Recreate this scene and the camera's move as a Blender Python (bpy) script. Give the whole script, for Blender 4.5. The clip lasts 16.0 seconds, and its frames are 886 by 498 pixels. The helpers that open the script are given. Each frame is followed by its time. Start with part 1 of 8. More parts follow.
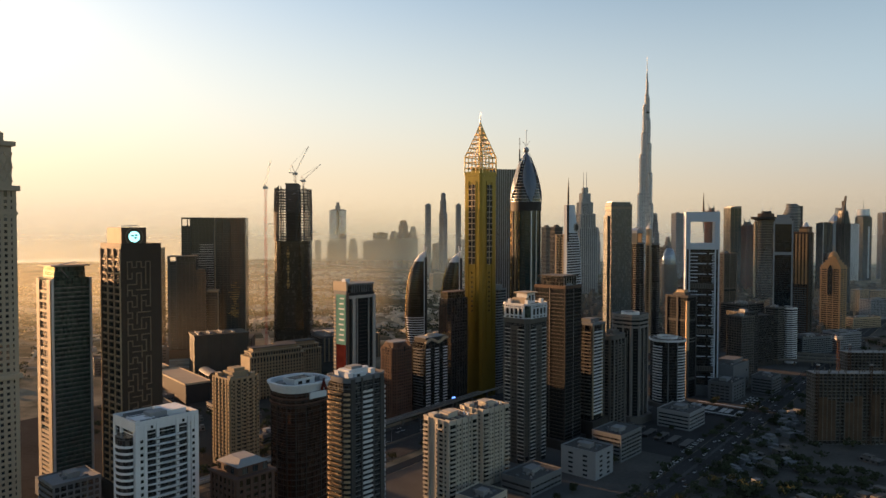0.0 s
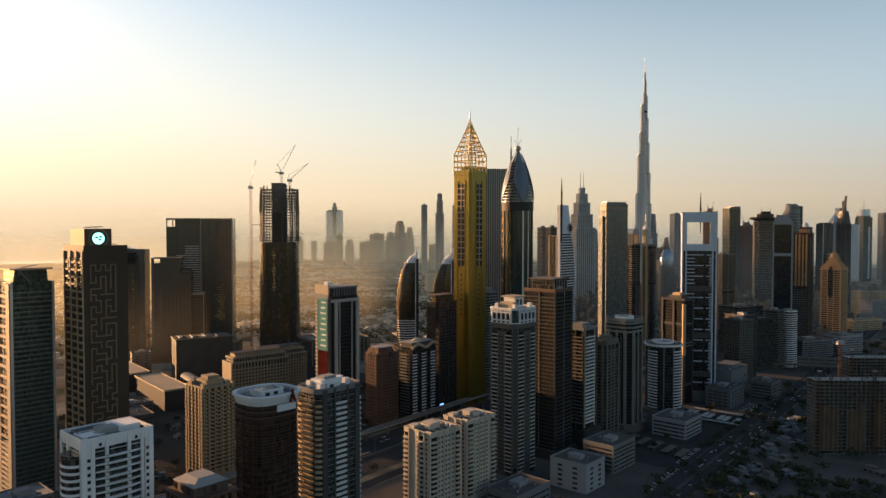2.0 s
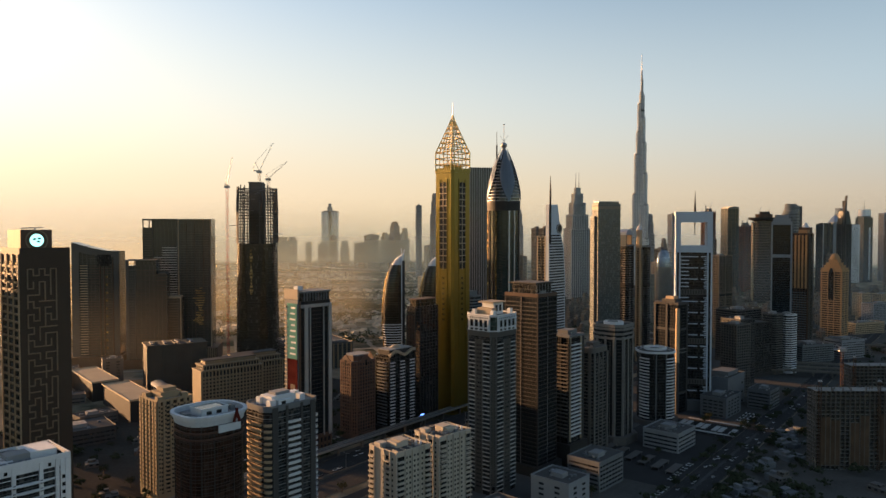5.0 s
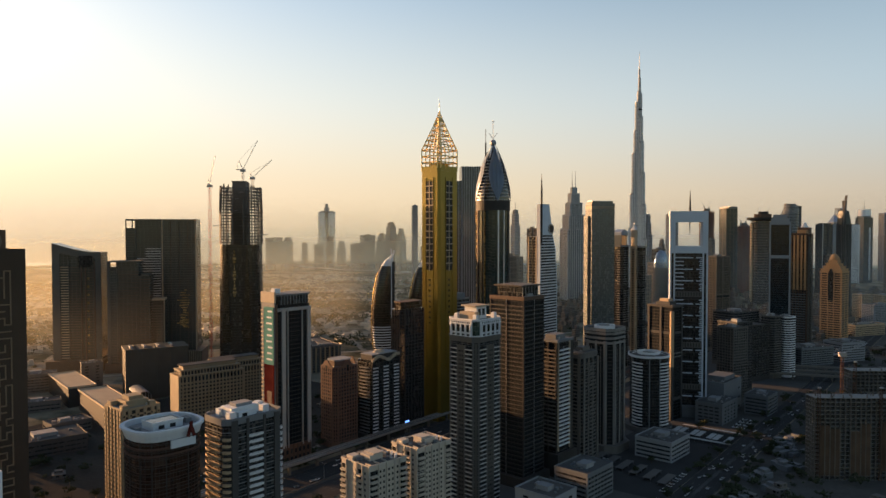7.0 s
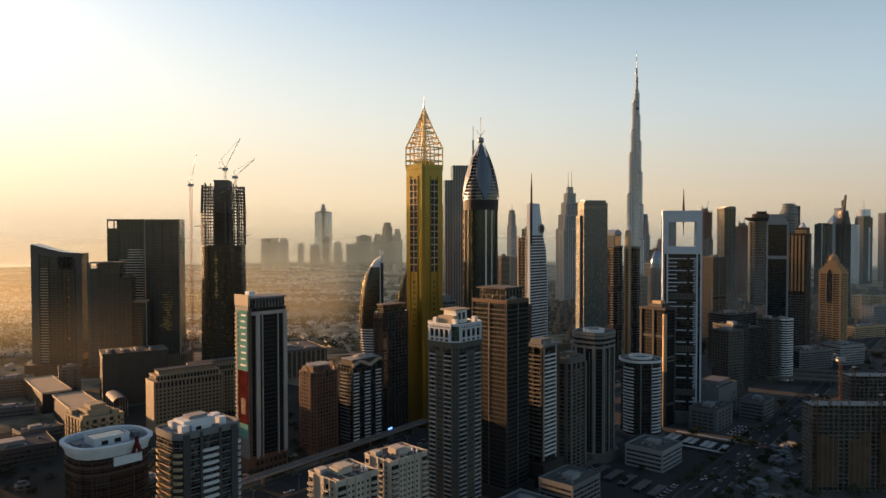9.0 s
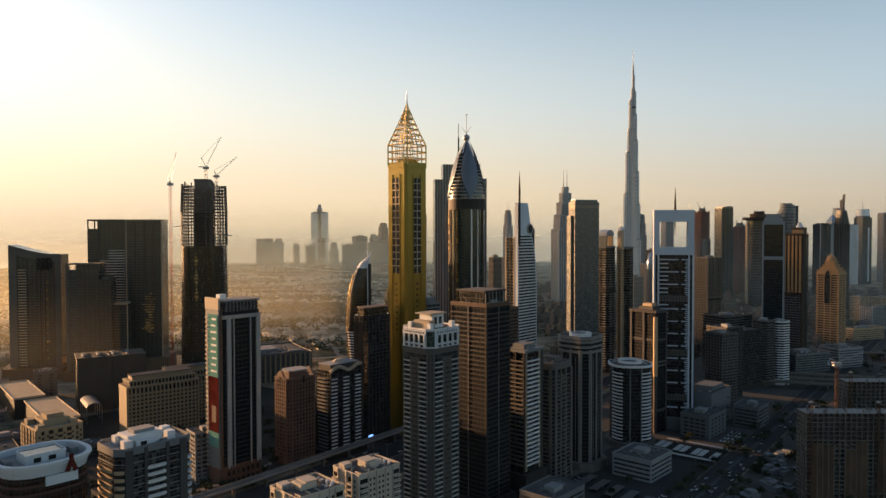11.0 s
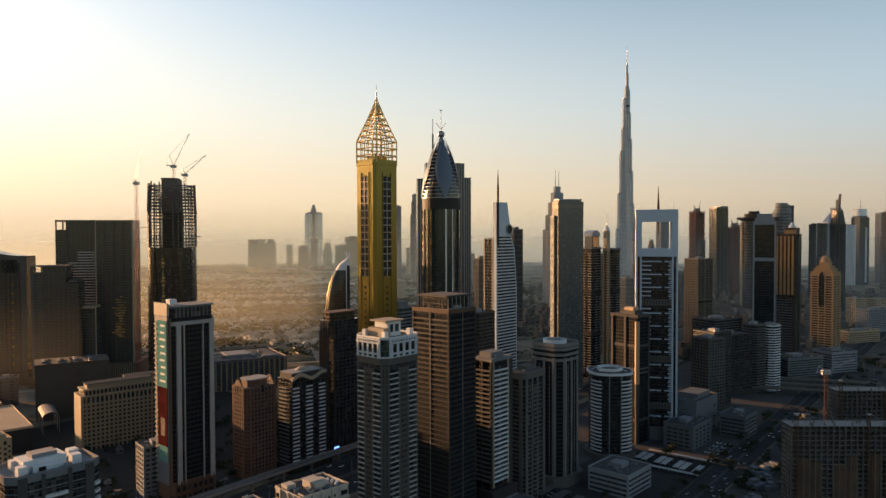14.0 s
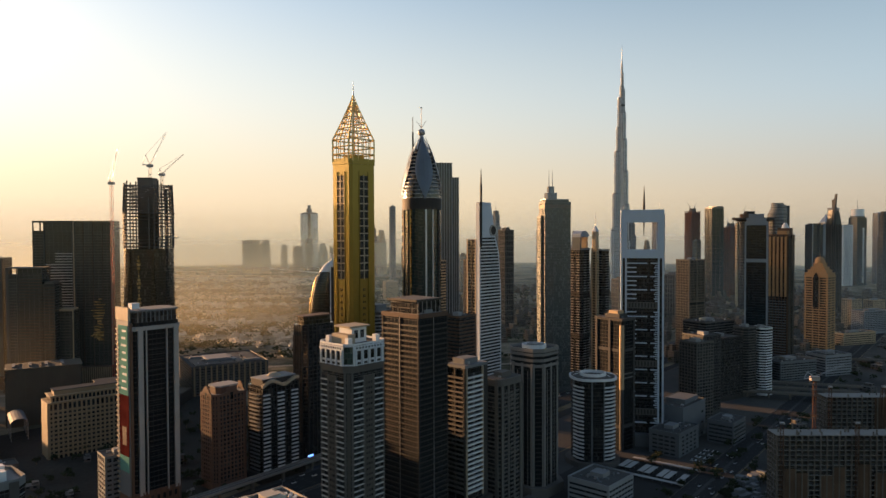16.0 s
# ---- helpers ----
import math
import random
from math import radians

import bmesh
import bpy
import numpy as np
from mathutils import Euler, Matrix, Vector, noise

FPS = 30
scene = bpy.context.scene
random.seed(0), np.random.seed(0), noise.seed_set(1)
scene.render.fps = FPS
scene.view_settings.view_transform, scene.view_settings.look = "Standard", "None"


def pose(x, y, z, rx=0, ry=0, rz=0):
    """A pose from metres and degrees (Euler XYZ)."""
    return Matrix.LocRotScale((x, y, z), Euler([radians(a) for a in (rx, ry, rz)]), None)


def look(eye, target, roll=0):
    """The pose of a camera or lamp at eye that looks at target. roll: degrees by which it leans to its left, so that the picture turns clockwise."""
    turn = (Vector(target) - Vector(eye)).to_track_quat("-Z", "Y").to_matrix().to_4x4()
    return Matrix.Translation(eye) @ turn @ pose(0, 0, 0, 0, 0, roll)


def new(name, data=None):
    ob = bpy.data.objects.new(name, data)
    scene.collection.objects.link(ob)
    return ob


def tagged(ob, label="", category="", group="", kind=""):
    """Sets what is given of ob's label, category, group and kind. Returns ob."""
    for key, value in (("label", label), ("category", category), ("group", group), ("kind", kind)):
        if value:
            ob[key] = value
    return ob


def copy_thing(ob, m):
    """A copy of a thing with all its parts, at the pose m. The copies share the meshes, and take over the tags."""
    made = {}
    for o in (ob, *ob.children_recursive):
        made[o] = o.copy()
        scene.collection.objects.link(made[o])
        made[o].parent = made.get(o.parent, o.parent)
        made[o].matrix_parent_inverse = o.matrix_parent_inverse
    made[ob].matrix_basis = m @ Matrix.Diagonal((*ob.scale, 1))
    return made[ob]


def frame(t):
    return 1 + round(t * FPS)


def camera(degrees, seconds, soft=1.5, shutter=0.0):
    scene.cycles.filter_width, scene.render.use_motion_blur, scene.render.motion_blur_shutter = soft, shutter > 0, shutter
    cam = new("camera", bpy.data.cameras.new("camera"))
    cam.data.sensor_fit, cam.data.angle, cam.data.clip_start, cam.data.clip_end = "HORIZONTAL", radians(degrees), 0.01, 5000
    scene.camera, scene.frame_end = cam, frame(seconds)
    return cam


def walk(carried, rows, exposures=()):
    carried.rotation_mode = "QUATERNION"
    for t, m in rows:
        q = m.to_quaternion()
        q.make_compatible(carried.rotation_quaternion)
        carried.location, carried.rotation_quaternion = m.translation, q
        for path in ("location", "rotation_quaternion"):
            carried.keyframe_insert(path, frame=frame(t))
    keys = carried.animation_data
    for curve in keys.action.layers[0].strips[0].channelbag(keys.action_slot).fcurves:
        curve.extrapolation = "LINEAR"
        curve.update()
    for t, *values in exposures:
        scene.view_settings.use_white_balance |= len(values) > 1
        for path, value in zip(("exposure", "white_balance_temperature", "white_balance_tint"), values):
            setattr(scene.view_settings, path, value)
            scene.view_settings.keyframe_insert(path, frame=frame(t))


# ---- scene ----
PATH = (
    (0.0, 0.00, 0.00, 214.15, 88.235, -0.078, -0.001),
    (0.5, 3.43, 7.25, 214.25, 88.248, -0.069, -0.010),
    (1.0, 6.85, 14.46, 214.33, 88.260, -0.060, -0.018),
    (1.5, 10.29, 21.65, 214.39, 88.273, -0.051, -0.025),
    (2.0, 13.74, 28.80, 214.42, 88.285, -0.042, -0.031),
    (2.5, 17.21, 35.91, 214.43, 88.297, -0.033, -0.037),
    (3.0, 20.71, 42.99, 214.41, 88.308, -0.024, -0.042),
    (3.5, 24.24, 50.02, 214.39, 88.320, -0.015, -0.046),
    (4.0, 27.80, 57.02, 214.34, 88.331, -0.006, -0.051),
    (4.5, 31.41, 63.97, 214.29, 88.341, 0.003, -0.054),
    (5.0, 35.07, 70.88, 214.22, 88.352, 0.012, -0.058),
    (5.5, 38.77, 77.73, 214.14, 88.362, 0.021, -0.061),
    (6.0, 42.54, 84.54, 214.06, 88.372, 0.029, -0.064),
    (6.5, 46.35, 91.29, 213.97, 88.382, 0.038, -0.067),
    (7.0, 50.24, 97.99, 213.88, 88.391, 0.047, -0.070),
    (7.5, 54.18, 104.62, 213.79, 88.400, 0.056, -0.072),
    (8.0, 58.19, 111.20, 213.69, 88.409, 0.065, -0.075),
    (8.5, 62.27, 117.70, 213.60, 88.418, 0.074, -0.078),
    (9.0, 66.43, 124.14, 213.52, 88.426, 0.083, -0.081),
    (9.5, 70.65, 130.51, 213.44, 88.434, 0.092, -0.084),
    (10.0, 74.95, 136.81, 213.38, 88.442, 0.101, -0.088),
    (10.5, 79.32, 143.02, 213.32, 88.449, 0.110, -0.092),
    (11.0, 83.77, 149.15, 213.28, 88.456, 0.119, -0.096),
    (11.5, 88.29, 155.20, 213.25, 88.463, 0.128, -0.101),
    (12.0, 92.89, 161.15, 213.24, 88.470, 0.137, -0.106),
    (12.5, 97.56, 167.01, 213.25, 88.476, 0.145, -0.112),
    (13.0, 102.30, 172.78, 213.28, 88.483, 0.154, -0.119),
    (13.5, 107.12, 178.44, 213.34, 88.488, 0.163, -0.126),
    (14.0, 112.00, 183.99, 213.41, 88.494, 0.172, -0.134),
    (14.5, 116.96, 189.43, 213.52, 88.499, 0.181, -0.143),
    (15.0, 121.98, 194.76, 213.66, 88.504, 0.190, -0.153),
    (15.5, 127.07, 199.97, 213.83, 88.509, 0.199, -0.163),
    (16.0, 132.21, 205.05, 214.03, 88.514, 0.208, -0.175),
)
cam = camera(63.84, 16.0)
walk(cam, [(t, pose(x, y, z, rx, ry, rz)) for t, x, y, z, rx, ry, rz in PATH],
     exposures=((0.0, 1.97, 6850, 16), (16.0, 1.97, 6850, 16)))

# ---- world, sun, exposure ----
SUN_AZ, SUN_EL = -57.0, 6.0          # degrees clockwise from straight ahead, degrees above the horizon
world = bpy.data.worlds.new("sky")
scene.world = world
world.use_nodes = True
wn = world.node_tree.nodes
sky = wn.new("ShaderNodeTexSky")
sky.sky_type = "NISHITA"
sky.sun_disc = False
sky.sun_elevation, sky.sun_rotation = radians(SUN_EL), radians(SUN_AZ)
sky.altitude, sky.air_density, sky.dust_density, sky.ozone_density = 200, 1.0, 1.25, 1.5
wn["Background"].inputs["Strength"].default_value = 0.077
world.node_tree.links.new(sky.outputs[0], wn["Background"].inputs["Color"])
sun = new("sun", bpy.data.lights.new("sun", "SUN"))
sun.data.energy, sun.data.angle, sun.data.color = 5.0, radians(0.6), (1.0, 0.56, 0.26)
sun.matrix_world = look((0, 0, 0), (-math.sin(radians(SUN_AZ)) * math.cos(radians(SUN_EL)),
                                    -math.cos(radians(SUN_AZ)) * math.cos(radians(SUN_EL)), -math.sin(radians(SUN_EL))))

# ---- materials ----


def surface(name, base, rough=0.7, metal=0.0, var=0.18, patch=0.06, grain=1.2, bump=0.25, streak=0.25, spec=0.15):
    """Painted or bare solid surface: broad patches, fine grain, rain streaks, slight change from piece to piece."""
    m = bpy.data.materials.new(name)
    m.use_nodes = True
    n, l = m.node_tree.nodes, m.node_tree.links
    b = n["Principled BSDF"]
    b.inputs["Roughness"].default_value, b.inputs["Metallic"].default_value, b.inputs["Specular IOR Level"].default_value = rough, metal, spec
    geo = n.new("ShaderNodeNewGeometry")
    big, fine, run = n.new("ShaderNodeTexNoise"), n.new("ShaderNodeTexNoise"), n.new("ShaderNodeTexNoise")
    big.inputs["Scale"].default_value, big.inputs["Detail"].default_value = patch, 4
    fine.inputs["Scale"].default_value, fine.inputs["Detail"].default_value = grain, 5
    stretch = n.new("ShaderNodeVectorMath")
    stretch.operation = "MULTIPLY"
    stretch.inputs[1].default_value = (0.8, 0.8, 0.05)
    l.new(geo.outputs["Position"], stretch.inputs[0])
    l.new(stretch.outputs[0], run.inputs["Vector"])
    run.inputs["Scale"].default_value = 1.0
    for t in (big, fine):
        l.new(geo.outputs["Position"], t.inputs["Vector"])
    info = n.new("ShaderNodeObjectInfo")

    def math_node(op, a, c):
        k = n.new("ShaderNodeMath")
        k.operation = op
        for i, v in enumerate((a, c)):
            if isinstance(v, (int, float)):
                k.inputs[i].default_value = v
            else:
                l.new(v, k.inputs[i])
        return k.outputs[0]
    total = math_node("ADD", math_node("MULTIPLY", big.outputs["Fac"], 1.0), math_node("MULTIPLY", fine.outputs["Fac"], 0.55))
    total = math_node("ADD", total, math_node("MULTIPLY", run.outputs["Fac"], streak))
    total = math_node("ADD", total, math_node("MULTIPLY", info.outputs["Random"], 0.25))
    total = math_node("SUBTRACT", total, 0.9 + streak / 2)
    gain = math_node("ADD", math_node("MULTIPLY", total, 2.2 * var), 1.0)
    mul = n.new("ShaderNodeVectorMath")
    mul.operation = "SCALE"
    mul.inputs[0].default_value = base
    l.new(gain, mul.inputs["Scale"])
    l.new(mul.outputs[0], b.inputs["Base Color"])
    bp = n.new("ShaderNodeBump")
    bp.inputs["Strength"].default_value, bp.inputs["Distance"].default_value = bump, 0.1
    l.new(fine.outputs["Fac"], bp.inputs["Height"])
    l.new(bp.outputs[0], b.inputs["Normal"])
    return m


def glazing(name, base, rough=0.12, metal=0.0, cell=(1.7, 1.7, 3.6), var=0.6, wave=0.03, gloss=0.45, frame=0.5, wall=None, share=0.09):
    """Facade glass in panes: each a little unlike in tint and gloss, a few with pale blinds, thin frames between, slightly wavy.
    With a wall colour the panes are windows set in a far-off rendered wall, share being the wall's part of each cell."""
    m = bpy.data.materials.new(name)
    m.use_nodes = True
    n, l = m.node_tree.nodes, m.node_tree.links
    b = n["Principled BSDF"]
    b.inputs["Metallic"].default_value = metal
    b.inputs["Specular IOR Level"].default_value = gloss

    def calc(op, a, c=0.0, d=0.0):
        k = n.new("ShaderNodeMath")
        k.operation = op
        for i, v in enumerate((a, c, d)):
            if isinstance(v, (int, float)):
                k.inputs[i].default_value = v
            else:
                l.new(v, k.inputs[i])
        return k.outputs[0]
    tc, geo = n.new("ShaderNodeTexCoord"), n.new("ShaderNodeNewGeometry")
    pos, nor, cut_up = n.new("ShaderNodeSeparateXYZ"), n.new("ShaderNodeSeparateXYZ"), n.new("ShaderNodeVectorMath")
    cut_up.operation = "DIVIDE"
    cut_up.inputs[1].default_value = cell
    l.new(tc.outputs["Object"], cut_up.inputs[0])
    shift = n.new("ShaderNodeVectorMath")
    shift.operation = "ADD"
    shift.inputs[1].default_value = (0.37, 0.37, 0.05)
    l.new(cut_up.outputs[0], shift.inputs[0])
    l.new(shift.outputs[0], pos.inputs[0])
    l.new(tc.outputs["Normal"], nor.inputs[0])
    whole = n.new("ShaderNodeVectorMath")
    whole.operation = "FLOOR"
    l.new(shift.outputs[0], whole.inputs[0])
    info = n.new("ShaderNodeObjectInfo")
    rnd = n.new("ShaderNodeTexWhiteNoise")
    rnd.noise_dimensions = "4D"
    l.new(whole.outputs[0], rnd.inputs["Vector"])
    l.new(info.outputs["Random"], rnd.inputs["W"])
    lines = None
    for axis, width in (("X", share), ("Y", share), ("Z", share * 1.1)):
        on = calc("LESS_THAN", calc("FRACT", pos.outputs[axis]), width)
        if axis != "Z":
            on = calc("MULTIPLY", on, calc("LESS_THAN", calc("ABSOLUTE", nor.outputs[axis]), 0.6))
        lines = on if lines is None else calc("MAXIMUM", lines, on)
    if wall:
        lines = calc("MAXIMUM", lines, calc("GREATER_THAN", nor.outputs["Z"], 0.7))
    rng = n.new("ShaderNodeMapRange")
    rng.inputs["To Min"].default_value, rng.inputs["To Max"].default_value = 1.0 - var, 1.0 + var
    l.new(rnd.outputs["Value"], rng.inputs["Value"])
    blind = calc("GREATER_THAN", rnd.outputs["Value"], 0.9)
    tone = n.new("ShaderNodeVectorMath")
    tone.operation = "SCALE"
    tone.inputs[0].default_value = base
    l.new(rng.outputs[0], tone.inputs["Scale"])
    pale = n.new("ShaderNodeMix")
    pale.data_type = "RGBA"
    l.new(calc("MULTIPLY", blind, 0.45 * frame), pale.inputs["Factor"])
    l.new(tone.outputs[0], pale.inputs["A"])
    pale.inputs["B"].default_value = (0.16, 0.14, 0.115, 1)
    edge = n.new("ShaderNodeMix")
    edge.data_type = "RGBA"
    l.new(calc("MULTIPLY", lines, frame), edge.inputs["Factor"])
    l.new(pale.outputs["Result"], edge.inputs["A"])
    edge.inputs["B"].default_value = (*(wall or [0.4 * c + 0.035 for c in base]), 1)
    l.new(edge.outputs["Result"], b.inputs["Base Color"])
    l.new(calc("ADD", calc("MULTIPLY_ADD", rnd.outputs["Value"], rough * 1.1, rough * 0.5), calc("MULTIPLY", lines, 0.4)), b.inputs["Roughness"])
    nz = n.new("ShaderNodeTexNoise")
    nz.inputs["Scale"].default_value = 0.12
    l.new(geo.outputs["Position"], nz.inputs["Vector"])
    bp = n.new("ShaderNodeBump")
    bp.inputs["Strength"].default_value, bp.inputs["Distance"].default_value = wave * 10, 0.6
    l.new(nz.outputs["Fac"], bp.inputs["Height"])
    l.new(bp.outputs[0], b.inputs["Normal"])
    return m


def glow(name, colour, strength):
    m = bpy.data.materials.new(name)
    m.use_nodes = True
    b = m.node_tree.nodes["Principled BSDF"]
    b.inputs["Base Color"].default_value = (*colour, 1)
    b.inputs["Emission Color"].default_value, b.inputs["Emission Strength"].default_value = (*colour, 1), strength
    return m


CREAM = surface("cream_render", (0.28, 0.23, 0.17))
WHITE = surface("white_paint", (0.48, 0.495, 0.51))
GREYW = surface("grey_paint", (0.112, 0.12, 0.128))
BEIGE = surface("beige_stone", (0.28, 0.22, 0.15))
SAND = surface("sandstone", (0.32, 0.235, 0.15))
BROWN = surface("brown_cladding", (0.08, 0.05, 0.035))
RUST = surface("red_brown_cladding", (0.098, 0.058, 0.043))
REDBARE = surface("red_oxide_frame", (0.17, 0.07, 0.048))
DARK = surface("dark_stone", (0.032, 0.029, 0.027))
MAZE = surface("maze_stone", (0.044, 0.032, 0.023))
CONC = surface("bare_concrete", (0.115, 0.103, 0.09), bump=0.5)
STEEL = surface("steel", (0.25, 0.25, 0.26), rough=0.4, metal=0.6, var=0.1, spec=0.4)
SILVER = surface("silver_cladding", (0.4, 0.42, 0.45), rough=0.35, metal=0.5, var=0.1, spec=0.4)
GOLD = surface("gold_cladding", (0.15, 0.111, 0.022), rough=0.3, metal=0.65, var=0.12, streak=0.1, spec=0.4)
GOLDP = surface("gold_frame_paint", (0.6, 0.43, 0.17), rough=0.45, metal=0.2, var=0.1, spec=0.4)
LOT = surface("dusty_tarmac", (0.046, 0.041, 0.035), rough=0.95, var=0.45, patch=0.015, grain=0.25, spec=0.0)
COLD = surface("grey_tarmac", (0.07, 0.066, 0.06), rough=0.95, var=0.45, patch=0.02, grain=0.25, spec=0.0)
SLATE = surface("slate_cladding", (0.048, 0.047, 0.047))
BARE = surface("grey_formwork_concrete", (0.10, 0.088, 0.075), bump=0.5, var=0.3)
ROOF = surface("roof_felt", (0.085, 0.082, 0.078), rough=0.9, spec=0.0)
ROOFW = surface("white_roof", (0.18, 0.185, 0.19), rough=0.85)
ASPH = surface("asphalt", (0.046, 0.045, 0.044), rough=0.9, patch=0.03, spec=0.0)
PAVE = surface("paving", (0.07, 0.069, 0.067), rough=0.9, patch=0.05, spec=0.0)
MARK = surface("road_paint", (0.085, 0.085, 0.082), rough=0.8)
REDP = surface("red_paint", (0.3, 0.04, 0.03))
UMBER = surface("umber_cladding", (0.072, 0.042, 0.033))
ORANGE = surface("orange_steel_paint", (0.07, 0.035, 0.02), rough=0.8)
TEAL = surface("teal_print", (0.10, 0.23, 0.20), var=0.05, rough=0.9, spec=0.0)
REDPR = surface("red_print", (0.06, 0.014, 0.012), var=0.5, patch=0.12, rough=0.9, spec=0.0)
LEAF = surface("leaves", (0.034, 0.04, 0.024), rough=0.8, var=0.5, patch=0.2, spec=0.0)
BARK = surface("bark", (0.10, 0.07, 0.045))
VILLA = surface("villa_render", (0.36, 0.32, 0.26), var=0.35, patch=0.02, spec=0.0)
HAZEB = surface("pale_cladding", (0.19, 0.20, 0.215), rough=0.5, var=0.12, patch=0.02)
TANB = surface("tan_cladding", (0.19, 0.155, 0.12), rough=0.6, var=0.12, patch=0.02)
GDARK = glazing("dark_glass", (0.018, 0.020, 0.022))
GBLACK = glazing("black_glass", (0.012, 0.013, 0.014), rough=0.1, var=0.4, frame=0.35)
GGREEN = glazing("green_glass", (0.030, 0.055, 0.048), metal=0.25)
GBLUE = glazing("blue_glass", (0.022, 0.034, 0.044), metal=0.3, var=0.25)
GBRONZE = glazing("bronze_glass", (0.036, 0.027, 0.015), metal=0.35, rough=0.15, var=0.4)
GSKY = glazing("mirror_glass", (0.16, 0.20, 0.25), metal=0.6, rough=0.18, var=0.25)
GGOLD = glazing("gold_glass", (0.30, 0.20, 0.06), metal=0.7, rough=0.2, var=0.3)
GFAR = glazing("pale_glass", (0.085, 0.095, 0.11), metal=0.3, rough=0.25, var=0.2)
GHAZY = glazing("smoky_green_glass", (0.036, 0.040, 0.036), rough=0.14, metal=0.1, gloss=0.6, var=0.08, cell=(6.0, 6.0, 3.9), frame=0.12, wave=0.004)
GSEA = glazing("sea_green_glass", (0.012, 0.026, 0.027), rough=0.12, metal=0.1, var=0.2, frame=0.25)
GTEAL = glazing("teal_black_glass", (0.006, 0.012, 0.016), rough=0.1, var=0.12, frame=0.08)
GREYGL = surface("grey_glass_panel", (0.072, 0.08, 0.08), rough=0.3, var=0.1, spec=0.4)
GMIST = glazing("misty_green_glass", (0.062, 0.072, 0.072), rough=0.2, metal=0.0, gloss=0.5, var=0.08, frame=0.08)
FIN = surface("fin_grey_stone", (0.23, 0.222, 0.215))
SLABC = surface("cream_slab_paint", (0.33, 0.33, 0.32))
SEAGREEN = surface("grey_green_metal", (0.075, 0.085, 0.075), rough=0.5)
CROWNW = surface("crown_white_paint", (0.40, 0.43, 0.46), var=0.12)
SLABD = surface("grey_balcony_paint", (0.17, 0.16, 0.15))
DOMES = surface("orange_sandstone", (0.30, 0.18, 0.092))
GPANE = glazing("matt_dark_pane", (0.010, 0.010, 0.010), rough=0.4, var=0.4, gloss=0.15)
FRAMEW = surface("frame_white_paint", (0.36, 0.41, 0.47), var=0.1)
TAUPE = surface("taupe_stone", (0.082, 0.077, 0.072))
SLAB = surface("balcony_paint", (0.44, 0.45, 0.46))
OLIVE = surface("olive_stone", (0.062, 0.054, 0.042))
OCHRE = surface("ochre_stone", (0.22, 0.17, 0.108))
MAZEL = surface("maze_ridge_stone", (0.16, 0.115, 0.078))
FARWALL = glazing("far_sand_facade", (0.02, 0.02, 0.02), rough=0.4, cell=(4.2, 4.2, 3.5), frame=1.0, wall=(0.11, 0.095, 0.08), share=0.5, gloss=0.2)
SIDEWALL = glazing("far_grey_facade", (0.015, 0.015, 0.016), rough=0.4, cell=(4.6, 4.6, 3.4), frame=1.0, wall=(0.10, 0.092, 0.085), share=0.5, gloss=0.2)
SANDP = surface("pale_sand_cladding", (0.40, 0.31, 0.215), var=0.12)
FARSAND = glazing("far_tan_facade", (0.03, 0.03, 0.03), rough=0.4, cell=(5.0, 5.0, 3.8), frame=1.0, wall=(0.44, 0.33, 0.22), share=0.6, gloss=0.2)
SNOW = surface("bright_white_paint", (0.74, 0.73, 0.70), var=0.1)
GUMBER = glazing("umber_glass", (0.034, 0.029, 0.022), rough=0.18, metal=0.2, var=0.1, frame=0.12, wave=0.008)
# gold colour standing for low sun reflected in dark office glass
GGLINT = glazing("brass_glass", (0.30, 0.19, 0.065), metal=0.15, rough=0.3, var=0.4, cell=(3.0, 3.0, 3.9), frame=0.3)
GPLAIN = glazing("plain_black_glass", (0.009, 0.011, 0.013), rough=0.16, gloss=0.22, var=0.08, frame=0.06, cell=(3.4, 3.4, 3.5))
OCTG = surface("pale_grey_stone", (0.135, 0.13, 0.125))
CRANE = surface("dark_crane_steel", (0.06, 0.052, 0.045), rough=0.6)
TYRE = surface("tyre", (0.02, 0.02, 0.02), rough=0.9)

# ---- building kit ----
MESHES = {}


def mesh_of(key, verts, faces, material):
    me = MESHES.get(key)
    if me is None:
        me = MESHES[key] = bpy.data.meshes.new(key[0])
        me.from_pydata(verts, [], faces)
        me.materials.append(material)
    return me


def put(name, me, parent, loc=(0, 0, 0), rz=0.0, label="", kind=""):
    ob = new(name, me)
    ob.parent = parent
    ob.matrix_basis = pose(*loc, 0, 0, rz)
    return tagged(ob, label, kind=kind)


def part(name, bm, material, parent, label="", kind=""):
    me = bpy.data.meshes.new(name)
    bm.to_mesh(me)
    bm.free()
    me.materials.append(material)
    return put(name, me, parent, label=label, kind=kind)


def box(name, parent, material, x0, y0, z0, x1, y1, z1, label="", rz=0.0):
    """A block between two corners; alike blocks share their mesh. rz turns it about its own middle."""
    w, d, h = round(x1 - x0, 3) / 2, round(y1 - y0, 3) / 2, round(z1 - z0, 3)
    v = [(sx * w, sy * d, z) for z in (0, h) for sx, sy in ((-1, -1), (1, -1), (1, 1), (-1, 1))]
    f = [(3, 2, 1, 0), (4, 5, 6, 7), (0, 1, 5, 4), (1, 2, 6, 5), (2, 3, 7, 6), (3, 0, 4, 7)]
    return put(name, mesh_of((name, material.name, w, d, h), v, f, material), parent,
               ((x0 + x1) / 2, (y0 + y1) / 2, z0), rz, label)


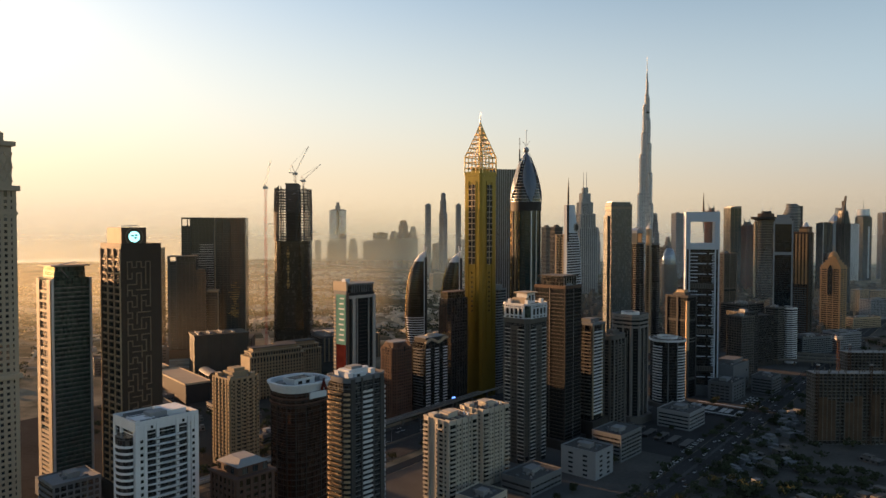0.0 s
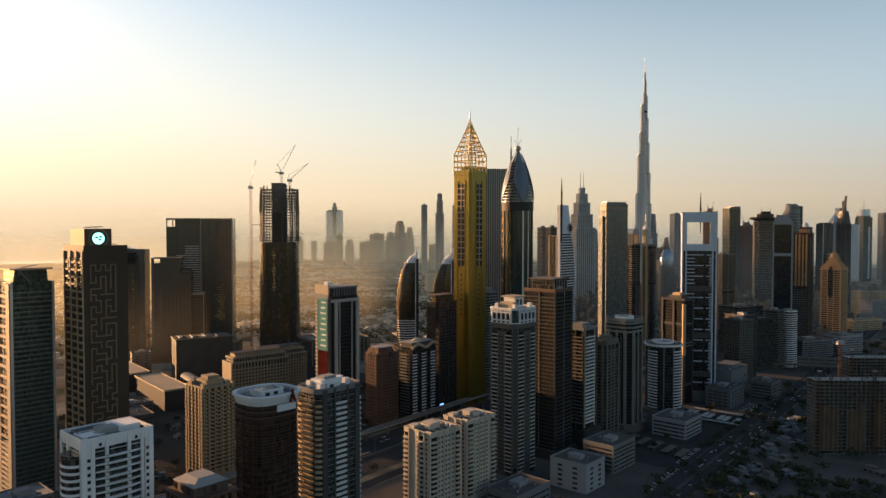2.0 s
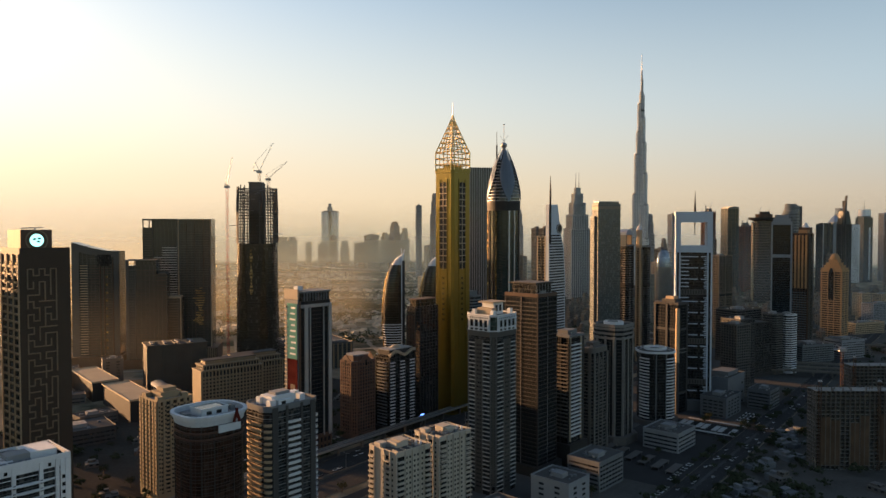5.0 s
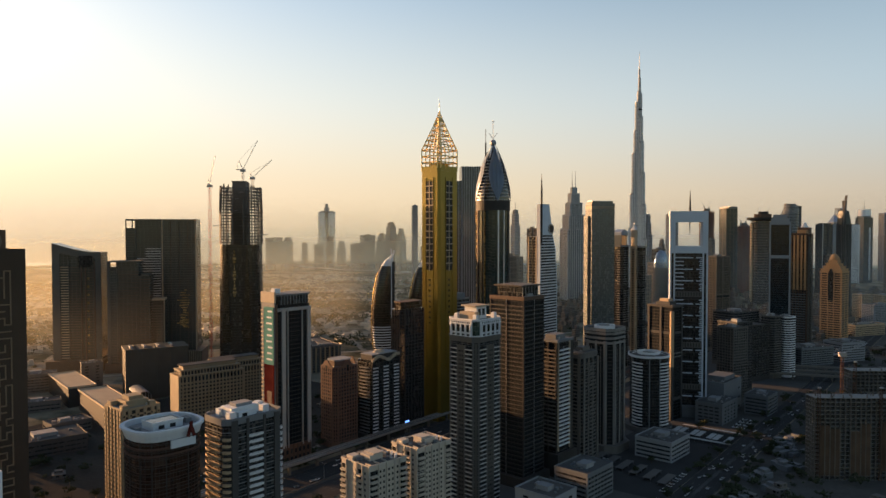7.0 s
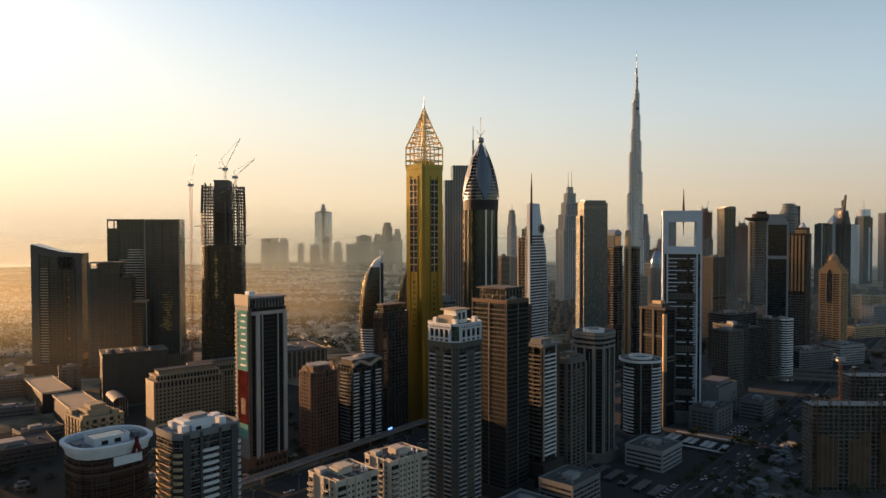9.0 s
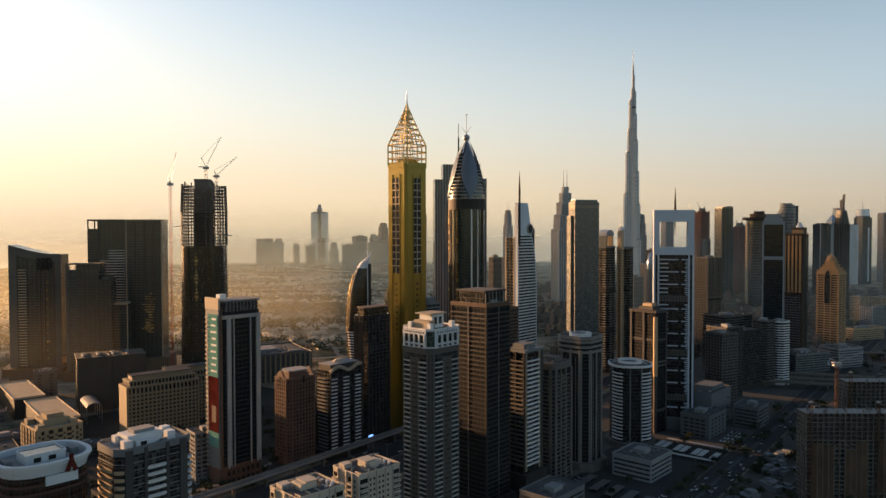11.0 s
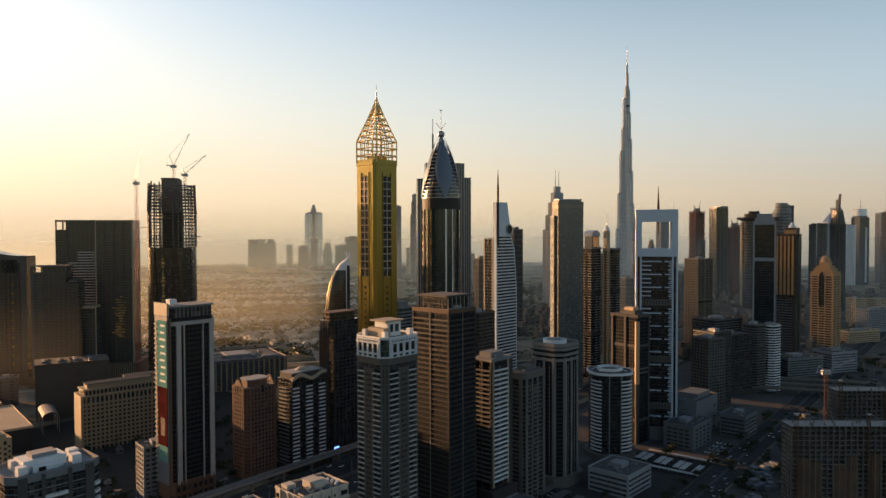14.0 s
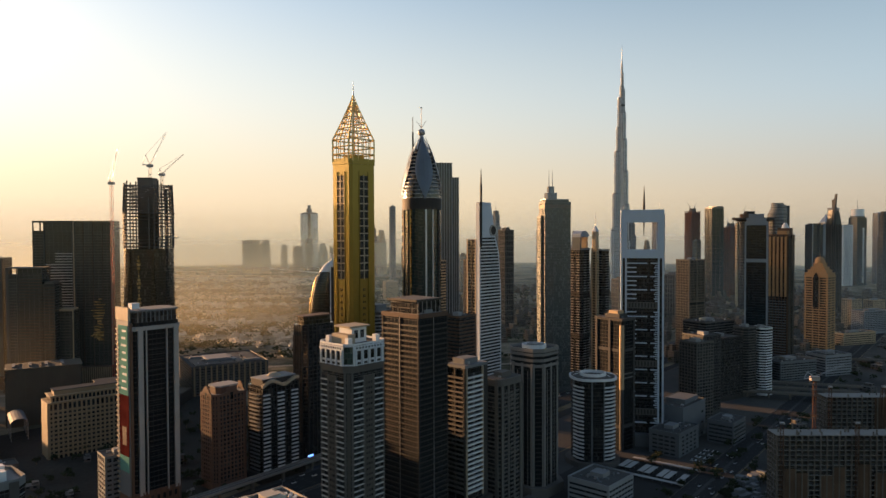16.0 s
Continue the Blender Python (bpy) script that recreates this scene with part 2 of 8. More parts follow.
def prism_data(poly, h, top=None):
    n = len(poly)
    v = [(*p, 0.0) for p in poly] + [(*p, h) for p in (top or poly)]
    f = [tuple(range(n - 1, -1, -1)), tuple(range(n, 2 * n))]
    f += [(i, (i + 1) % n, n + (i + 1) % n, n + i) for i in range(n)]
    return v, f


def prism(name, parent, material, poly, z0, z1, top=None, label=""):
    key = (name, material.name, tuple(poly), tuple(top or ()), round(z1 - z0, 3))
    return put(name, mesh_of(key, *prism_data(poly, z1 - z0, top), material), parent, (0, 0, z0), 0, label)


def ring(name, parent, material, poly, thick, z0, z1, label=""):
    """A wall of that thickness along a closed outline."""
    inner, n, h = offset(poly, -thick), len(poly), z1 - z0
    v = [(*p, z) for z in (0, h) for q in (poly, inner) for p in q]
    f = []
    for i in range(n):
        j = (i + 1) % n
        f += [(i, j, 2 * n + j, 2 * n + i), (n + j, n + i, 3 * n + i, 3 * n + j), (2 * n + i, 2 * n + j, 3 * n + j, 3 * n + i), (j, i, n + i, n + j)]
    key = (name, material.name, tuple(poly), thick, round(h, 3))
    return put(name, mesh_of(key, v, f, material), parent, (0, 0, z0), 0, label)


def rect(r, l, x=0.0, y=0.0):
    return [(x, y), (x + r, y), (x + r, y + l), (x, y + l)]


def cut(r, l, c):
    """A rectangle with its corners cut."""
    return [(c, 0), (r - c, 0), (r, c), (r, l - c), (r - c, l), (c, l), (0, l - c), (0, c)]


def oval(cx, cy, a, b, n=24, start=0.0, p=1.0):
    out = []
    for i in range(n):
        c, s = math.cos(start + 2 * math.pi * i / n), math.sin(start + 2 * math.pi * i / n)
        out.append((round(cx + a * math.copysign(abs(c) ** p, c), 3), round(cy + b * math.copysign(abs(s) ** p, s), 3)))
    return out


def offset(poly, d):
    """A convex outline moved outwards by d."""
    out, n = [], len(poly)
    for i in range(n):
        (ax, ay), (bx, by), (cx, cy) = poly[i - 1], poly[i], poly[(i + 1) % n]
        e1, e2 = math.hypot(bx - ax, by - ay), math.hypot(cx - bx, cy - by)
        n1, n2 = ((by - ay) / e1, (ax - bx) / e1), ((cy - by) / e2, (bx - cx) / e2)
        k = 1 + n1[0] * n2[0] + n1[1] * n2[1]
        out.append((round(bx + d * (n1[0] + n2[0]) / k, 3), round(by + d * (n1[1] + n2[1]) / k, 3)))
    return out


def thing(name, label, category, x, y, ang=0.0, z=0.0, group="", kind=""):
    ob = tagged(new(name), label, category, group, kind)
    ob.matrix_basis = pose(x, y, z, 0, 0, ang)
    return ob


def levels(z0, z1, fh):
    n = max(1, int((z1 - z0) / fh + 0.3))
    return [round(z0 + (z1 - z0) * i / n, 3) for i in range(n)]


def bands(parent, material, poly, z0, z1, fh, thick, out=0.25, name="floor_band", label=""):
    o = offset(poly, out)
    for z in levels(z0, z1, fh):
        prism(name, parent, material, o, z, z + thick, label=label)


def piers(parent, material, poly, edges, gap, width, z0, z1, deep=0.5, name="pier", ends=True, label=""):
    """Upright ribs along chosen sides of an outline."""
    for e in edges:
        (ax, ay), (bx, by) = poly[e], poly[(e + 1) % len(poly)]
        ln = math.hypot(bx - ax, by - ay)
        n = max(1, round(ln / gap))
        for i in range(0 if ends else 1, n + 1 if ends else n):
            k = min(max(i / n, width / 2 / ln), 1 - width / 2 / ln)
            x, y = ax + (bx - ax) * k, ay + (by - ay) * k
            put(name, mesh_of((name, material.name, width, deep, round(z1 - z0, 2)),
                              [(sx * width / 2, sy * deep, z) for z in (0, round(z1 - z0, 2)) for sx, sy in ((-1, -1), (1, -1), (1, 1), (-1, 1))],
                              [(3, 2, 1, 0), (4, 5, 6, 7), (0, 1, 5, 4), (1, 2, 6, 5), (2, 3, 7, 6), (3, 0, 4, 7)], material),
                parent, (x, y, z0), math.degrees(math.atan2(by - ay, bx - ax)), label)


def balconies(parent, material, poly, edge, s0, s1, z0, z1, fh, deep=1.5, rail=1.05, slab=0.25, name="balcony", label="", bow=0.0):
    """A row of balconies up one side: floor slab and solid front and cheeks; bow rounds the front outwards."""
    (ax, ay), (bx, by) = poly[edge], poly[(edge + 1) % len(poly)]
    ln = math.hypot(bx - ax, by - ay)
    w = round((s1 - s0) * ln, 3)
    k = 7 if bow else 2
    front = [(-w / 2 + w * i / (k - 1), -deep - bow * (1 - (2 * i / (k - 1) - 1) ** 2)) for i in range(k)]
    line = [(-w / 2, 0.0)] + front + [(w / 2, 0.0)]
    inner = offset(line, -0.14)
    n = len(line)
    v = [(x, y, 0.0) for x, y in line] + [(x, y, rail) for x, y in line] + [(x, y, rail) for x, y in inner] + [(x, y, slab) for x, y in inner]
    f = [tuple(range(n - 1, -1, -1)), tuple(range(3 * n, 4 * n))]
    for i in range(n):
        j = (i + 1) % n
        f += [(i, j, n + j, n + i), (n + i, n + j, 2 * n + j, 2 * n + i), (2 * n + i, 2 * n + j, 3 * n + j, 3 * n + i)]
    me = mesh_of((name, material.name, w, deep, rail, slab, bow), v, f, material)
    c = (s0 + s1) / 2
    for z in levels(z0, z1, fh):
        put(name, me, parent, (ax + (bx - ax) * c, ay + (by - ay) * c, z), math.degrees(math.atan2(by - ay, bx - ax)), label)


def rod(bm, a, b, r=0.3, sides=4):
    """A bar from a to b added to bm."""
    a, b = Vector(a), Vector(b)
    d = b - a
    q = d.to_track_quat("Z", "Y").to_matrix().to_4x4()
    bmesh.ops.create_cone(bm, cap_ends=True, segments=sides, radius1=r, radius2=r, depth=d.length,
                          matrix=Matrix.Translation((a + b) / 2) @ q)


def lattice(bm, a, b, w, step, r=0.12):
    """A square lattice girder from a to b."""
    a, b = Vector(a), Vector(b)
    d = (b - a).normalized()
    s = d.cross(Vector((0.31, 0.95, 0.02))).normalized()
    t = d.cross(s)
    n = max(2, int((b - a).length / step))
    cs = [s * w / 2 + t * w / 2, s * w / 2 - t * w / 2, -s * w / 2 - t * w / 2, -s * w / 2 + t * w / 2]
    for c in cs:
        rod(bm, a + c, b + c, r)
    for i in range(n):
        p, q = a + (b - a) * (i / n), a + (b - a) * ((i + 1) / n)
        for j in range(4):
            rod(bm, p + cs[j], q + cs[(j + 1) % 4], r * 0.7, 3)


def roof_gear(parent, x0, y0, x1, y1, z, seed, n=6, material=None):
    """Plant on a flat roof: lift house, chillers, tanks."""
    rnd = random.Random(seed)
    lx, ly = (x1 - x0) * 0.35, (y1 - y0) * 0.4
    cx, cy = x0 + (x1 - x0) * rnd.uniform(0.4, 0.6), y0 + (y1 - y0) * rnd.uniform(0.4, 0.6)
    box("lift_house", parent, material or ROOFW, cx - lx / 2, cy - ly / 2, z, cx + lx / 2, cy + ly / 2, z + 3.6)
    for i in range(n):
        w, d, h = rnd.choice((1.5, 2.2, 3.0)), rnd.choice((1.5, 2.4)), rnd.choice((1.2, 1.8))
        x, y = rnd.uniform(x0 + 1.5, x1 - 3.5), rnd.uniform(y0 + 1.5, y1 - 3.5)
        box("air_conditioner", parent, STEEL if i % 2 else GREYW, x, y, z, x + w, y + d, z + h)


def tower(name, label, x, y, ang, r, l, h, wall, glass, poly=None, fh=3.6, band=1.3, out=0.3, ribs=(), base=6.0, z_top=None,
          parapet=1.4, roof=None, gear=6, category="tower", band_wall=None, group=""):
    """A tower block: glazed core, a band at every floor, ribs (side, spacing, width, depth), parapet and roof plant.
    The thing stands at its near corner; x runs along the side that faces the coast road, y along the other."""
    t = thing(name, label, category, x, y, ang, group=group)
    poly = poly or rect(r, l)
    prism("core", t, glass, poly, 0, h, label="glazed core")
    prism("plinth", t, wall, offset(poly, out + 0.2), 0, base)
    bands(t, band_wall or wall, poly, base + 1.2, h - band, fh, band, out)
    for side, gap, width, deep in ribs:
        piers(t, wall, poly, [side], gap, width, base, h, deep)
    prism("roof", t, roof or ROOF, offset(poly, out - 0.05), h, h + 0.3)
    ring("parapet", t, wall, offset(poly, out + 0.1), 0.35, h - 0.6, h + parapet)
    xs, ys = [p[0] for p in poly], [p[1] for p in poly]
    if gear:
        roof_gear(t, min(xs) + r * 0.1, min(ys) + l * 0.1, max(xs) - r * 0.1, max(ys) - l * 0.1, h + 0.3, hash_of(name, x), gear)
    return t


def hash_of(name, x):
    return sum(ord(c) * (i + 3) for i, c in enumerate(name)) + int(abs(x) * 7)

# ---- ground, roads, water, distance ----
ROAD = 52.0                                   # degrees of the coast road from the x axis
UX, UY = math.cos(radians(ROAD)), math.sin(radians(ROAD))


def along(s, p):
    """A place s metres along the coast road and p metres to the left of its left kerb."""
    return -87 + s * UX - p * UY, 727 + s * UY + p * UX


def sheet(name, material, poly, z, label, kind="structure", thick=0.0):
    me = bpy.data.meshes.new(name)
    if thick:
        v, f = prism_data(poly, thick)
        v = [(x, y, c + z - thick) for x, y, c in v]
    else:
        v, f = [(x, y, z) for x, y in poly], [tuple(range(len(poly)))]
    me.from_pydata(v, [], f)
    me.materials.append(material)
    return tagged(new(name, me), label, name.replace("_", " "), kind=kind)


def ground_material():
    """City earth: dusty sand, scrub and dark made ground, in blocks and patches."""
    m = bpy.data.materials.new("city_ground")
    m.use_nodes = True
    n, l = m.node_tree.nodes, m.node_tree.links
    b = n["Principled BSDF"]
    b.inputs["Roughness"].default_value, b.inputs["Specular IOR Level"].default_value = 0.95, 0.0
    geo = n.new("ShaderNodeNewGeometry")
    ramp = n.new("ShaderNodeValToRGB")
    nz = n.new("ShaderNodeTexNoise")
    nz.inputs["Scale"].default_value, nz.inputs["Detail"].default_value, nz.inputs["Roughness"].default_value = 0.006, 9, 0.68
    l.new(geo.outputs["Position"], nz.inputs["Vector"])
    l.new(nz.outputs["Fac"], ramp.inputs["Fac"])
    e = ramp.color_ramp.elements
    e[0].position, e[0].color = 0.40, (0.075, 0.076, 0.052, 1)
    e[1].position, e[1].color = 0.66, (0.33, 0.275, 0.20, 1)
    mid = e.new(0.5)
    mid.color = (0.19, 0.165, 0.118, 1)
    vor = n.new("ShaderNodeTexVoronoi")
    vor.feature, vor.inputs["Scale"].default_value = "F1", 0.022
    l.new(geo.outputs["Position"], vor.inputs["Vector"])
    mix = n.new("ShaderNodeMix")
    mix.data_type, mix.blend_type = "RGBA", "MULTIPLY"
    mix.inputs["Factor"].default_value = 0.45
    l.new(ramp.outputs[0], mix.inputs["A"])
    bw = n.new("ShaderNodeRGBToBW")
    l.new(vor.outputs["Color"], bw.inputs[0])
    l.new(bw.outputs[0], mix.inputs["B"])
    l.new(mix.outputs["Result"], b.inputs["Base Color"])
    return m


sheet("back_lots", COLD, [along(-700, -1100), along(1500, -1100), along(1500, -320), along(-700, -320)], 0.1, "dark lots and lanes behind the back road", thick=0.1)
sheet("ground", ground_material(), [(-9000, -3000), (9000, -3000), (9000, 9000), (-9000, 9000)], 0.0,
      "dusty city ground with sand and scrub reaching the horizon")
water_mat = surface("water", (0.05, 0.06, 0.07), rough=0.06, var=0.1, patch=0.01, grain=0.02, bump=0.0, spec=0.8)
sheet("water", water_mat, [(-4600, 4250), (-1150, 4650), (-900, 5200), (-4600, 5300)], 0.25, "pale creek water shining under the low sun")

PALEC = surface("pale_precast_concrete", (0.17, 0.165, 0.155))
street_mat = surface("pale_street", (0.24, 0.21, 0.165), rough=0.95, var=0.4, patch=0.02, spec=0.0)
BROWNEARTH = surface("brown_embankment", (0.11, 0.082, 0.055), rough=0.95, spec=0.0)
street_rnd = random.Random(77)
v, f = [], []
for turn, n in ((0.30, 26), (1.87, 30)):
    c, s = math.cos(turn), math.sin(turn)
    for i in range(n):
        off = (i - n / 2) * 95 + street_rnd.uniform(-25, 25)
        a, k, w = street_rnd.uniform(-1300, -300), street_rnd.uniform(300, 1400), street_rnd.uniform(3, 7)
        b = len(v)
        v += [(-420 + c * q - s * (off + o), 2350 + s * q + c * (off + o), 0.12 if turn < 1 else 0.16) for q, o in ((a, -w), (k, -w), (k, w), (a, w))]
        f.append((b, b + 1, b + 2, b + 3))
me = bpy.data.meshes.new("villa_streets")
me.from_pydata(v, [], f)
me.materials.append(street_mat)
tagged(new("villa_streets", me), "pale dusty streets of the villa district", "streets", kind="structure")
# motorway on a low embankment beyond the villas
mway = thing("motorway", "pale motorway on a low brown embankment beyond the villas", "road", 0, 0, 0, kind="structure")
for (xa, ya), (xb, yb) in (((-1190, 4560), (-820, 4100)), ((-820, 4100), (-466, 3670)), ((-466, 3670), (-100, 3430)), ((-100, 3430), (330, 3240))):
    mx, my, ln, rz = (xa + xb) / 2, (ya + yb) / 2, math.hypot(xb - xa, yb - ya) / 2 + 4, math.degrees(math.atan2(yb - ya, xb - xa))
    box("bank", mway, BROWNEARTH, mx - ln, my - 20, 0, mx + ln, my + 20, 10, rz=rz)
    box("carriageway", mway, SNOW, mx - ln, my - 17, 10, mx + ln, my + 17, 10.4, rz=rz)
    for o in (-19, 19):
        c, k = math.cos(math.radians(rz)), math.sin(math.radians(rz))
        box("barrier", mway, PALEC, mx - k * o - ln, my + c * o - 0.5, 10, mx - k * o + ln, my + c * o + 0.5, 12.5, rz=rz)
# coast road: two wide carriageways, kerbs, lane lines, central wall
for a0, a1, nm in ((-44, -16, "road"), (-80, -50, "road")):
    sheet(nm, ASPH, [along(-900, a0), along(1900, a0), along(1900, a1), along(-900, a1)], 0.16, "dark asphalt carriageway of the wide coast road", thick=0.16)
sheet("central_reserve", PAVE, [along(-900, -49.5), along(1900, -49.5), along(1900, -44.5), along(-900, -44.5)], 0.30, "paved strip between the two carriageways", thick=0.3)
for p in (-15.5, -81):
    sheet("kerb", PAVE, [along(-900, p - 0.5), along(1900, p - 0.5), along(1900, p), along(-900, p)], 0.32, "concrete kerb beside the coast road", thick=0.32)
sheet("pavement", PAVE, [along(-900, -15), along(1900, -15), along(1900, -8), along(-900, -8)], 0.26, "paved footway beside the coast road", thick=0.26)
sheet("service_road", ASPH, [along(-900, -104), along(1900, -104), along(1900, -92), along(-900, -92)], 0.14, "asphalt service road along the tower plots", thick=0.14)
sheet("pavement", PAVE, [along(-900, -164), along(1900, -164), along(1900, -105), along(-900, -105)], 0.12, "paved plots and parking in front of the towers", thick=0.12)
# back road behind the tower row
sheet("back_road", ASPH, [along(-900, -318), along(1900, -318), along(1900, -292), along(-900, -292)], 0.16, "dark asphalt back road with parked cars", thick=0.16)
sheet("central_reserve", PAVE, [along(-900, -307), along(1900, -307), along(1900, -304), along(-900, -304)], 0.3, "kerbed planting strip along the back road", thick=0.3)
for p in (-319, -291.5):
    sheet("kerb", PAVE, [along(-900, p), along(1900, p), along(1900, p + 0.5), along(-900, p + 0.5)], 0.3, "concrete kerb along the back road", thick=0.3)
sheet("parking_lot", COLD, [along(352, -291), along(1500, -291), along(1500, -249), along(352, -249)], 0.1, "dark lots between the low blocks and the back road", thick=0.1)
sheet("parking_lot", COLD, [along(-700, -291), along(130, -291), along(130, -249), along(-700, -249)], 0.1, "dark lots before the back road", thick=0.1)
sheet("parking_lot", COLD, [along(900, -249), along(1500, -249), along(1500, -166), along(900, -166)], 0.1, "dark lots beside the flyover", thick=0.1)
sheet("parking_lot", ASPH, [along(130, -291), along(352, -291), along(352, -196), along(130, -196)], 0.13, "asphalt parking lot between low buildings", thick=0.13)
sheet("parking_lot", LOT, [along(-500, 0), along(260, 0), along(260, 330), along(-500, 330)], 0.1, "dusty tarmac lots around the halls", thick=0.1)
sheet("pavement", PAVE, [along(-700, -249), along(900, -249), along(900, -166), along(-700, -166)], 0.11, "dusty paved ground between the towers", thick=0.11)

for p0, lanes in ((-44, 6), (-80, 6), (-318, 5)):
    for k in range(1, lanes):
        bm = bmesh.new()
        q = p0 + k * (28 if p0 > -200 else 26) / lanes
        for i in range(90):
            s = -420 + i * 14
            vs = [bm.verts.new((*along(a, b), 0.175)) for a, b in ((s, q - 0.12), (s + 5, q - 0.12), (s + 5, q + 0.12), (s, q + 0.12))]
            bm.faces.new(vs)
        ob = part("lane_marking", bm, MARK, None)
        tagged(ob, "worn white dashed lane lines on asphalt", "lane marking", kind="structure")

# central wall with lamp posts
wall = thing("median_barrier", "low concrete barrier between the carriageways", "barrier", 0, 0, kind="structure")
for i in range(70):
    x, y = along(-400 + i * 20, -47)
    box("barrier_block", wall, CONC, x - 9.9, y - 0.3, 0.3, x + 9.9, y + 0.3, 1.3, rz=ROAD)


# raised railway beside the road
rail = thing("rail_viaduct", "raised concrete railway viaduct on single pillars beside the road", "viaduct", 0, 0, kind="structure")
for i in range(34):
    x, y = along(-330 + i * 32, -13)
    deck = box("deck_span", rail, CONC, x - 15.9, y - 4.4, 8.2, x + 15.9, y + 4.4, 9.4, rz=ROAD)
    for s in (-1, 1):
        box("parapet", deck, PALEC, -15.9, s * 4.5 - 0.15, 0.3, 15.9, s * 4.5 + 0.15, 2.3)
    for s in (-2, 2):
        box("rail_line", deck, STEEL, -15.9, s - 0.4, 1.2, 15.9, s + 0.4, 1.35)
    box("pillar", deck, CONC, -1.1, -1.1, -8.2, 1.1, 1.1, 0)


def street_lamp(x, y, rz):
    t = thing("street_lamp", "tall grey steel street lamp with two arms", "street lamp", x, y, rz, 0.3, "lamps along the coast road")
    bm = bmesh.new()
    bmesh.ops.create_cone(bm, segments=8, radius1=0.22, radius2=0.1, depth=14, cap_ends=True, matrix=Matrix.Translation((0, 0, 7)))
    part("pole", bm, STEEL, t)
    for s in (-1, 1):
        bm = bmesh.new()
        rod(bm, (0, 0, 13.8), (0, s * 2.6, 14.4), 0.08)
        arm = part("arm", bm, STEEL, t)
        box("lamp_head", arm, STEEL, -0.25, s * 2.6 - 0.6, 14.35, 0.25, s * 2.6 + 0.6, 14.55)
    return t


first = street_lamp(*along(-360, -46.2), ROAD)
for i in range(1, 26):
    x, y = along(-360 + i * 45, -46.2)
    copy_thing(first, pose(x, y, 0.3, 0, 0, ROAD))


def backdrop_material(name, base, top, thick, foot=-500):
    """Morning haze over far land, its light painted in as emission: thick and peach low down, thinning to cream
    upwards, warmer towards the sun.
    """
    m = bpy.data.materials.new(name)
    m.use_nodes = True
    n, l = m.node_tree.nodes, m.node_tree.links
    n.remove(n["Principled BSDF"])
    geo, sep = n.new("ShaderNodeNewGeometry"), n.new("ShaderNodeSeparateXYZ")
    l.new(geo.outputs["Position"], sep.inputs[0])

    def fade(source, a, b, lo=0.0, hi=1.0, kind="LINEAR"):
        k = n.new("ShaderNodeMapRange")
        k.interpolation_type = kind
        for key, val in (("From Min", a), ("From Max", b), ("To Min", lo), ("To Max", hi)):
            k.inputs[key].default_value = val
        l.new(source, k.inputs["Value"])
        return k.outputs[0]

    def ramp(source, colours):
        r = n.new("ShaderNodeValToRGB")
        e = r.color_ramp.elements
        e[0].color, e[1].color = (*colours[0], 1), (*colours[2], 1)
        e.new(0.5).color = (*colours[1], 1)
        l.new(source, r.inputs["Fac"])
        return r.outputs[0]
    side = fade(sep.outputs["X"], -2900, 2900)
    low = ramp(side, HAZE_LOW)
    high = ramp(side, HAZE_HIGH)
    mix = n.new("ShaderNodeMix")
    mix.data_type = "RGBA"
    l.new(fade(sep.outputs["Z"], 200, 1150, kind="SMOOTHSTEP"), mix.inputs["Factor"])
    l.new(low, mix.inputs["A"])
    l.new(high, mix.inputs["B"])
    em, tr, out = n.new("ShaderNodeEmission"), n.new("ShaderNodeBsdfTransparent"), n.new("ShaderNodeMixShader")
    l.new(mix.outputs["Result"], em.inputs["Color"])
    # painted shine of far creek water: a brighter band in the emission
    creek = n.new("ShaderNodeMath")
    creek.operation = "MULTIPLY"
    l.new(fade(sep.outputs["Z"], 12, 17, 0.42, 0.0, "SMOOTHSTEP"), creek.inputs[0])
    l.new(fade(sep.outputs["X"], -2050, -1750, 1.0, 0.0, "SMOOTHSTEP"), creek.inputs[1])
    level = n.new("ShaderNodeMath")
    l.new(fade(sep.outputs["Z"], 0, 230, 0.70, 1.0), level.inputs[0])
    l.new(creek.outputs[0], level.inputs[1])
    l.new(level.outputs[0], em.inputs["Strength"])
    clear = n.new("ShaderNodeMath")
    clear.operation = "MAXIMUM"
    l.new(fade(sep.outputs["Z"], base, top, 1 - thick, 1.0, "SMOOTHSTEP"), clear.inputs[0])
    l.new(fade(sep.outputs["Z"], foot, foot + 90, 1.0, 0.0, "SMOOTHSTEP"), clear.inputs[1])
    l.new(clear.outputs[0], out.inputs[0])
    l.new(em.outputs[0], out.inputs[1])
    l.new(tr.outputs[0], out.inputs[2])
    l.new(out.outputs[0], n["Material Output"].inputs["Surface"])
    return m


# colours of the painted haze light, from the sun side to the far side
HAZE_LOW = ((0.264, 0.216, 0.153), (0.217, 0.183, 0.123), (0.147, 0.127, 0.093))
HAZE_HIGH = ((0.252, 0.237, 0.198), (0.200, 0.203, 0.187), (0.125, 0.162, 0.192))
arc = [radians(a) for a in range(-44, 45, 2)]
long_arc = [radians(a) for a in range(-110, 45, 2)]      # mist added out of view so it dims the sun evenly


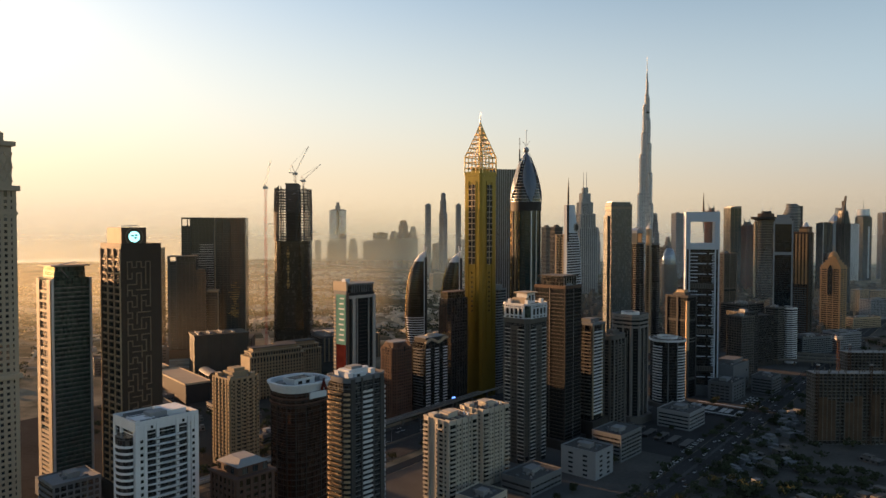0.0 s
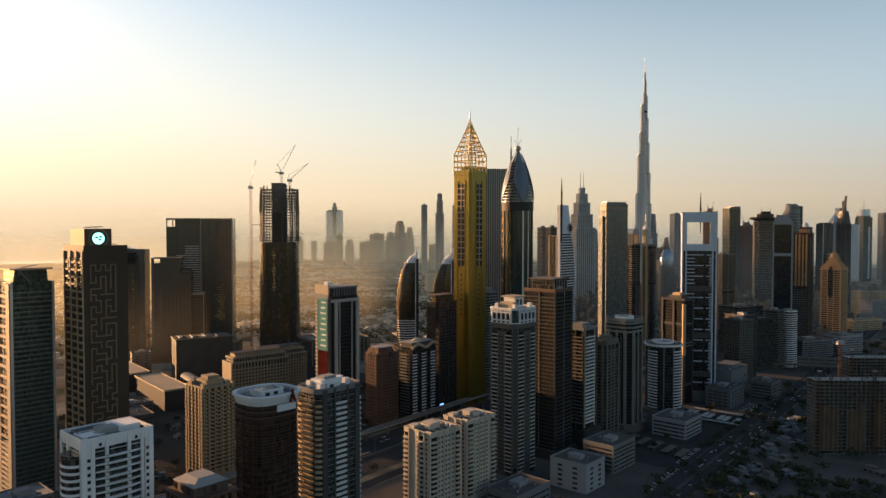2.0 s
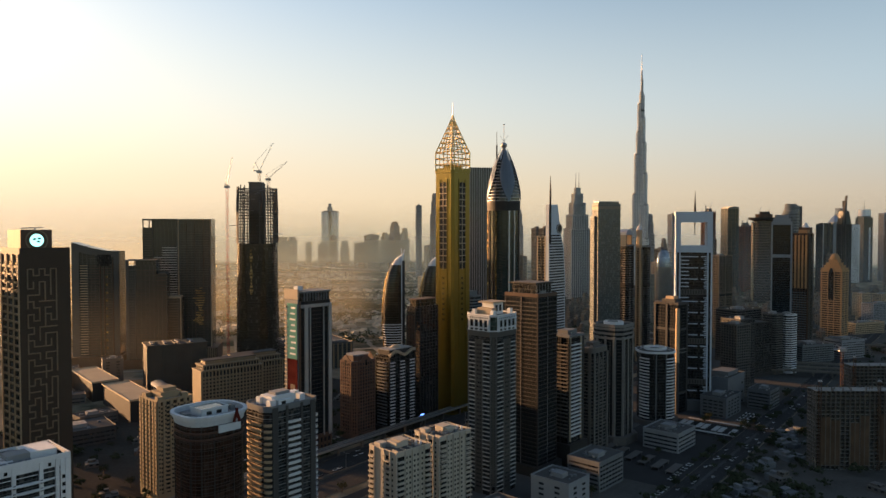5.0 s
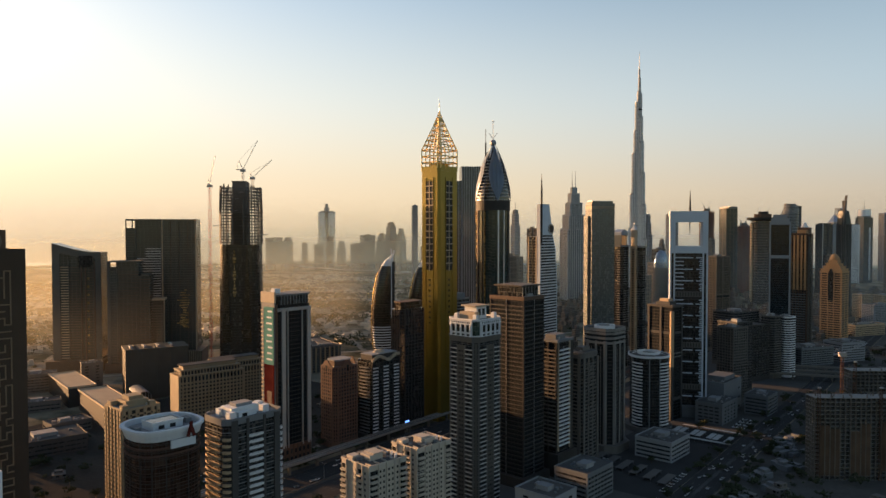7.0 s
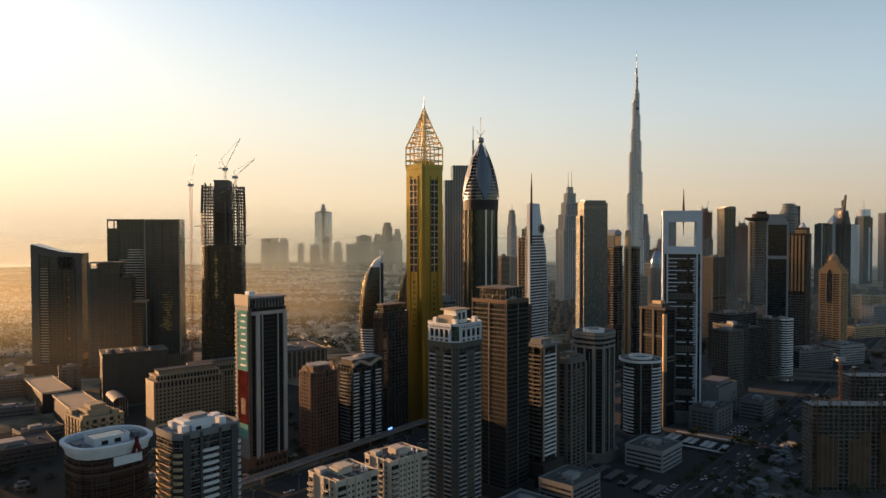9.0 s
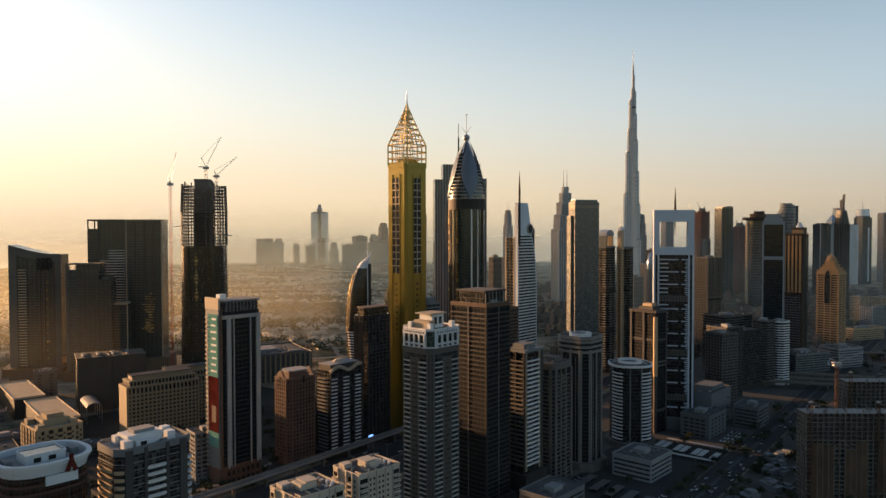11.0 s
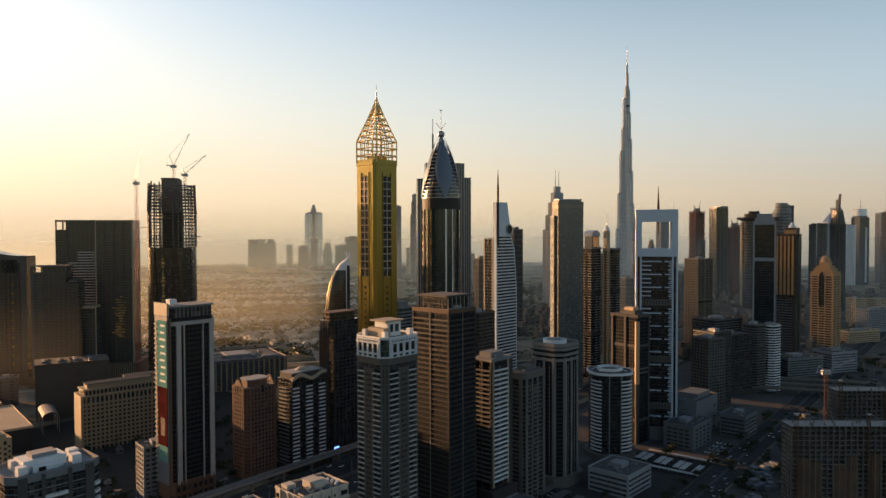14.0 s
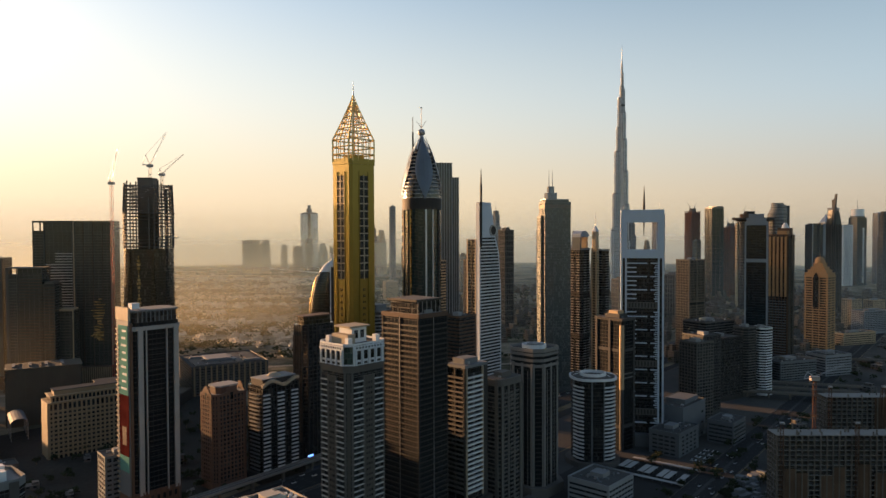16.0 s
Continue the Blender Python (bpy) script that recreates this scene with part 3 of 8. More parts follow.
def mist(name, thick, top, x0=9000.0, x1=9001.0, gain=1.0, rest=0.12, left=-20000.0):
    """Thin sheet standing in for ground mist, lit by the sun and sky: thick near the ground, clear above, tinted golden
    towards the sun, thinning to the rest between x0 and x1.
    """
    m = bpy.data.materials.new(name)
    m.use_nodes = True
    n, l = m.node_tree.nodes, m.node_tree.links
    n.remove(n["Principled BSDF"])
    geo, sep = n.new("ShaderNodeNewGeometry"), n.new("ShaderNodeSeparateXYZ")
    l.new(geo.outputs["Position"], sep.inputs[0])
    gains = []
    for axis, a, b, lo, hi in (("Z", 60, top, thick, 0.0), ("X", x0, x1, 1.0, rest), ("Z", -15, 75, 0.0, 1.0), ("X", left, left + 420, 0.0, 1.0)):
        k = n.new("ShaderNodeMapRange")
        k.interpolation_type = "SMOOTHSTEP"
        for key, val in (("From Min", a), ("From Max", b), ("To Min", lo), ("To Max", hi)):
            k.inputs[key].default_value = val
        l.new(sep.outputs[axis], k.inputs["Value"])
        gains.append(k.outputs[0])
    amount = n.new("ShaderNodeMath")
    amount.operation = "MULTIPLY"
    l.new(gains[0], amount.inputs[0])
    l.new(gains[1], amount.inputs[1])
    foot = n.new("ShaderNodeMath")
    foot.operation = "MULTIPLY"
    l.new(amount.outputs[0], foot.inputs[0])
    l.new(gains[2], foot.inputs[1])
    whole = n.new("ShaderNodeMath")
    whole.operation = "MULTIPLY"
    l.new(foot.outputs[0], whole.inputs[0])
    l.new(gains[3], whole.inputs[1])
    near, far_side, both = n.new("ShaderNodeBsdfDiffuse"), n.new("ShaderNodeBsdfTranslucent"), n.new("ShaderNodeAddShader")
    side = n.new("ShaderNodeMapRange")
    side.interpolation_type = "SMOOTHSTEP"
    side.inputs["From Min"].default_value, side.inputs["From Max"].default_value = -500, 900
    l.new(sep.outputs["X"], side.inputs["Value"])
    # sunward gold is painted in: warm colour on the left, cool on the right
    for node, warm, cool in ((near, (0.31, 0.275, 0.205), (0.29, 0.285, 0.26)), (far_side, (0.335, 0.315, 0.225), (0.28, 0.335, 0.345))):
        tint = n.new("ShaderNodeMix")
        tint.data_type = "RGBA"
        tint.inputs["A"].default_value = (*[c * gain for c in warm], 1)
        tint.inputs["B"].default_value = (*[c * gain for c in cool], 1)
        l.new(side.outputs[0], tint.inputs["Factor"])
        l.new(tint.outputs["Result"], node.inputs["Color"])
    l.new(near.outputs[0], both.inputs[0])
    l.new(far_side.outputs[0], both.inputs[1])
    tr, out = n.new("ShaderNodeBsdfTransparent"), n.new("ShaderNodeMixShader")
    l.new(whole.outputs[0], out.inputs[0])
    l.new(tr.outputs[0], out.inputs[1])
    l.new(both.outputs[0], out.inputs[2])
    l.new(out.outputs[0], n["Material Output"].inputs["Surface"])
    return m


for name, far, high, material, label in (("backdrop", 4830, 2400, backdrop_material("haze", 150, 2200, 1.0), "glowing backdrop of painted haze along the morning horizon"),
                                         ("haze_bank", 4350, 520, mist("farthest_mist", 0.34, 430, gain=1.6), "tinted sheet standing in for low haze before the horizon"),
                                         ("haze_bank", 3420, 460, mist("far_mist", 0.34, 400, gain=1.6), "thin tinted sheet standing in for low haze"),
                                         ("haze_bank", 2480, 330, mist("middle_mist", 0.22, 340, -100, 1000, 1.5, 0.45, -1330), "thin tinted sheet standing in for low haze"),
                                         ("haze_bank", 1850, 260, mist("near_mist", 0.17, 280, -200, 450, 1.45, 0.4), "thin tinted sheet standing in for haze over the villa district"),
                                         ("haze_bank", 1420, 220, mist("nearest_mist", 0.15, 220, -350, 200, 1.4, 0.2), "thin tinted sheet standing in for haze behind the office towers"),
                                         ("haze_bank", 1000, 170, mist("office_mist", 0.035, 150, -420, -160, 0.8, 0.0), "thin tinted sheet standing in for haze before the office towers")):
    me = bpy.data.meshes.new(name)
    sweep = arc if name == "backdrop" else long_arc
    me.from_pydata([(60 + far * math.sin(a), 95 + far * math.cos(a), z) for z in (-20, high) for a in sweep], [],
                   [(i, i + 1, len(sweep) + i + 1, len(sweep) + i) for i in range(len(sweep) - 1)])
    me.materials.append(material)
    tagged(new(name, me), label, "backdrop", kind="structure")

# ---- the tall landmarks ----


def gold_tower():
    """Square gold tower, window strips up the middle of each side, open steel crown and mast."""
    t = thing("gold_hotel_tower", "square gold-clad hotel tower with an open pyramid steel crown", "tower", 47, 880, 48)
    w, d, h = 32.5, 28.5, 281.0
    poly = cut(w, d, 2.6)
    prism("shaft", t, GOLD, poly, 0, h)
    for k, (e, flip) in enumerate(((0, 0), (2, 0), (4, 0), (6, 0))):
        (ax, ay), (bx, by) = poly[e], poly[e + 1]
        cx, cy, rz = (ax + bx) / 2, (ay + by) / 2, math.degrees(math.atan2(by - ay, bx - ax))
        nx, ny = (by - ay) / math.hypot(bx - ax, by - ay), (ax - bx) / math.hypot(bx - ax, by - ay)
        tx, ty = -ny, nx
        fx, fy = cx + nx * 0.06, cy + ny * 0.06
        box("window_strip", t, GPANE, fx - 5.3, fy - 0.1, 168, fx + 5.3, fy + 0.1, h - 14, "dark glass strip up the gold shaft", rz)
        fx, fy = cx + nx * 0.3, cy + ny * 0.3
        box("mullion", t, CREAM, fx - 0.5, fy - 0.25, 167, fx + 0.5, fy + 0.25, h - 13, "cream upright bar", rz)
        for s in (-1, 1):
            box("strip_frame", t, GOLD, fx + s * tx * 5.65 - 0.35, fy + s * ty * 5.65 - 0.3, 60, fx + s * tx * 5.65 + 0.35, fy + s * ty * 5.65 + 0.3, h - 10, rz=rz)
        for i in range(13):
            z = 175.3 + i * 7.15
            fx2, fy2 = cx + nx * 0.5, cy + ny * 0.5
            box("transom", t, CREAM, fx2 - 5.6, fy2 - 0.3, z, fx2 + 5.6, fy2 + 0.3, z + 1.1, "cream cross bar", rz)
        for i in range(9):
            z = 108 + i * 6
            for s in (-0.9, 0.9):
                gx, gy = cx + nx * 0.06 + s * tx, cy + ny * 0.06 + s * ty
                box("small_window", t, GDARK, gx - 0.5, gy - 0.1, z, gx + 0.5, gy + 0.1, z + 2.4, rz=rz)
    ring("cornice", t, GOLD, offset(poly, 0.6), 1.2, h - 3, h + 2.5)
    prism("roof", t, ROOF, poly, h, h + 0.4)
    plant = box("plant_room", t, GOLD, 8, 8, h + 0.4, w - 8, d - 8, h + 7)
    # open crown: eight posts, rings, then ribs that meet under the mast
    o = offset(poly, 0.2)
    c, e2 = w / 2, d / 2
    z1, z2 = h + 21, h + 66
    for x, y in o:
        bm = bmesh.new()
        rod(bm, (x, y, h), (x, y, z1), 0.85)
        part("crown_post", bm, GOLDP, t)
        bm = bmesh.new()
        last = (x, y, z1)
        for i in range(1, 7):
            k = i / 6
            q = (1 - k) ** 1.12
            nxt = (c + (x - c) * q, e2 + (y - e2) * q, z1 + (z2 - z1) * k)
            rod(bm, last, nxt, 0.8 - 0.35 * k)
            last = nxt
        part("crown_rib", bm, GOLDP, t)
    for e in range(8):
        (ax, ay), (bx, by) = o[e], o[(e + 1) % 8]
        if math.hypot(bx - ax, by - ay) > 6:
            for k in (0.25, 0.5, 0.75):
                x, y = ax + (bx - ax) * k, ay + (by - ay) * k
                bm = bmesh.new()
                rod(bm, (x, y, h), (x, y, z1), 0.55)
                last = (x, y, z1)
                for i in range(1, 6):
                    q = (1 - i / 6) ** 1.12
                    nxt = (c + (x - c) * q, e2 + (y - e2) * q, z1 + (z2 - z1) * i / 6)
                    rod(bm, last, nxt, 0.5)
                    last = nxt
                part("crown_rib", bm, GOLDP, t)
    for z, q in [(h + 7, 1), (h + 14, 1), (z1, 1)] + [(z1 + (z2 - z1) * i / 8, (1 - i / 8) ** 1.12) for i in range(1, 8)]:
        bm = bmesh.new()
        for e in range(8):
            (ax, ay), (bx, by) = o[e], o[(e + 1) % 8]
            rod(bm, (c + (ax - c) * q, e2 + (ay - e2) * q, z), (c + (bx - c) * q, e2 + (by - e2) * q, z), 0.7)
        part("crown_ring", bm, GOLDP, t)
    bm = bmesh.new()
    for i in range(16):                             # stair wound inside the crown
        a = i * 0.8
        rod(bm, (c + 6 * math.cos(a), e2 + 6 * math.sin(a), h + 6 + i * 2.2), (c + 6 * math.cos(a + 0.8), e2 + 6 * math.sin(a + 0.8), h + 8.2 + i * 2.2), 0.35)
    part("crown_stair", bm, GOLDP, t)
    bm = bmesh.new()
    rod(bm, (c, e2, h + 7), (c, e2, z2), 0.5, 6)
    bmesh.ops.create_cone(bm, segments=8, radius1=0.8, radius2=0.15, depth=13, cap_ends=True, matrix=Matrix.Translation((c, e2, z2 + 5.5)))
    part("mast", bm, STEEL, t)


PALEBLUE = surface("blue_grey_panel", (0.20, 0.24, 0.30), rough=0.35, metal=0.2, var=0.08, streak=0.1)


def leaf_tower():
    """Round blue-glass tower whose banded top closes in four curved leaves, with a ball and antennas."""
    t = thing("pointed_glass_tower", "slender rounded dark glass tower with a banded pointed crown", "tower", 112, 962, 0)
    n = 40
    r, h = 20.2, 248.0
    prism("shaft", t, GSEA, oval(0, 0, r, r, n), 0, h - 8)
    prism("collar", t, DARK, oval(0, 0, r + 0.5, r + 0.5, n), h - 12, h)
    prism("plinth", t, DARK, oval(0, 0, r + 3, r + 3, n), 0, 24)
    for a, wd, m in ((192, 1.2, GGOLD), (238, 0.9, GGOLD), (222, 4, GSEA), (268, 5, GSEA), (284, 1.6, SILVER), (305, 1.0, SILVER), (205, 2.0, DARK), (330, 2, DARK), (20, 3, GGOLD), (110, 4, GGOLD)):
        x, y = (r + 0.1) * math.cos(radians(a)), (r + 0.1) * math.sin(radians(a))
        box("facade_rib", t, m, x - 0.8, y - wd / 2, 24, x + 0.8, y + wd / 2, h - 12, rz=a)
    bands(t, GBLACK, oval(0, 0, r, r, n), 30, h - 14, 7.2, 0.25, 0.08, name="floor_line")

    def rad(k):
        return r * max(0.0, 1 - k ** 1.75) ** 0.9
    top = 314.0
    prof = [(rad(i / 14), h + (top - h) * i / 14) for i in range(15)]
    for i in range(14):
        (r0, z0), (r1, z1) = prof[i], prof[i + 1]
        prism("crown_glass", t, GBLACK, oval(0, 0, max(r0 - 0.5, 0.6), max(r0 - 0.5, 0.6), n), z0, z1, oval(0, 0, max(r1 - 0.5, 0.5), max(r1 - 0.5, 0.5), n))
    for i in range(13):
        k = i * 0.06
        q = rad(k)
        if q > 2:
            ring("crown_fin", t, STEEL, oval(0, 0, q + 0.9, q + 0.9, n), 1.6, h + (top - h) * k, h + (top - h) * k + 0.7, "silver horizontal fin")
    for a in (281, 11, 101, 191):                    # smooth lens-shaped leaves between the fins
        bm = bmesh.new()
        rows = []
        for i in range(17):
            k = i / 16
            half = radians(33) * math.sin(math.pi * min(1, 0.02 + k * 0.9)) ** 1.25 + 0.002
            q, z = rad(k) + 1.7, h - 1 + (top + 4 - h) * k
            rows.append([bm.verts.new((q * math.cos(radians(a) + half * s), q * math.sin(radians(a) + half * s), z)) for s in (-1, -0.5, 0, 0.5, 1)])
        for i in range(16):
            for j in range(4):
                bm.faces.new((rows[i][j], rows[i][j + 1], rows[i + 1][j + 1], rows[i + 1][j]))
        bmesh.ops.solidify(bm, geom=bm.faces[:], thickness=0.5)
        part("crown_leaf", bm, PALEBLUE, t, "smooth pale blue-grey leaf")
    bm = bmesh.new()
    for a in (240, 330, 60, 150):
        for i in range(6):
            k0, k1 = 0.78 + i * 0.05, 0.83 + i * 0.05
            p0, p1 = rad(min(k0, 1)) + 1.2, rad(min(k1, 1)) + 1.2
            rod(bm, (p0 * math.cos(radians(a)), p0 * math.sin(radians(a)), h + (top - h) * k0), (p1 * math.cos(radians(a)), p1 * math.sin(radians(a)), h + (top - h) * k1), 0.6)
    part("crown_arch", bm, SILVER, t)
    bm = bmesh.new()
    bmesh.ops.create_uvsphere(bm, u_segments=16, v_segments=10, radius=4.0, matrix=Matrix.Translation((0, 0, top + 4)))
    part("ball", bm, STEEL, t)
    bm = bmesh.new()
    rod(bm, (0, 0, top + 6), (0, 0, 344), 0.35)
    rod(bm, (0, 0, top + 9), (-5, 0, 330), 0.25)
    rod(bm, (0, 0, top + 9), (5, 0, 330), 0.25)
    bmesh.ops.create_cone(bm, segments=10, radius1=1.6, radius2=1.6, depth=0.5, cap_ends=True, matrix=Matrix.Translation((0, 0, 344)))
    part("antenna", bm, STEEL, t)
    bm = bmesh.new()
    rod(bm, (-9, -2, 292), (-9, -2, 318), 1.0, 6)
    rod(bm, (-9, -2, 318), (-9, -2, 334), 0.35)
    part("side_mast", bm, DARK, t)


def spire_tower():
    """The very tall tower: three stepped wings round a core, set back in a spiral, ending in a spire."""
    t = thing("supertall_tower", "very tall stepped silver glass tower tapering to a spire", "tower", 746, 2620, 0)
    body = glazing("silver_curtain_wall", (0.36, 0.36, 0.36), rough=0.5, metal=0.0, var=0.2, cell=(3.2, 3.2, 14), frame=0.8, share=0.16)
    wings = ((182, ((44, 215), (35, 338), (25, 480), (15.5, 560), (8.5, 660))),
             (302, ((44, 180), (36, 300), (27, 412), (18, 520), (9.5, 610))),
             (62, ((44, 160), (35, 285), (25, 390), (16, 585), (8, 690))))
    for a, steps in wings:
        c, s = math.cos(radians(a)), math.sin(radians(a))
        w = None
        for d, z in steps:
            lobe = prism("wing_step", t, body, oval(round(d * 0.64 * c, 2), round(d * 0.64 * s, 2), 8.4, 8.4, 16), 0, z)
            for k in range(5):
                aa = radians(a - 80 + 40 * k)
                x, y = d * 0.64 * c + 8.5 * math.cos(aa), d * 0.64 * s + 8.5 * math.sin(aa)
                box("fin", lobe, SNOW, x - 1.1, y - 0.6, 0, x + 1.1, y + 0.6, z - 3, rz=math.degrees(aa))
            prism("terrace_cap", lobe, STEEL, oval(round(d * 0.64 * c, 2), round(d * 0.64 * s, 2), 8.9, 8.9, 16), z - 4, z + 1.5)
    prism("core", t, body, oval(0, 0, 9.5, 9.5, 18), 0, 640)
    prism("core_upper", t, body, oval(0, 0, 7.2, 7.2, 16), 640, 700)
    prism("pinnacle", t, body, oval(1, 0, 5, 5, 12), 700, 745)
    prism("pinnacle_upper", t, body, oval(0, 0, 3.4, 3.4, 10), 745, 775)
    prism("spire", t, STEEL, oval(0, 0, 1.9, 1.9, 8), 775, 836, oval(0, 0, 0.4, 0.4, 8))
    for z in (160, 300, 410, 500, 560, 640):
        prism("plant_floor_band", t, DARK, oval(0, 0, 9.9, 9.9, 18), z - 9, z - 3)


def frame_tower():
    """White open square frame round a dark banded slab, needle in the opening."""
    t = thing("white_frame_tower", "dark glass tower inside a white open square frame", "tower", 311, 911, -13)
    R, L, H = 41.5, 26.0, 234.0
    prism("core", t, GBLACK, rect(R - 12, L - 4, 6, 2), 0, 186)
    # frame: two twin-bladed legs with a dark slot between the blades, beams above and below the opening
    for x, foot in ((0, 104), (R - 6, 0)):
        for dx in (0.0, 4.2):
            box("frame_leg", t, FRAMEW, x + dx, 2, foot, x + dx + 1.8, L - 2, 186, "white frame blade")
        box("leg_slot", t, GBLACK, x + 1.8, 3, foot + 2, x + 4.2, L - 3, 186, "dark glazed slot between the blades")
        box("frame_post", t, FRAMEW, x, 2, 186, x + 6, L - 2, H - 12.5, "white frame leg")
        box("leg_foot", t, FRAMEW, x, 1.8, foot, x + 6, L - 1.8, foot + 2)
    box("frame_top", t, FRAMEW, 0, 2, H - 12.5, R, L - 2, H, "white frame beam")
    box("frame_bottom", t, FRAMEW, 6, 1.6, 186, R - 6, L - 1.6, 194, "white frame beam")
    bm = bmesh.new()
    bmesh.ops.create_cone(bm, segments=8, radius1=0.2, radius2=1.3, depth=30, cap_ends=True, matrix=Matrix.Translation((R / 2 + 2, L / 2, H - 12.5)))
    bmesh.ops.create_cone(bm, segments=8, radius1=1.3, radius2=0.2, depth=22, cap_ends=True, matrix=Matrix.Translation((R / 2 + 2, L / 2, H + 13.5)))
    part("needle", bm, DARK, t)
    for x0, x1 in ((8.5, 11), (28, 30.5)):
        box("parapet_stub", t, GREYW, x0, 2.6, 184, x1, 4.6, 188.5)
    for i in range(41):                             # floors counted downwards from the frame
        z = 180.5 - i * 4.4
        if z < 9:
            break
        lobby = any(a - 1 < z + 1.0 and z < a + 8 for a in (136, 78, 30))
        if lobby:
            continue
        long = i % 3 == 0
        box("left_balcony", t, FRAMEW, 5.6 if z > 104 else 8.6, 0.2, z, 25.5 if long else (15.2 if z > 104 else 14.2), 2.0, z + 1.05)
        box("right_balcony", t, FRAMEW, 28.6 if long else R - 9.6, 0.2, z, R - 5.5, 2.0, z + 1.05)
        box("right_balcony", t, FRAMEW, R - 8.6, 0.2, z - 2.2, R - 5.5, 2.0, z - 1.4)
        if z > 104:
            box("side_band", t, FRAMEW, 5.0, 3, z, 6.0, L - 3, z + 1.0)
        box("floor_line", t, DARK, 6, 1.85, z + 2, R - 6, 2.05, z + 2.5)
    for z in (136, 78, 30):
        box("sky_lobby", t, TAUPE, 6.4, 1.5, z, R - 6.2, 2.4, z + 6.5, "grey recessed plant storey")
        for k in range(9):
            box("lobby_louvre", t, DARK, 8 + k * 3, 1.35, z + 1, 9.2 + k * 3, 1.6, z + 5.5)
    box("podium", t, GREYW, -6, -6, 0, R + 6, L + 8, 12)
    bm = bmesh.new()
    rod(bm, (3, 8, H), (3, 8, H + 5), 0.15)
    rod(bm, (R - 4, 12, H), (R - 4, 12, H + 7), 0.15)
    part("roof_aerial", bm, STEEL, t)


def lens_tower(name, x, y, rz, h, w):
    """Half-lens tower: one edge straight, the other curving over to a white peak."""
    t = thing(name, "dark glass half-lens tower with a white peak and a curved edge painted as sunlit", "tower", x, y, rz, group="twin lens towers")
    n = 18

    def half(k):
        return w / 2 * max(0.004, 1 - k ** 4) ** 0.6 * (0.86 + 0.14 * min(1, k / 0.3))

    def mid(k):
        return w / 2 - half(k)
    for i in range(n):
        k0, k1 = i / n, (i + 1) / n
        white = k0 >= 0.87
        a0, a1 = half(k0), half(k1)
        prism("peak_panel" if white else "glass_course", t, WHITE if white else GBRONZE, oval(mid(k0), 0, a0, a0 * 0.62 + 1.5, 20), h * k0, h * k1, oval(mid(k1), 0, a1, a1 * 0.62 + 1.5, 20))
    for z in levels(5, h * 0.84, 4.2):
        k = z / h
        low = z < h * 0.3
        ring("floor_band", t, WHITE if low else BROWN, oval(round(mid(k), 2), 0, round(half(k) + 0.3, 2), round(half(k) * 0.62 + 1.8, 2), 20), 0.6, z, z + (1.6 if low else 0.35))
    # sunlight on the left edge, painted as gold rods along the curve
    for i in range(15):
        k0, k1 = i / 18, (i + 1) / 18
        bm = bmesh.new()
        rod(bm, (mid(k0) - half(k0) - 0.1, -1.5, h * k0), (mid(k1) - half(k1) - 0.1, -1.5, h * k1), 1.1, 6)
        part("gold_edge", bm, GGOLD, t, "curved edge coloured gold as painted sunlight")
    box("dark_fin", t, DARK, w / 2 - 3, -w * 0.2, 0, w / 2 + 1.4, -w * 0.2 + 3, h * 0.93)
    box("white_fin", t, WHITE, w / 2 - 4.6, -w * 0.24, 0, w / 2 - 3.2, -w * 0.24 + 3, h * 0.97)
    bm = bmesh.new()
    rod(bm, (w / 2 - 2, 0, h * 0.95), (w / 2 - 4, 0, h + 9), 0.8)
    rod(bm, (w / 2 - 1, 0, h * 0.95), (w / 2 + 1, 0, h + 7), 0.8)
    part("horn", bm, WHITE, t)


gold_tower()
leaf_tower()
spire_tower()
frame_tower()
lens_tower("lens_tower", -49, 1276, 8, 172, 37)
lens_tower("lens_tower", 13, 1240, 8, 172, 37)

# ---- left group: financial district and the north end of the road ----

TAUPEB = surface("taupe_cladding", (0.078, 0.075, 0.066))
PALESAND = surface("pale_sand_membrane", (0.33, 0.26, 0.18))


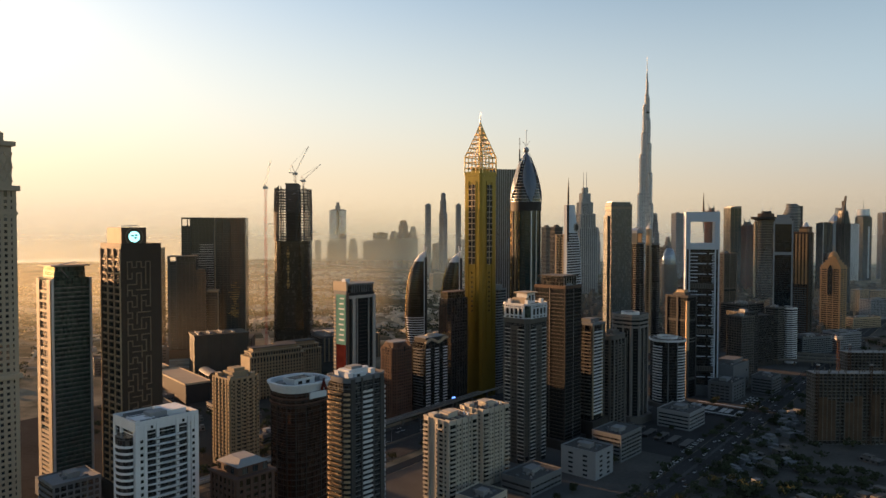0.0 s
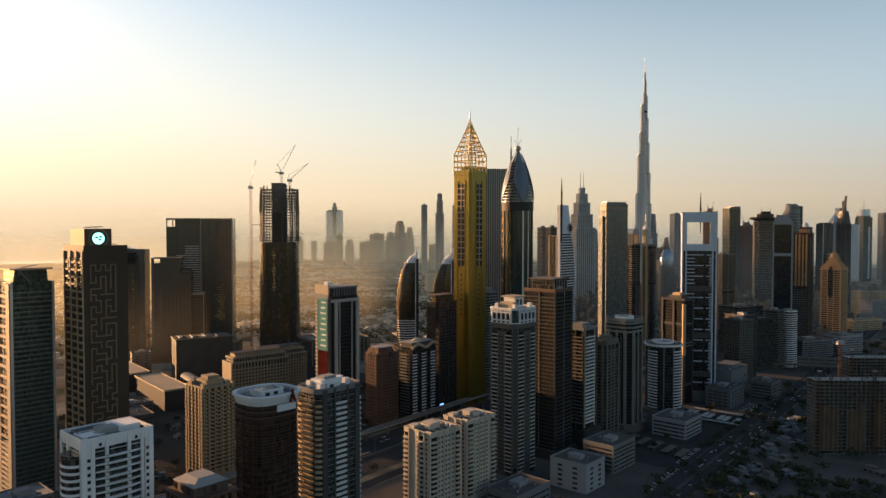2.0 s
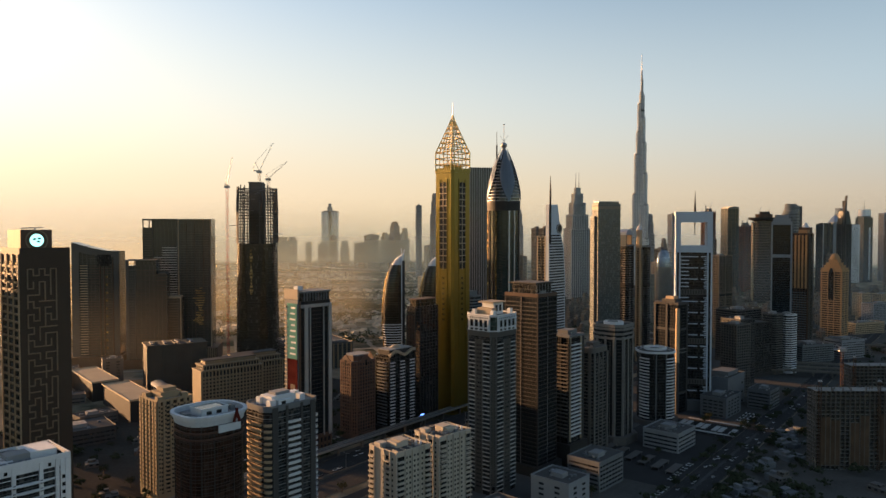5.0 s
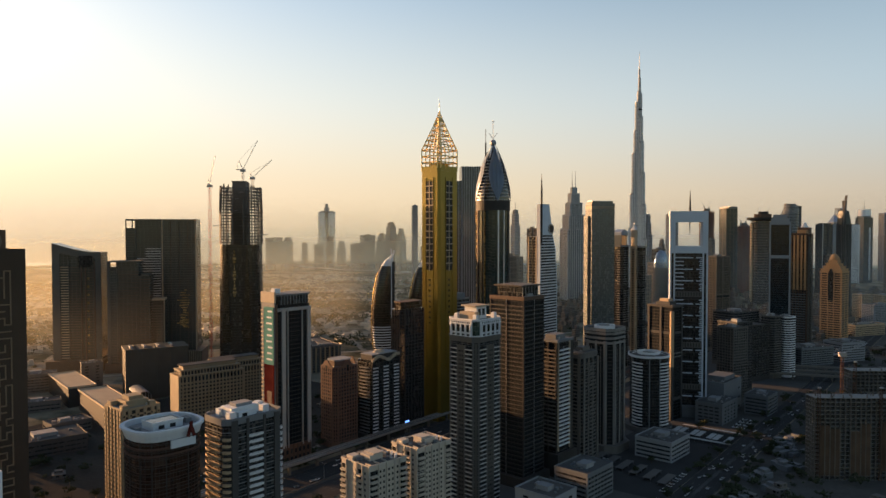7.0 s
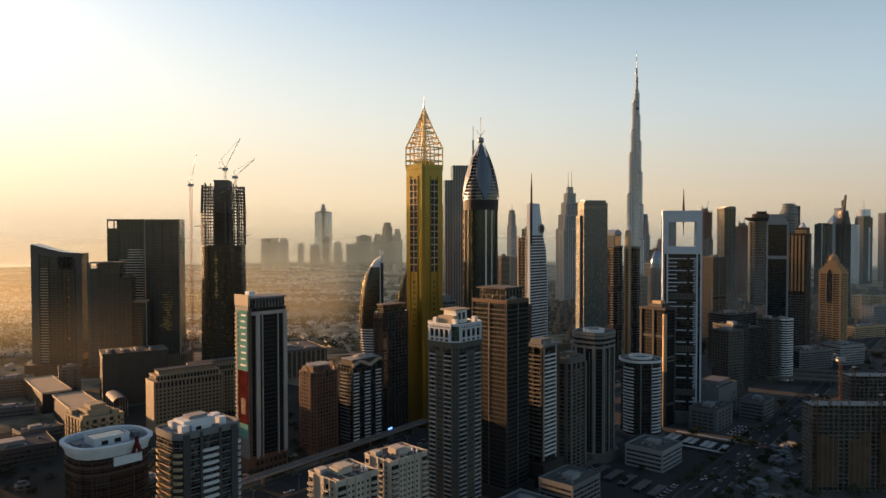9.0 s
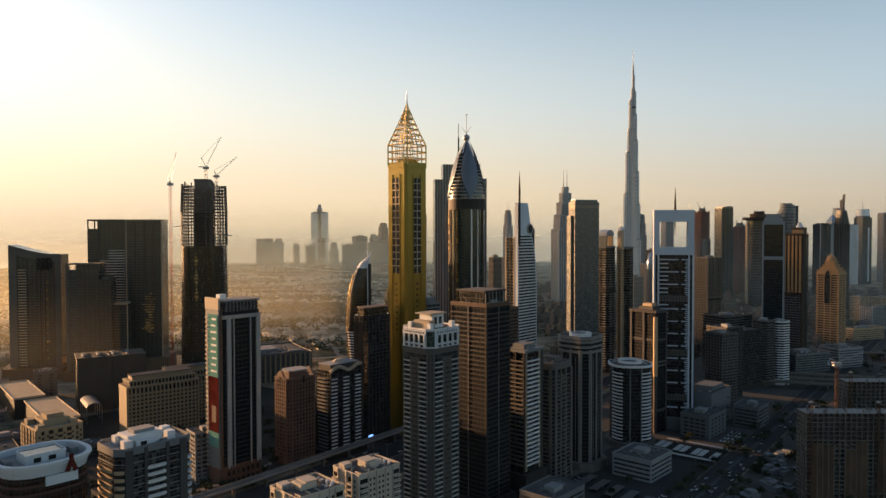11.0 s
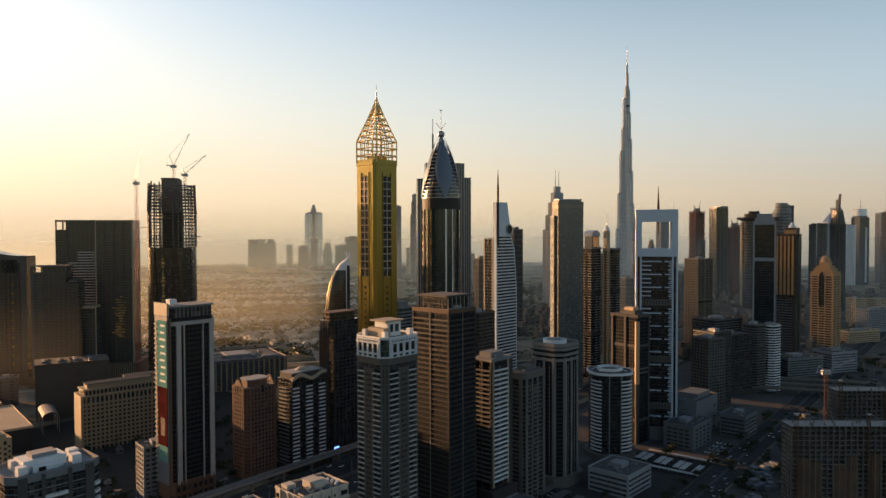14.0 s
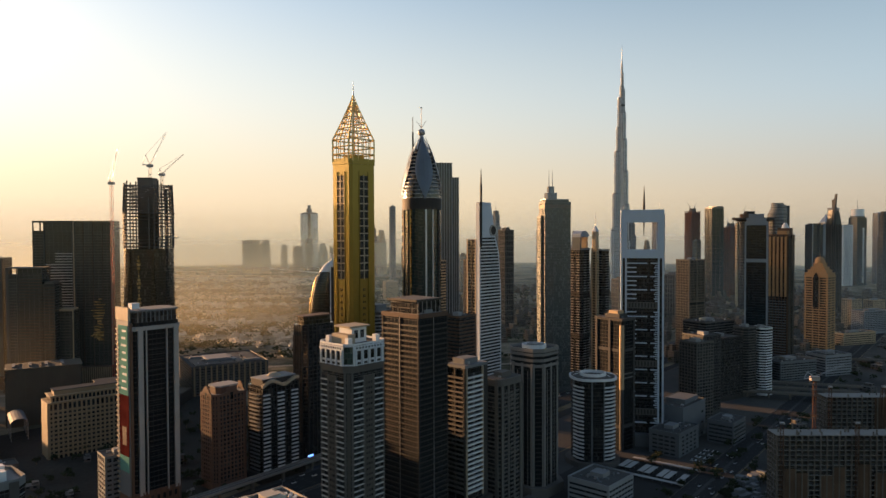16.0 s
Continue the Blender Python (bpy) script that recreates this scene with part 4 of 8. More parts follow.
def stone_crown_tower():
    """Cream stone tower with punched windows, cornices and a lattice lantern under a dark cap."""
    t = thing("cream_stone_tower", "tall cream stone tower with cornices and a lattice lantern", "tower", -312, 451, 48)
    R, L = 37.0, 37.0
    prism("core", t, GDARK, rect(R, L), 0, 240)
    for z in levels(6, 236, 4.0):
        prism("floor_band", t, CREAM, offset(rect(R, L), 0.5), z, z + 1.9)
    for e in range(4):
        piers(t, CREAM, rect(R, L), [e], 4.1, 2.1, 6, 240, 0.55)
    for z, o, h in ((112, 2.2, 3), (238, 2.4, 3.5), (222, 1.2, 2)):
        prism("cornice", t, CREAM, offset(rect(R, L), o), z, z + h)
    prism("lantern", t, CREAM, offset(rect(R, L), -1.5), 241.5, 268)
    for e, (ax, ay, bx, by) in enumerate(((1.5, 1.4, R - 1.5, 1.4), (R - 1.4, 1.5, R - 1.4, L - 1.5))):
        bm = bmesh.new()
        for i in range(7):
            k0, k1 = i / 7, (i + 1) / 7
            for z0, z1 in ((244, 254), (254, 264)):
                rod(bm, (ax + (bx - ax) * k0, ay + (by - ay) * k0, z0), (ax + (bx - ax) * k1, ay + (by - ay) * k1, z1), 0.5)
                rod(bm, (ax + (bx - ax) * k0, ay + (by - ay) * k0, z1), (ax + (bx - ax) * k1, ay + (by - ay) * k1, z0), 0.5)
        part("lattice_panel", bm, CREAM, t)
    prism("lantern_cornice", t, CREAM, offset(rect(R, L), 0.6), 268, 271)
    prism("cap_base", t, CREAM, offset(rect(R, L), -5), 271, 277)
    prism("cap", t, DARK, offset(rect(R, L), -6), 277, 300, [(R / 2 + a, L / 2 + b) for a, b in ((-2, -2), (2, -2), (2, 2), (-2, 2))], "dark pyramid cap")


def green_tower():
    t = thing("green_glass_tower", "green glass tower with a cream stone end wall", "tower", -301, 545, 48)
    R, L, H = 30.0, 29.0, 172.0
    prism("core", t, GGREEN, rect(R, L), 0, H)
    bands(t, STEEL, rect(R, L), 5, H - 2, 3.6, 0.3, 0.15)
    piers(t, DARK, rect(R, L), [0], 3.7, 0.25, 5, H, 0.2, name="mullion")
    for y0, y1 in ((0.0, 6.5), (22.5, L)):
        box("end_wall", t, CREAM, -0.9, y0, 0, 0.0, y1, H + 1, "cream stone end wall")
    box("end_glass", t, GPANE, -0.12, 6.5, 58, 0.0, 22.5, H)
    for z in levels(58, H - 2, 7.2):
        box("end_spandrel", t, CREAM, -0.8, 6.5, z, 0.0, 22.5, z + 2.0)
        box("end_transom", t, SAND, -0.3, 6.5, z + 4.4, 0.0, 22.5, z + 4.7)
    box("end_mullion", t, SAND, -0.35, 14.2, 58, 0.0, 14.7, H - 2)
    for z in levels(12, 56, 3.6):
        box("end_slat", t, CREAM, -0.8, 6.5, z, 0.0, 22.5, z + 2.1)
    for z in levels(8, H - 3, 3.6):
        box("sun_blade", t, SEAGREEN, 1.6, -0.55, z, R - 1.6, -0.1, z + 0.5)
    for x in (0.0, R - 1.6):
        box("corner_fin", t, SILVER, x, -0.9, 0, x + 1.6, 0.0, H + 2)
    prism("crown", t, GGREEN, rect(R - 6, L - 6, 3, 3), H, H + 11, rect(R - 8, L - 6, 4, 3))
    prism("crown_roof", t, CREAM, rect(R - 1, L - 2, 0.5, 1), H + 11, H + 12.2, label="pale overhanging roof slab")
    bm = bmesh.new()
    rod(bm, (8, 6, H + 12), (22, 10, H + 14.5), 0.4)
    rod(bm, (8, 2.4, H + 9), (16, 2.2, H - 1), 0.35)
    part("window_cleaning_arm", bm, STEEL, t)
    ring("parapet", t, GGREEN, rect(R, L), 0.5, H, H + 2)
    prism("plinth", t, GREYW, offset(rect(R, L), 3), 0, 14)


def maze_tower():
    """Dark stone tower with a raised maze relief and a lit round sign."""
    t = thing("maze_relief_tower", "dark brown stone tower with maze relief and lit sign", "tower", -247, 545, 48)
    R, L, H = 32.0, 37.0, 200.0
    prism("body", t, MAZE, rect(R, L), 0, H)
    box("crown_block", t, BROWN, 2, 3, H, 21.5, L - 8, H + 13.5)
    # sunlight painted as a sand sheet over the brown crown's left side
    box("crown_side", t, SAND, 1.8, 3.2, H, 2.0, L - 8.2, H + 13.3, "sand-coloured sheet painting sunlight on the crown side")
    rnd = random.Random(5)
    # raised meander: one line that winds through every cell of a grid
    n_x, n_z, c = 6, 38, 4.0
    seen, path, runs = {(0, 0)}, [(0, 0)], []
    while path:
        i, j = path[-1]
        free = [(i + a, j + b) for a, b in ((1, 0), (-1, 0), (0, 1), (0, -1)) if 0 <= i + a < n_x and 0 <= j + b < n_z and (i + a, j + b) not in seen]
        if not free:
            path.pop()
            continue
        nxt = rnd.choice(free)
        seen.add(nxt)
        runs.append(((i, j), nxt))
        path.append(nxt)
    for (i0, j0), (i1, j1) in runs:
        x0, x1 = sorted((4.6 + i0 * 3.6, 4.6 + i1 * 3.6))
        z0, z1 = sorted((24 + j0 * 4.4, 24 + j1 * 4.4))
        box("maze_ridge", t, MAZEL, x0 - 0.4, -0.7, z0 - 0.4, x1 + 0.4, 0.0, z1 + 0.4)
    halo = ring("sign_halo", t, MAZEL, oval(0, 0, 7.2, 7.2, 24), 0.8, 0, 0.6)
    halo.matrix_basis = pose(11.8, 2.95, H + 6.3, 90, 0, 0)
    # left-side balconies and piers take sand colour to paint the low sun
    for z in levels(12, H - 6, 5.4):
        for y in (6.0, 17.5, 29.0):
            box("side_window", t, GDARK, -0.12, y - 2.2, z, 0.02, y + 2.2, z + 3.4)
            box("side_balcony", t, SAND, -1.1, y - 2.8, z - 0.6, 0.0, y + 2.8, z + 0.7, "balcony front in sand colour as painted sunlight")
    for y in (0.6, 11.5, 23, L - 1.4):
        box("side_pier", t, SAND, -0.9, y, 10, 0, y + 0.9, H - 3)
    disc = prism("round_sign", t, glow("sign_glow", (0.22, 0.72, 0.72), 0.8), oval(0, 0, 4.3, 4.3, 24), 0, 0.5, label="lit round turquoise and white sign")
    disc.matrix_basis = pose(11.8, 2.95, H + 6.3, 90, 0, 0)
    for a, b in ((-1.5, 0.8), (0.9, -0.9), (1.4, 1.2)):
        mk = prism("sign_mark", disc, TEAL, oval(a, b, 1.3, 0.8, 10), 0.5, 0.56)
    bm = bmesh.new()
    rod(bm, (4, 10, H + 14.5), (18, 10, H + 15), 0.35)
    rod(bm, (13, 10, H + 13.5), (13, 10, H + 15.2), 0.5)
    part("window_cleaning_arm", bm, STEEL, t)
    ring("parapet", t, MAZE, rect(R, L), 0.5, H, H + 1.2)
    prism("roof_deck", t, ROOF, rect(R - 1.2, L - 1.2, 0.6, 0.6), H, H + 0.1)
    prism("plinth", t, DARK, offset(rect(R, L), 4), 0, 12)


def white_bow_block():
    """White residential tower with bowed balcony stacks and a rounded end."""
    t = thing("white_residential_tower", "white residential tower with bowed balcony stacks and a rounded corner", "tower", -163, 374, 48)
    R, L, H = 36.0, 27.0, 108.0
    poly = rect(R, L)
    prism("core", t, GDARK, offset(poly, -0.6), 0, H)
    for x0, x1 in ((0, 2.0), (4.6, 6.2), (11.4, 13.0), (22.6, 24.2), (29.4, 31.0), (R - 2.4, R)):
        box("wall_pier", t, WHITE, x0, -0.5, 0, x1, 0.6, H)
    bands(t, WHITE, poly, 4, H - 2, 3.5, 0.3, -0.5)
    balconies(t, WHITE, poly, 0, 0.18, 0.84, 4, H - 5, 3.5, 0.7, 0.5, 0.25, bow=2.2)
    for x in (12.2, 23.4):
        for z in levels(5.2, H - 6, 3.5):
            box("bay_window", t, GDARK, x - 0.5, -0.62, z, x + 0.5, -0.48, z + 1.7)
    for x in (3.3, 33.0):
        box("window_wall", t, WHITE, x - 1.4, -0.2, 0, x + 1.4, 0.5, H)
        for z in levels(5.4, H - 6, 3.5):
            box("window", t, GPANE, x - 0.8, -0.32, z, x + 0.8, -0.18, z + 1.7)
            box("window_sill", t, WHITE, x - 1.0, -0.45, z - 0.25, x + 1.0, -0.2, z)
    for x in (3.3, 9.0, 27.0, 33.0):
        box("parapet_window", t, GPANE, x - 0.7, -0.16, H - 2.6, x + 0.7, 0.0, H - 1.0)
    # rounded stair bay at the corner of the end wall
    bay = oval(-1.0, 9, 5.0, 7.0, 20)
    prism("corner_bay", t, GDARK, bay, 0, H - 6)
    for z in levels(4, H - 8, 3.5):
        prism("bay_band", t, WHITE, offset(bay, 0.35), z, z + 1.25)
    for y0, y1 in ((0, 2.2), (16, 18.5), (24.5, L)):
        box("end_pier", t, WHITE, -0.25, y0, 0, 0.75, y1, H)
    for z in levels(5.2, H - 6, 3.5):
        box("end_spandrel", t, WHITE, -0.2, 18.5, z, 0.5, 24.5, z + 1.5)
    ring("parapet", t, WHITE, offset(poly, 0.1), 0.6, H - 3.4, H + 2.2)
    prism("roof", t, ROOF, offset(poly, -0.5), H - 0.3, H)
    box("roof_house", t, WHITE, 20, 8, H, 33, 22, H + 3.2)
    box("roof_vault", t, WHITE, 3, 6, H, 14, 18, H + 1.6)
    for k in range(5):
        box("roof_duct", t, GREYW, 5 + k * 3.4, 3, H, 7 + k * 3.4, 5.2, H + 1.5)
    prism("water_tank", t, GREYW, oval(17, 19, 3, 3, 14), H, H + 2.4)
    ring("roof_screen", t, GREYW, rect(14, 9, 4, 15), 0.3, H, H + 2.0)
    roof_gear(t, 4, 3, R - 4, L - 4, H, 4, 8)


def oval_roof_block():
    t = thing("red_brown_block", "red-brown tower with arched storeys and a pale shallow pyramid roof", "building", -112, 382, 48)
    R, L, H = 24.0, 26.0, 76.0
    prism("core", t, GBRONZE, rect(R, L), 0, H)
    bands(t, UMBER, rect(R, L), 4, H - 2, 3.6, 1.6, 0.3)
    for e in range(4):
        piers(t, UMBER, rect(R, L), [e], 4.5, 1.8, 0, H, 0.6)
    prism("cornice", t, UMBER, offset(rect(R, L), 1.4), H, H + 1.2)
    prism("attic", t, UMBER, offset(rect(R, L), -2.5), H + 1.2, H + 6)
    for e, (x, y) in enumerate(((7, 2.4), (13.5, 2.4), (20, 2.4))):
        box("arched_window", t, GDARK, x - 1.6, y - 0.1, H + 1.6, x + 1.6, y + 0.3, H + 5)
    for y in (8, 15, 22):
        box("arched_window", t, GDARK, 2.35, y - 1.6, H + 1.6, 2.6, y + 1.6, H + 5)
    prism("roof", t, ROOFW, offset(rect(R, L), -2), H + 6, H + 9, offset(rect(R, L), -7), "pale shallow hipped roof")


def crown_block():
    """Dark red glass tower, rounded in plan, with a white oval crown."""
    t = thing("red_glass_tower", "dark red glass tower with a white oval rooftop crown", "tower", -94, 462, 48)
    H = 111.0
    glass = glazing("red_glass", (0.026, 0.012, 0.008), metal=0.1, rough=0.14, var=0.25, frame=0.2)
    poly = oval(0, 0, 17, 15.5, 28, 0.0, 0.72)
    prism("core", t, glass, poly, 0, H)
    bands(t, DARK, poly, 5, H, 3.7, 0.35, 0.12, name="floor_line")
    for i in range(0, 28, 2):
        x, y = poly[i]
        box("upright_rib", t, DARK, x - 0.3, y - 0.3, 0, x + 0.3, y + 0.3, H, rz=math.degrees(math.atan2(y, x)))
    prism("crown_foot", t, CROWNW, offset(poly, 0.2), H - 2, H + 1, offset(poly, 1.0))
    ring("crown_wall", t, CROWNW, offset(poly, 1.2), 0.8, H + 1, H + 2.6)
    ring("crown_rim", t, CROWNW, offset(poly, 2.4), 2.1, H + 2.6, H + 3.8, "white boat-shaped roof rim")
    for z in (H - 6, H - 9.5):
        ring("crown_balcony", t, UMBER, offset(poly, 0.7), 1.0, z, z + 0.9)
    prism("terrace", t, ROOFW, offset(poly, -0.1), H + 1, H + 1.2)
    box("penthouse", t, CROWNW, -8, -6, H + 1.2, 8, 6, H + 4.6)
    ring("penthouse_parapet", t, CROWNW, rect(16.6, 12.6, -8.3, -6.3), 0.5, H + 4.6, H + 5.4)
    box("roof_court", t, GBLUE, -7.6, -5.6, H + 4.6, 7.6, 5.6, H + 4.9, "dark blue glazed roof court")
    for x in (-5, 1):
        box("penthouse_window", t, GPANE, x, -6.2, H + 1.8, x + 3, -5.9, H + 3.8)
    box("front_panel", t, CROWNW, -4, -17.2, H - 6.0, 9, -16.2, H - 2.0, "white panel under the rim")
    for x in (-14, 13):
        box("rim_plant", t, GREYW, x - 1.5, -3, H + 1.2, x + 1.5, 3, H + 3.8)
    for k, (dx, dz, hh, ry) in enumerate(((-1.5, 0, 6, 22), (1.5, 0, 6, -22), (0, 3, 3, 0))):
        mark = box("emblem_bar", t, REDPR, -0.9, -0.25, -hh / 2, 0.9, 0.25, hh / 2, "red rooftop emblem")
        mark.matrix_basis = pose(6 + dx * 1.2, -18.2, H + 1.5 + dz - hh / 2, 0, ry, 12)


def striped_tower():
    """Grey-blue tower with dark balcony strips and rounded ends."""
    t = thing("balcony_striped_tower", "grey tower with dark balcony strips and rounded balconies painted as sunlit", "tower", -64, 470, 48)
    R, L, H = 37.0, 24.0, 111.0
    poly = cut(R, L, 3.5)
    prism("core", t, GDARK, poly, 0, H)
    bands(t, GREYW, poly, 3, H - 2, 3.5, 0.5, 0.15)
    for x0, x1 in ((3.4, 7), (12.5, 14), (23, 24.5), (30, 33.6)):
        box("wall_pier", t, SLATE, x0, -0.9, 0, x1, 0.6, H + 1)
    balconies(t, SLAB, poly, 0, 0.34, 0.64, 4, H - 6, 3.5, 1.2, 1.2, 0.3, bow=0.5)
    balconies(t, SLAB, poly, 1, 0.05, 0.95, 4, H - 6, 3.5, 1.0, 1.2, 0.3, bow=0.5)
    # sand instead of slab paint here puts orange sunlight into the left balconies
    balconies(t, SAND, poly, 7, 0.05, 0.95, 4, H - 6, 3.5, 1.0, 1.3, 0.3, bow=0.6)
    balconies(t, SAND, poly, 6, 0.1, 0.9, 4, H - 6, 3.5, 1.2, 1.3, 0.3, bow=0.9)
    ring("parapet", t, GREYW, offset(poly, 0.3), 0.6, H - 1.5, H + 2)
    prism("roof", t, ROOFW, offset(poly, -0.3), H - 0.1, H + 0.2)
    box("roof_house", t, WHITE, 8, 7, H + 0.2, 25, 18, H + 5.5)
    box("roof_house_step", t, WHITE, 11, 4.5, H + 0.2, 21, 7, H + 3.2)
    box("roof_house_top", t, ROOFW, 12, 9, H + 5.5, 22, 16, H + 7.2)
    box("roof_opening", t, GPANE, 13, 4.4, H + 0.8, 16, 4.6, H + 2.6)
    for x, y in ((7, 6), (29, 8), (31, 17), (8, 18)):
        box("roof_turret", t, WHITE, x - 2, y - 2, H, x + 2, y + 2, H + 4.2)
    roof_gear(t, 4, 4, R - 6, L - 4, H + 0.2, 11, 9)


def billboard_tower():
    t = thing("billboard_tower", "dark glass tower with grey fins and a tall banner", "tower", -97, 730, 48)
    R, L, H = 38.0, 23.0, 146.0
    poly = cut(R, L, 3)
    prism("core", t, GPLAIN, poly, 0, H)
    bands(t, DARK, poly, 16, H - 2, 3.8, 0.5, 0.1, name="floor_line")
    for x in (4.5, 10.5, 26.5, 32.5):
        box("fin", t, FIN, x, -1.4, 16, x + (3.8 if x in (4.5, 32.5) else 0.8), 0.3, H - 4, "pale grey upright fin")
    box("corner_fin", t, BROWN, -0.6, 0.5, 16, 1.2, 2.6, H)
    prism("cornice", t, FIN, offset(poly, 1.2), H - 6, H - 3)
    prism("attic", t, GDARK, offset(poly, -1.0), H, H + 8)
    prism("attic_roof", t, GREYW, offset(poly, 0.6), H + 8, H + 9.4)
    for i in range(9):
        box("attic_post", t, GREYW, 5 + i * 3.3, 0.4, H, 5.6 + i * 3.3, 1.2, H + 8)
    box("banner_wall", t, GREYW, -1.4, 2, 16, 0, L - 1, H + 11, "grey-brown end wall")
    box("banner_head", t, CREAM, -1.8, 1.5, H + 2, 0, L - 0.5, H + 11.5)
    box("roof_box", t, WHITE, 6, 12, H + 9, 12, 18, H + 13.5)
    b1 = box("banner", t, TEAL, -1.7, 3, 92, -1.4, L - 5, H - 2, "turquoise banner with pale writing bars")
    for i in range(9):
        box("writing_bar", b1, WHITE, -0.24, -5.5 + (i % 2), i * 5.4 - 0 + 4, -0.16, 3.5 - (i % 3), i * 5.4 + 5.6)
    b2 = box("banner", t, REDPR, -1.7, 2.5, 46, -1.4, L - 4.8, 92, "red banner with pale shapes")
    box("banner_shape", b2, UMBER, -0.24, -4, 8, -0.16, 3, 22)
    box("banner", t, TEAL, -1.7, 3, 34, -1.4, L - 5, 46, "turquoise banner foot")
    for z in levels(16, H - 2, 3.8):
        box("end_balcony", t, CREAM, -2.2, L - 4.5, z, -0.2, L - 0.8, z + 1.1)
    prism("podium", t, RUST, offset(poly, 1.0), 0, 18)
    for i in range(8):
        box("podium_pier", t, BROWN, 2 + i * 4.6, -1.6, 0, 3 + i * 4.6, -0.9, 18)
    for i in range(7):
        for z in (3, 10):
            box("podium_window", t, GPANE, 3.8 + i * 4.6, -1.2, z, 6 + i * 4.6, -0.95, z + 4)


def hotel_block():
    t = thing("sandstone_hotel", "long sandstone hotel with a set-back attic and rows of windows", "building", -236, 868, 40)
    R, L, H = 74.0, 26.0, 52.0
    for part_x, part_y, r, l, h in ((0, 0, R, L, H), (44, 26, 70, 26, H - 2)):
        poly = rect(r, l, part_x, part_y)
        prism("core", t, GDARK, offset(poly, -0.5), 0, h)
        bands(t, OCHRE, poly, 3, h - 4, 4.0, 2.0, 0.0)
        for e in range(4):
            piers(t, OCHRE, poly, [e], 4.0, 1.6, 0, h, 0.35)
        prism("cornice", t, OCHRE, offset(poly, 1.0), h, h + 1.6)
        at = offset(poly, -3)
        prism("attic", t, GDARK, at, h + 1.6, h + 6)
        for e in range(4):
            piers(t, OCHRE, at, [e], 3.6, 1.2, h + 1.6, h + 6, 0.3, name="attic_pier")
        prism("attic_roof", t, OCHRE, offset(poly, -2), h + 6, h + 7.2)
        prism("top_storey", t, OCHRE, offset(poly, -6.5), h + 7.2, h + 11)
        prism("roof", t, ROOF, offset(poly, -5.5), h + 11, h + 11.8)
    box("end_panel", t, OCHRE, -0.9, 0, 0, 0, 26, H, "plain sunlit sandstone end wall")


def twin_slab():
    """Two joined office slabs: one banded with light louvres, one plain dark glass in a pale edge; open corner at the top."""
    t = thing("twin_slab_office", "broad office tower of two joined brown glass slabs", "tower", -447, 1215, 9)
    R, L, H = 107.0, 40.0, 230.0
    prism("left_slab", t, GHAZY, rect(54, L), 0, H - 14)
    prism("right_slab", t, GHAZY, rect(R - 55, L, 55, -3), 0, H)
    for z in levels(6, H - 16, 3.9):
        if z < 186:
            box("louvre", t, SLABC, 17 if z < 168 else 30, -1.1, z, 53.6, 0.0, z + 1.2)
        box("end_louvre", t, TAUPEB, 0, -0.5, z, 15, 0.0, z + 0.5)
        box("floor_line", t, TAUPEB, 56, -3.25, z, R - 1.4, -3, z + 0.45)
    for x in (15, 53.0):
        box("fin", t, TAUPEB, x, -1.2, 0, x + 1.4, 0.2, H - 12)
    for x in (55, R - 1.6):
        box("edge_frame", t, BEIGE, x, -4.2, 0, x + 1.6, -2.8, H, "pale stone edge")
    for x in (68, 81, 94):
        box("mullion", t, BROWN, x, -3.4, 0, x + 0.5, -3.0, H)
    for x in (55,):
        box("edge_top", t, BEIGE, x + 1.6, -4.2, H - 1.6, R - 1.6, -2.8, H)
    box("roof_frame", t, TAUPEB, 0, -0.6, H - 2.5, 55, L, H)
    for x in (0, 9.5):
        box("roof_post", t, TAUPEB, x, 0, H - 14, x + 1.4, 2, H - 2.5)
    box("roof_storey", t, GHAZY, 14, 1, H - 14, 55, L - 1, H - 2.5)
    rnd = random.Random(8)
    # ragged patch of reflected sun, painted as gold strips on the right slab
    for i in range(30):
        z = 58 + i * 3.9 * (0.52 if i % 2 else 0.5)
        w = (13 + 5 * math.sin(i * 0.37)) * rnd.uniform(0.5, 1.0)
        x = 88 + rnd.uniform(-4, 3)
        box("gold_pane", t, GGLINT, x - w / 2, -3.5, z, x + w / 2, -3.1, z + 1.3, "gold strip painting reflected sunlight on the glass")
    prism("podium", t, BROWN, rect(R + 20, L + 20, -10, -18), 0, 22)
    for i in range(24):
        box("podium_pier", t, OCHRE, 50 + i * 2.8, -19, 0, 51.2 + i * 2.8, -18, 22)


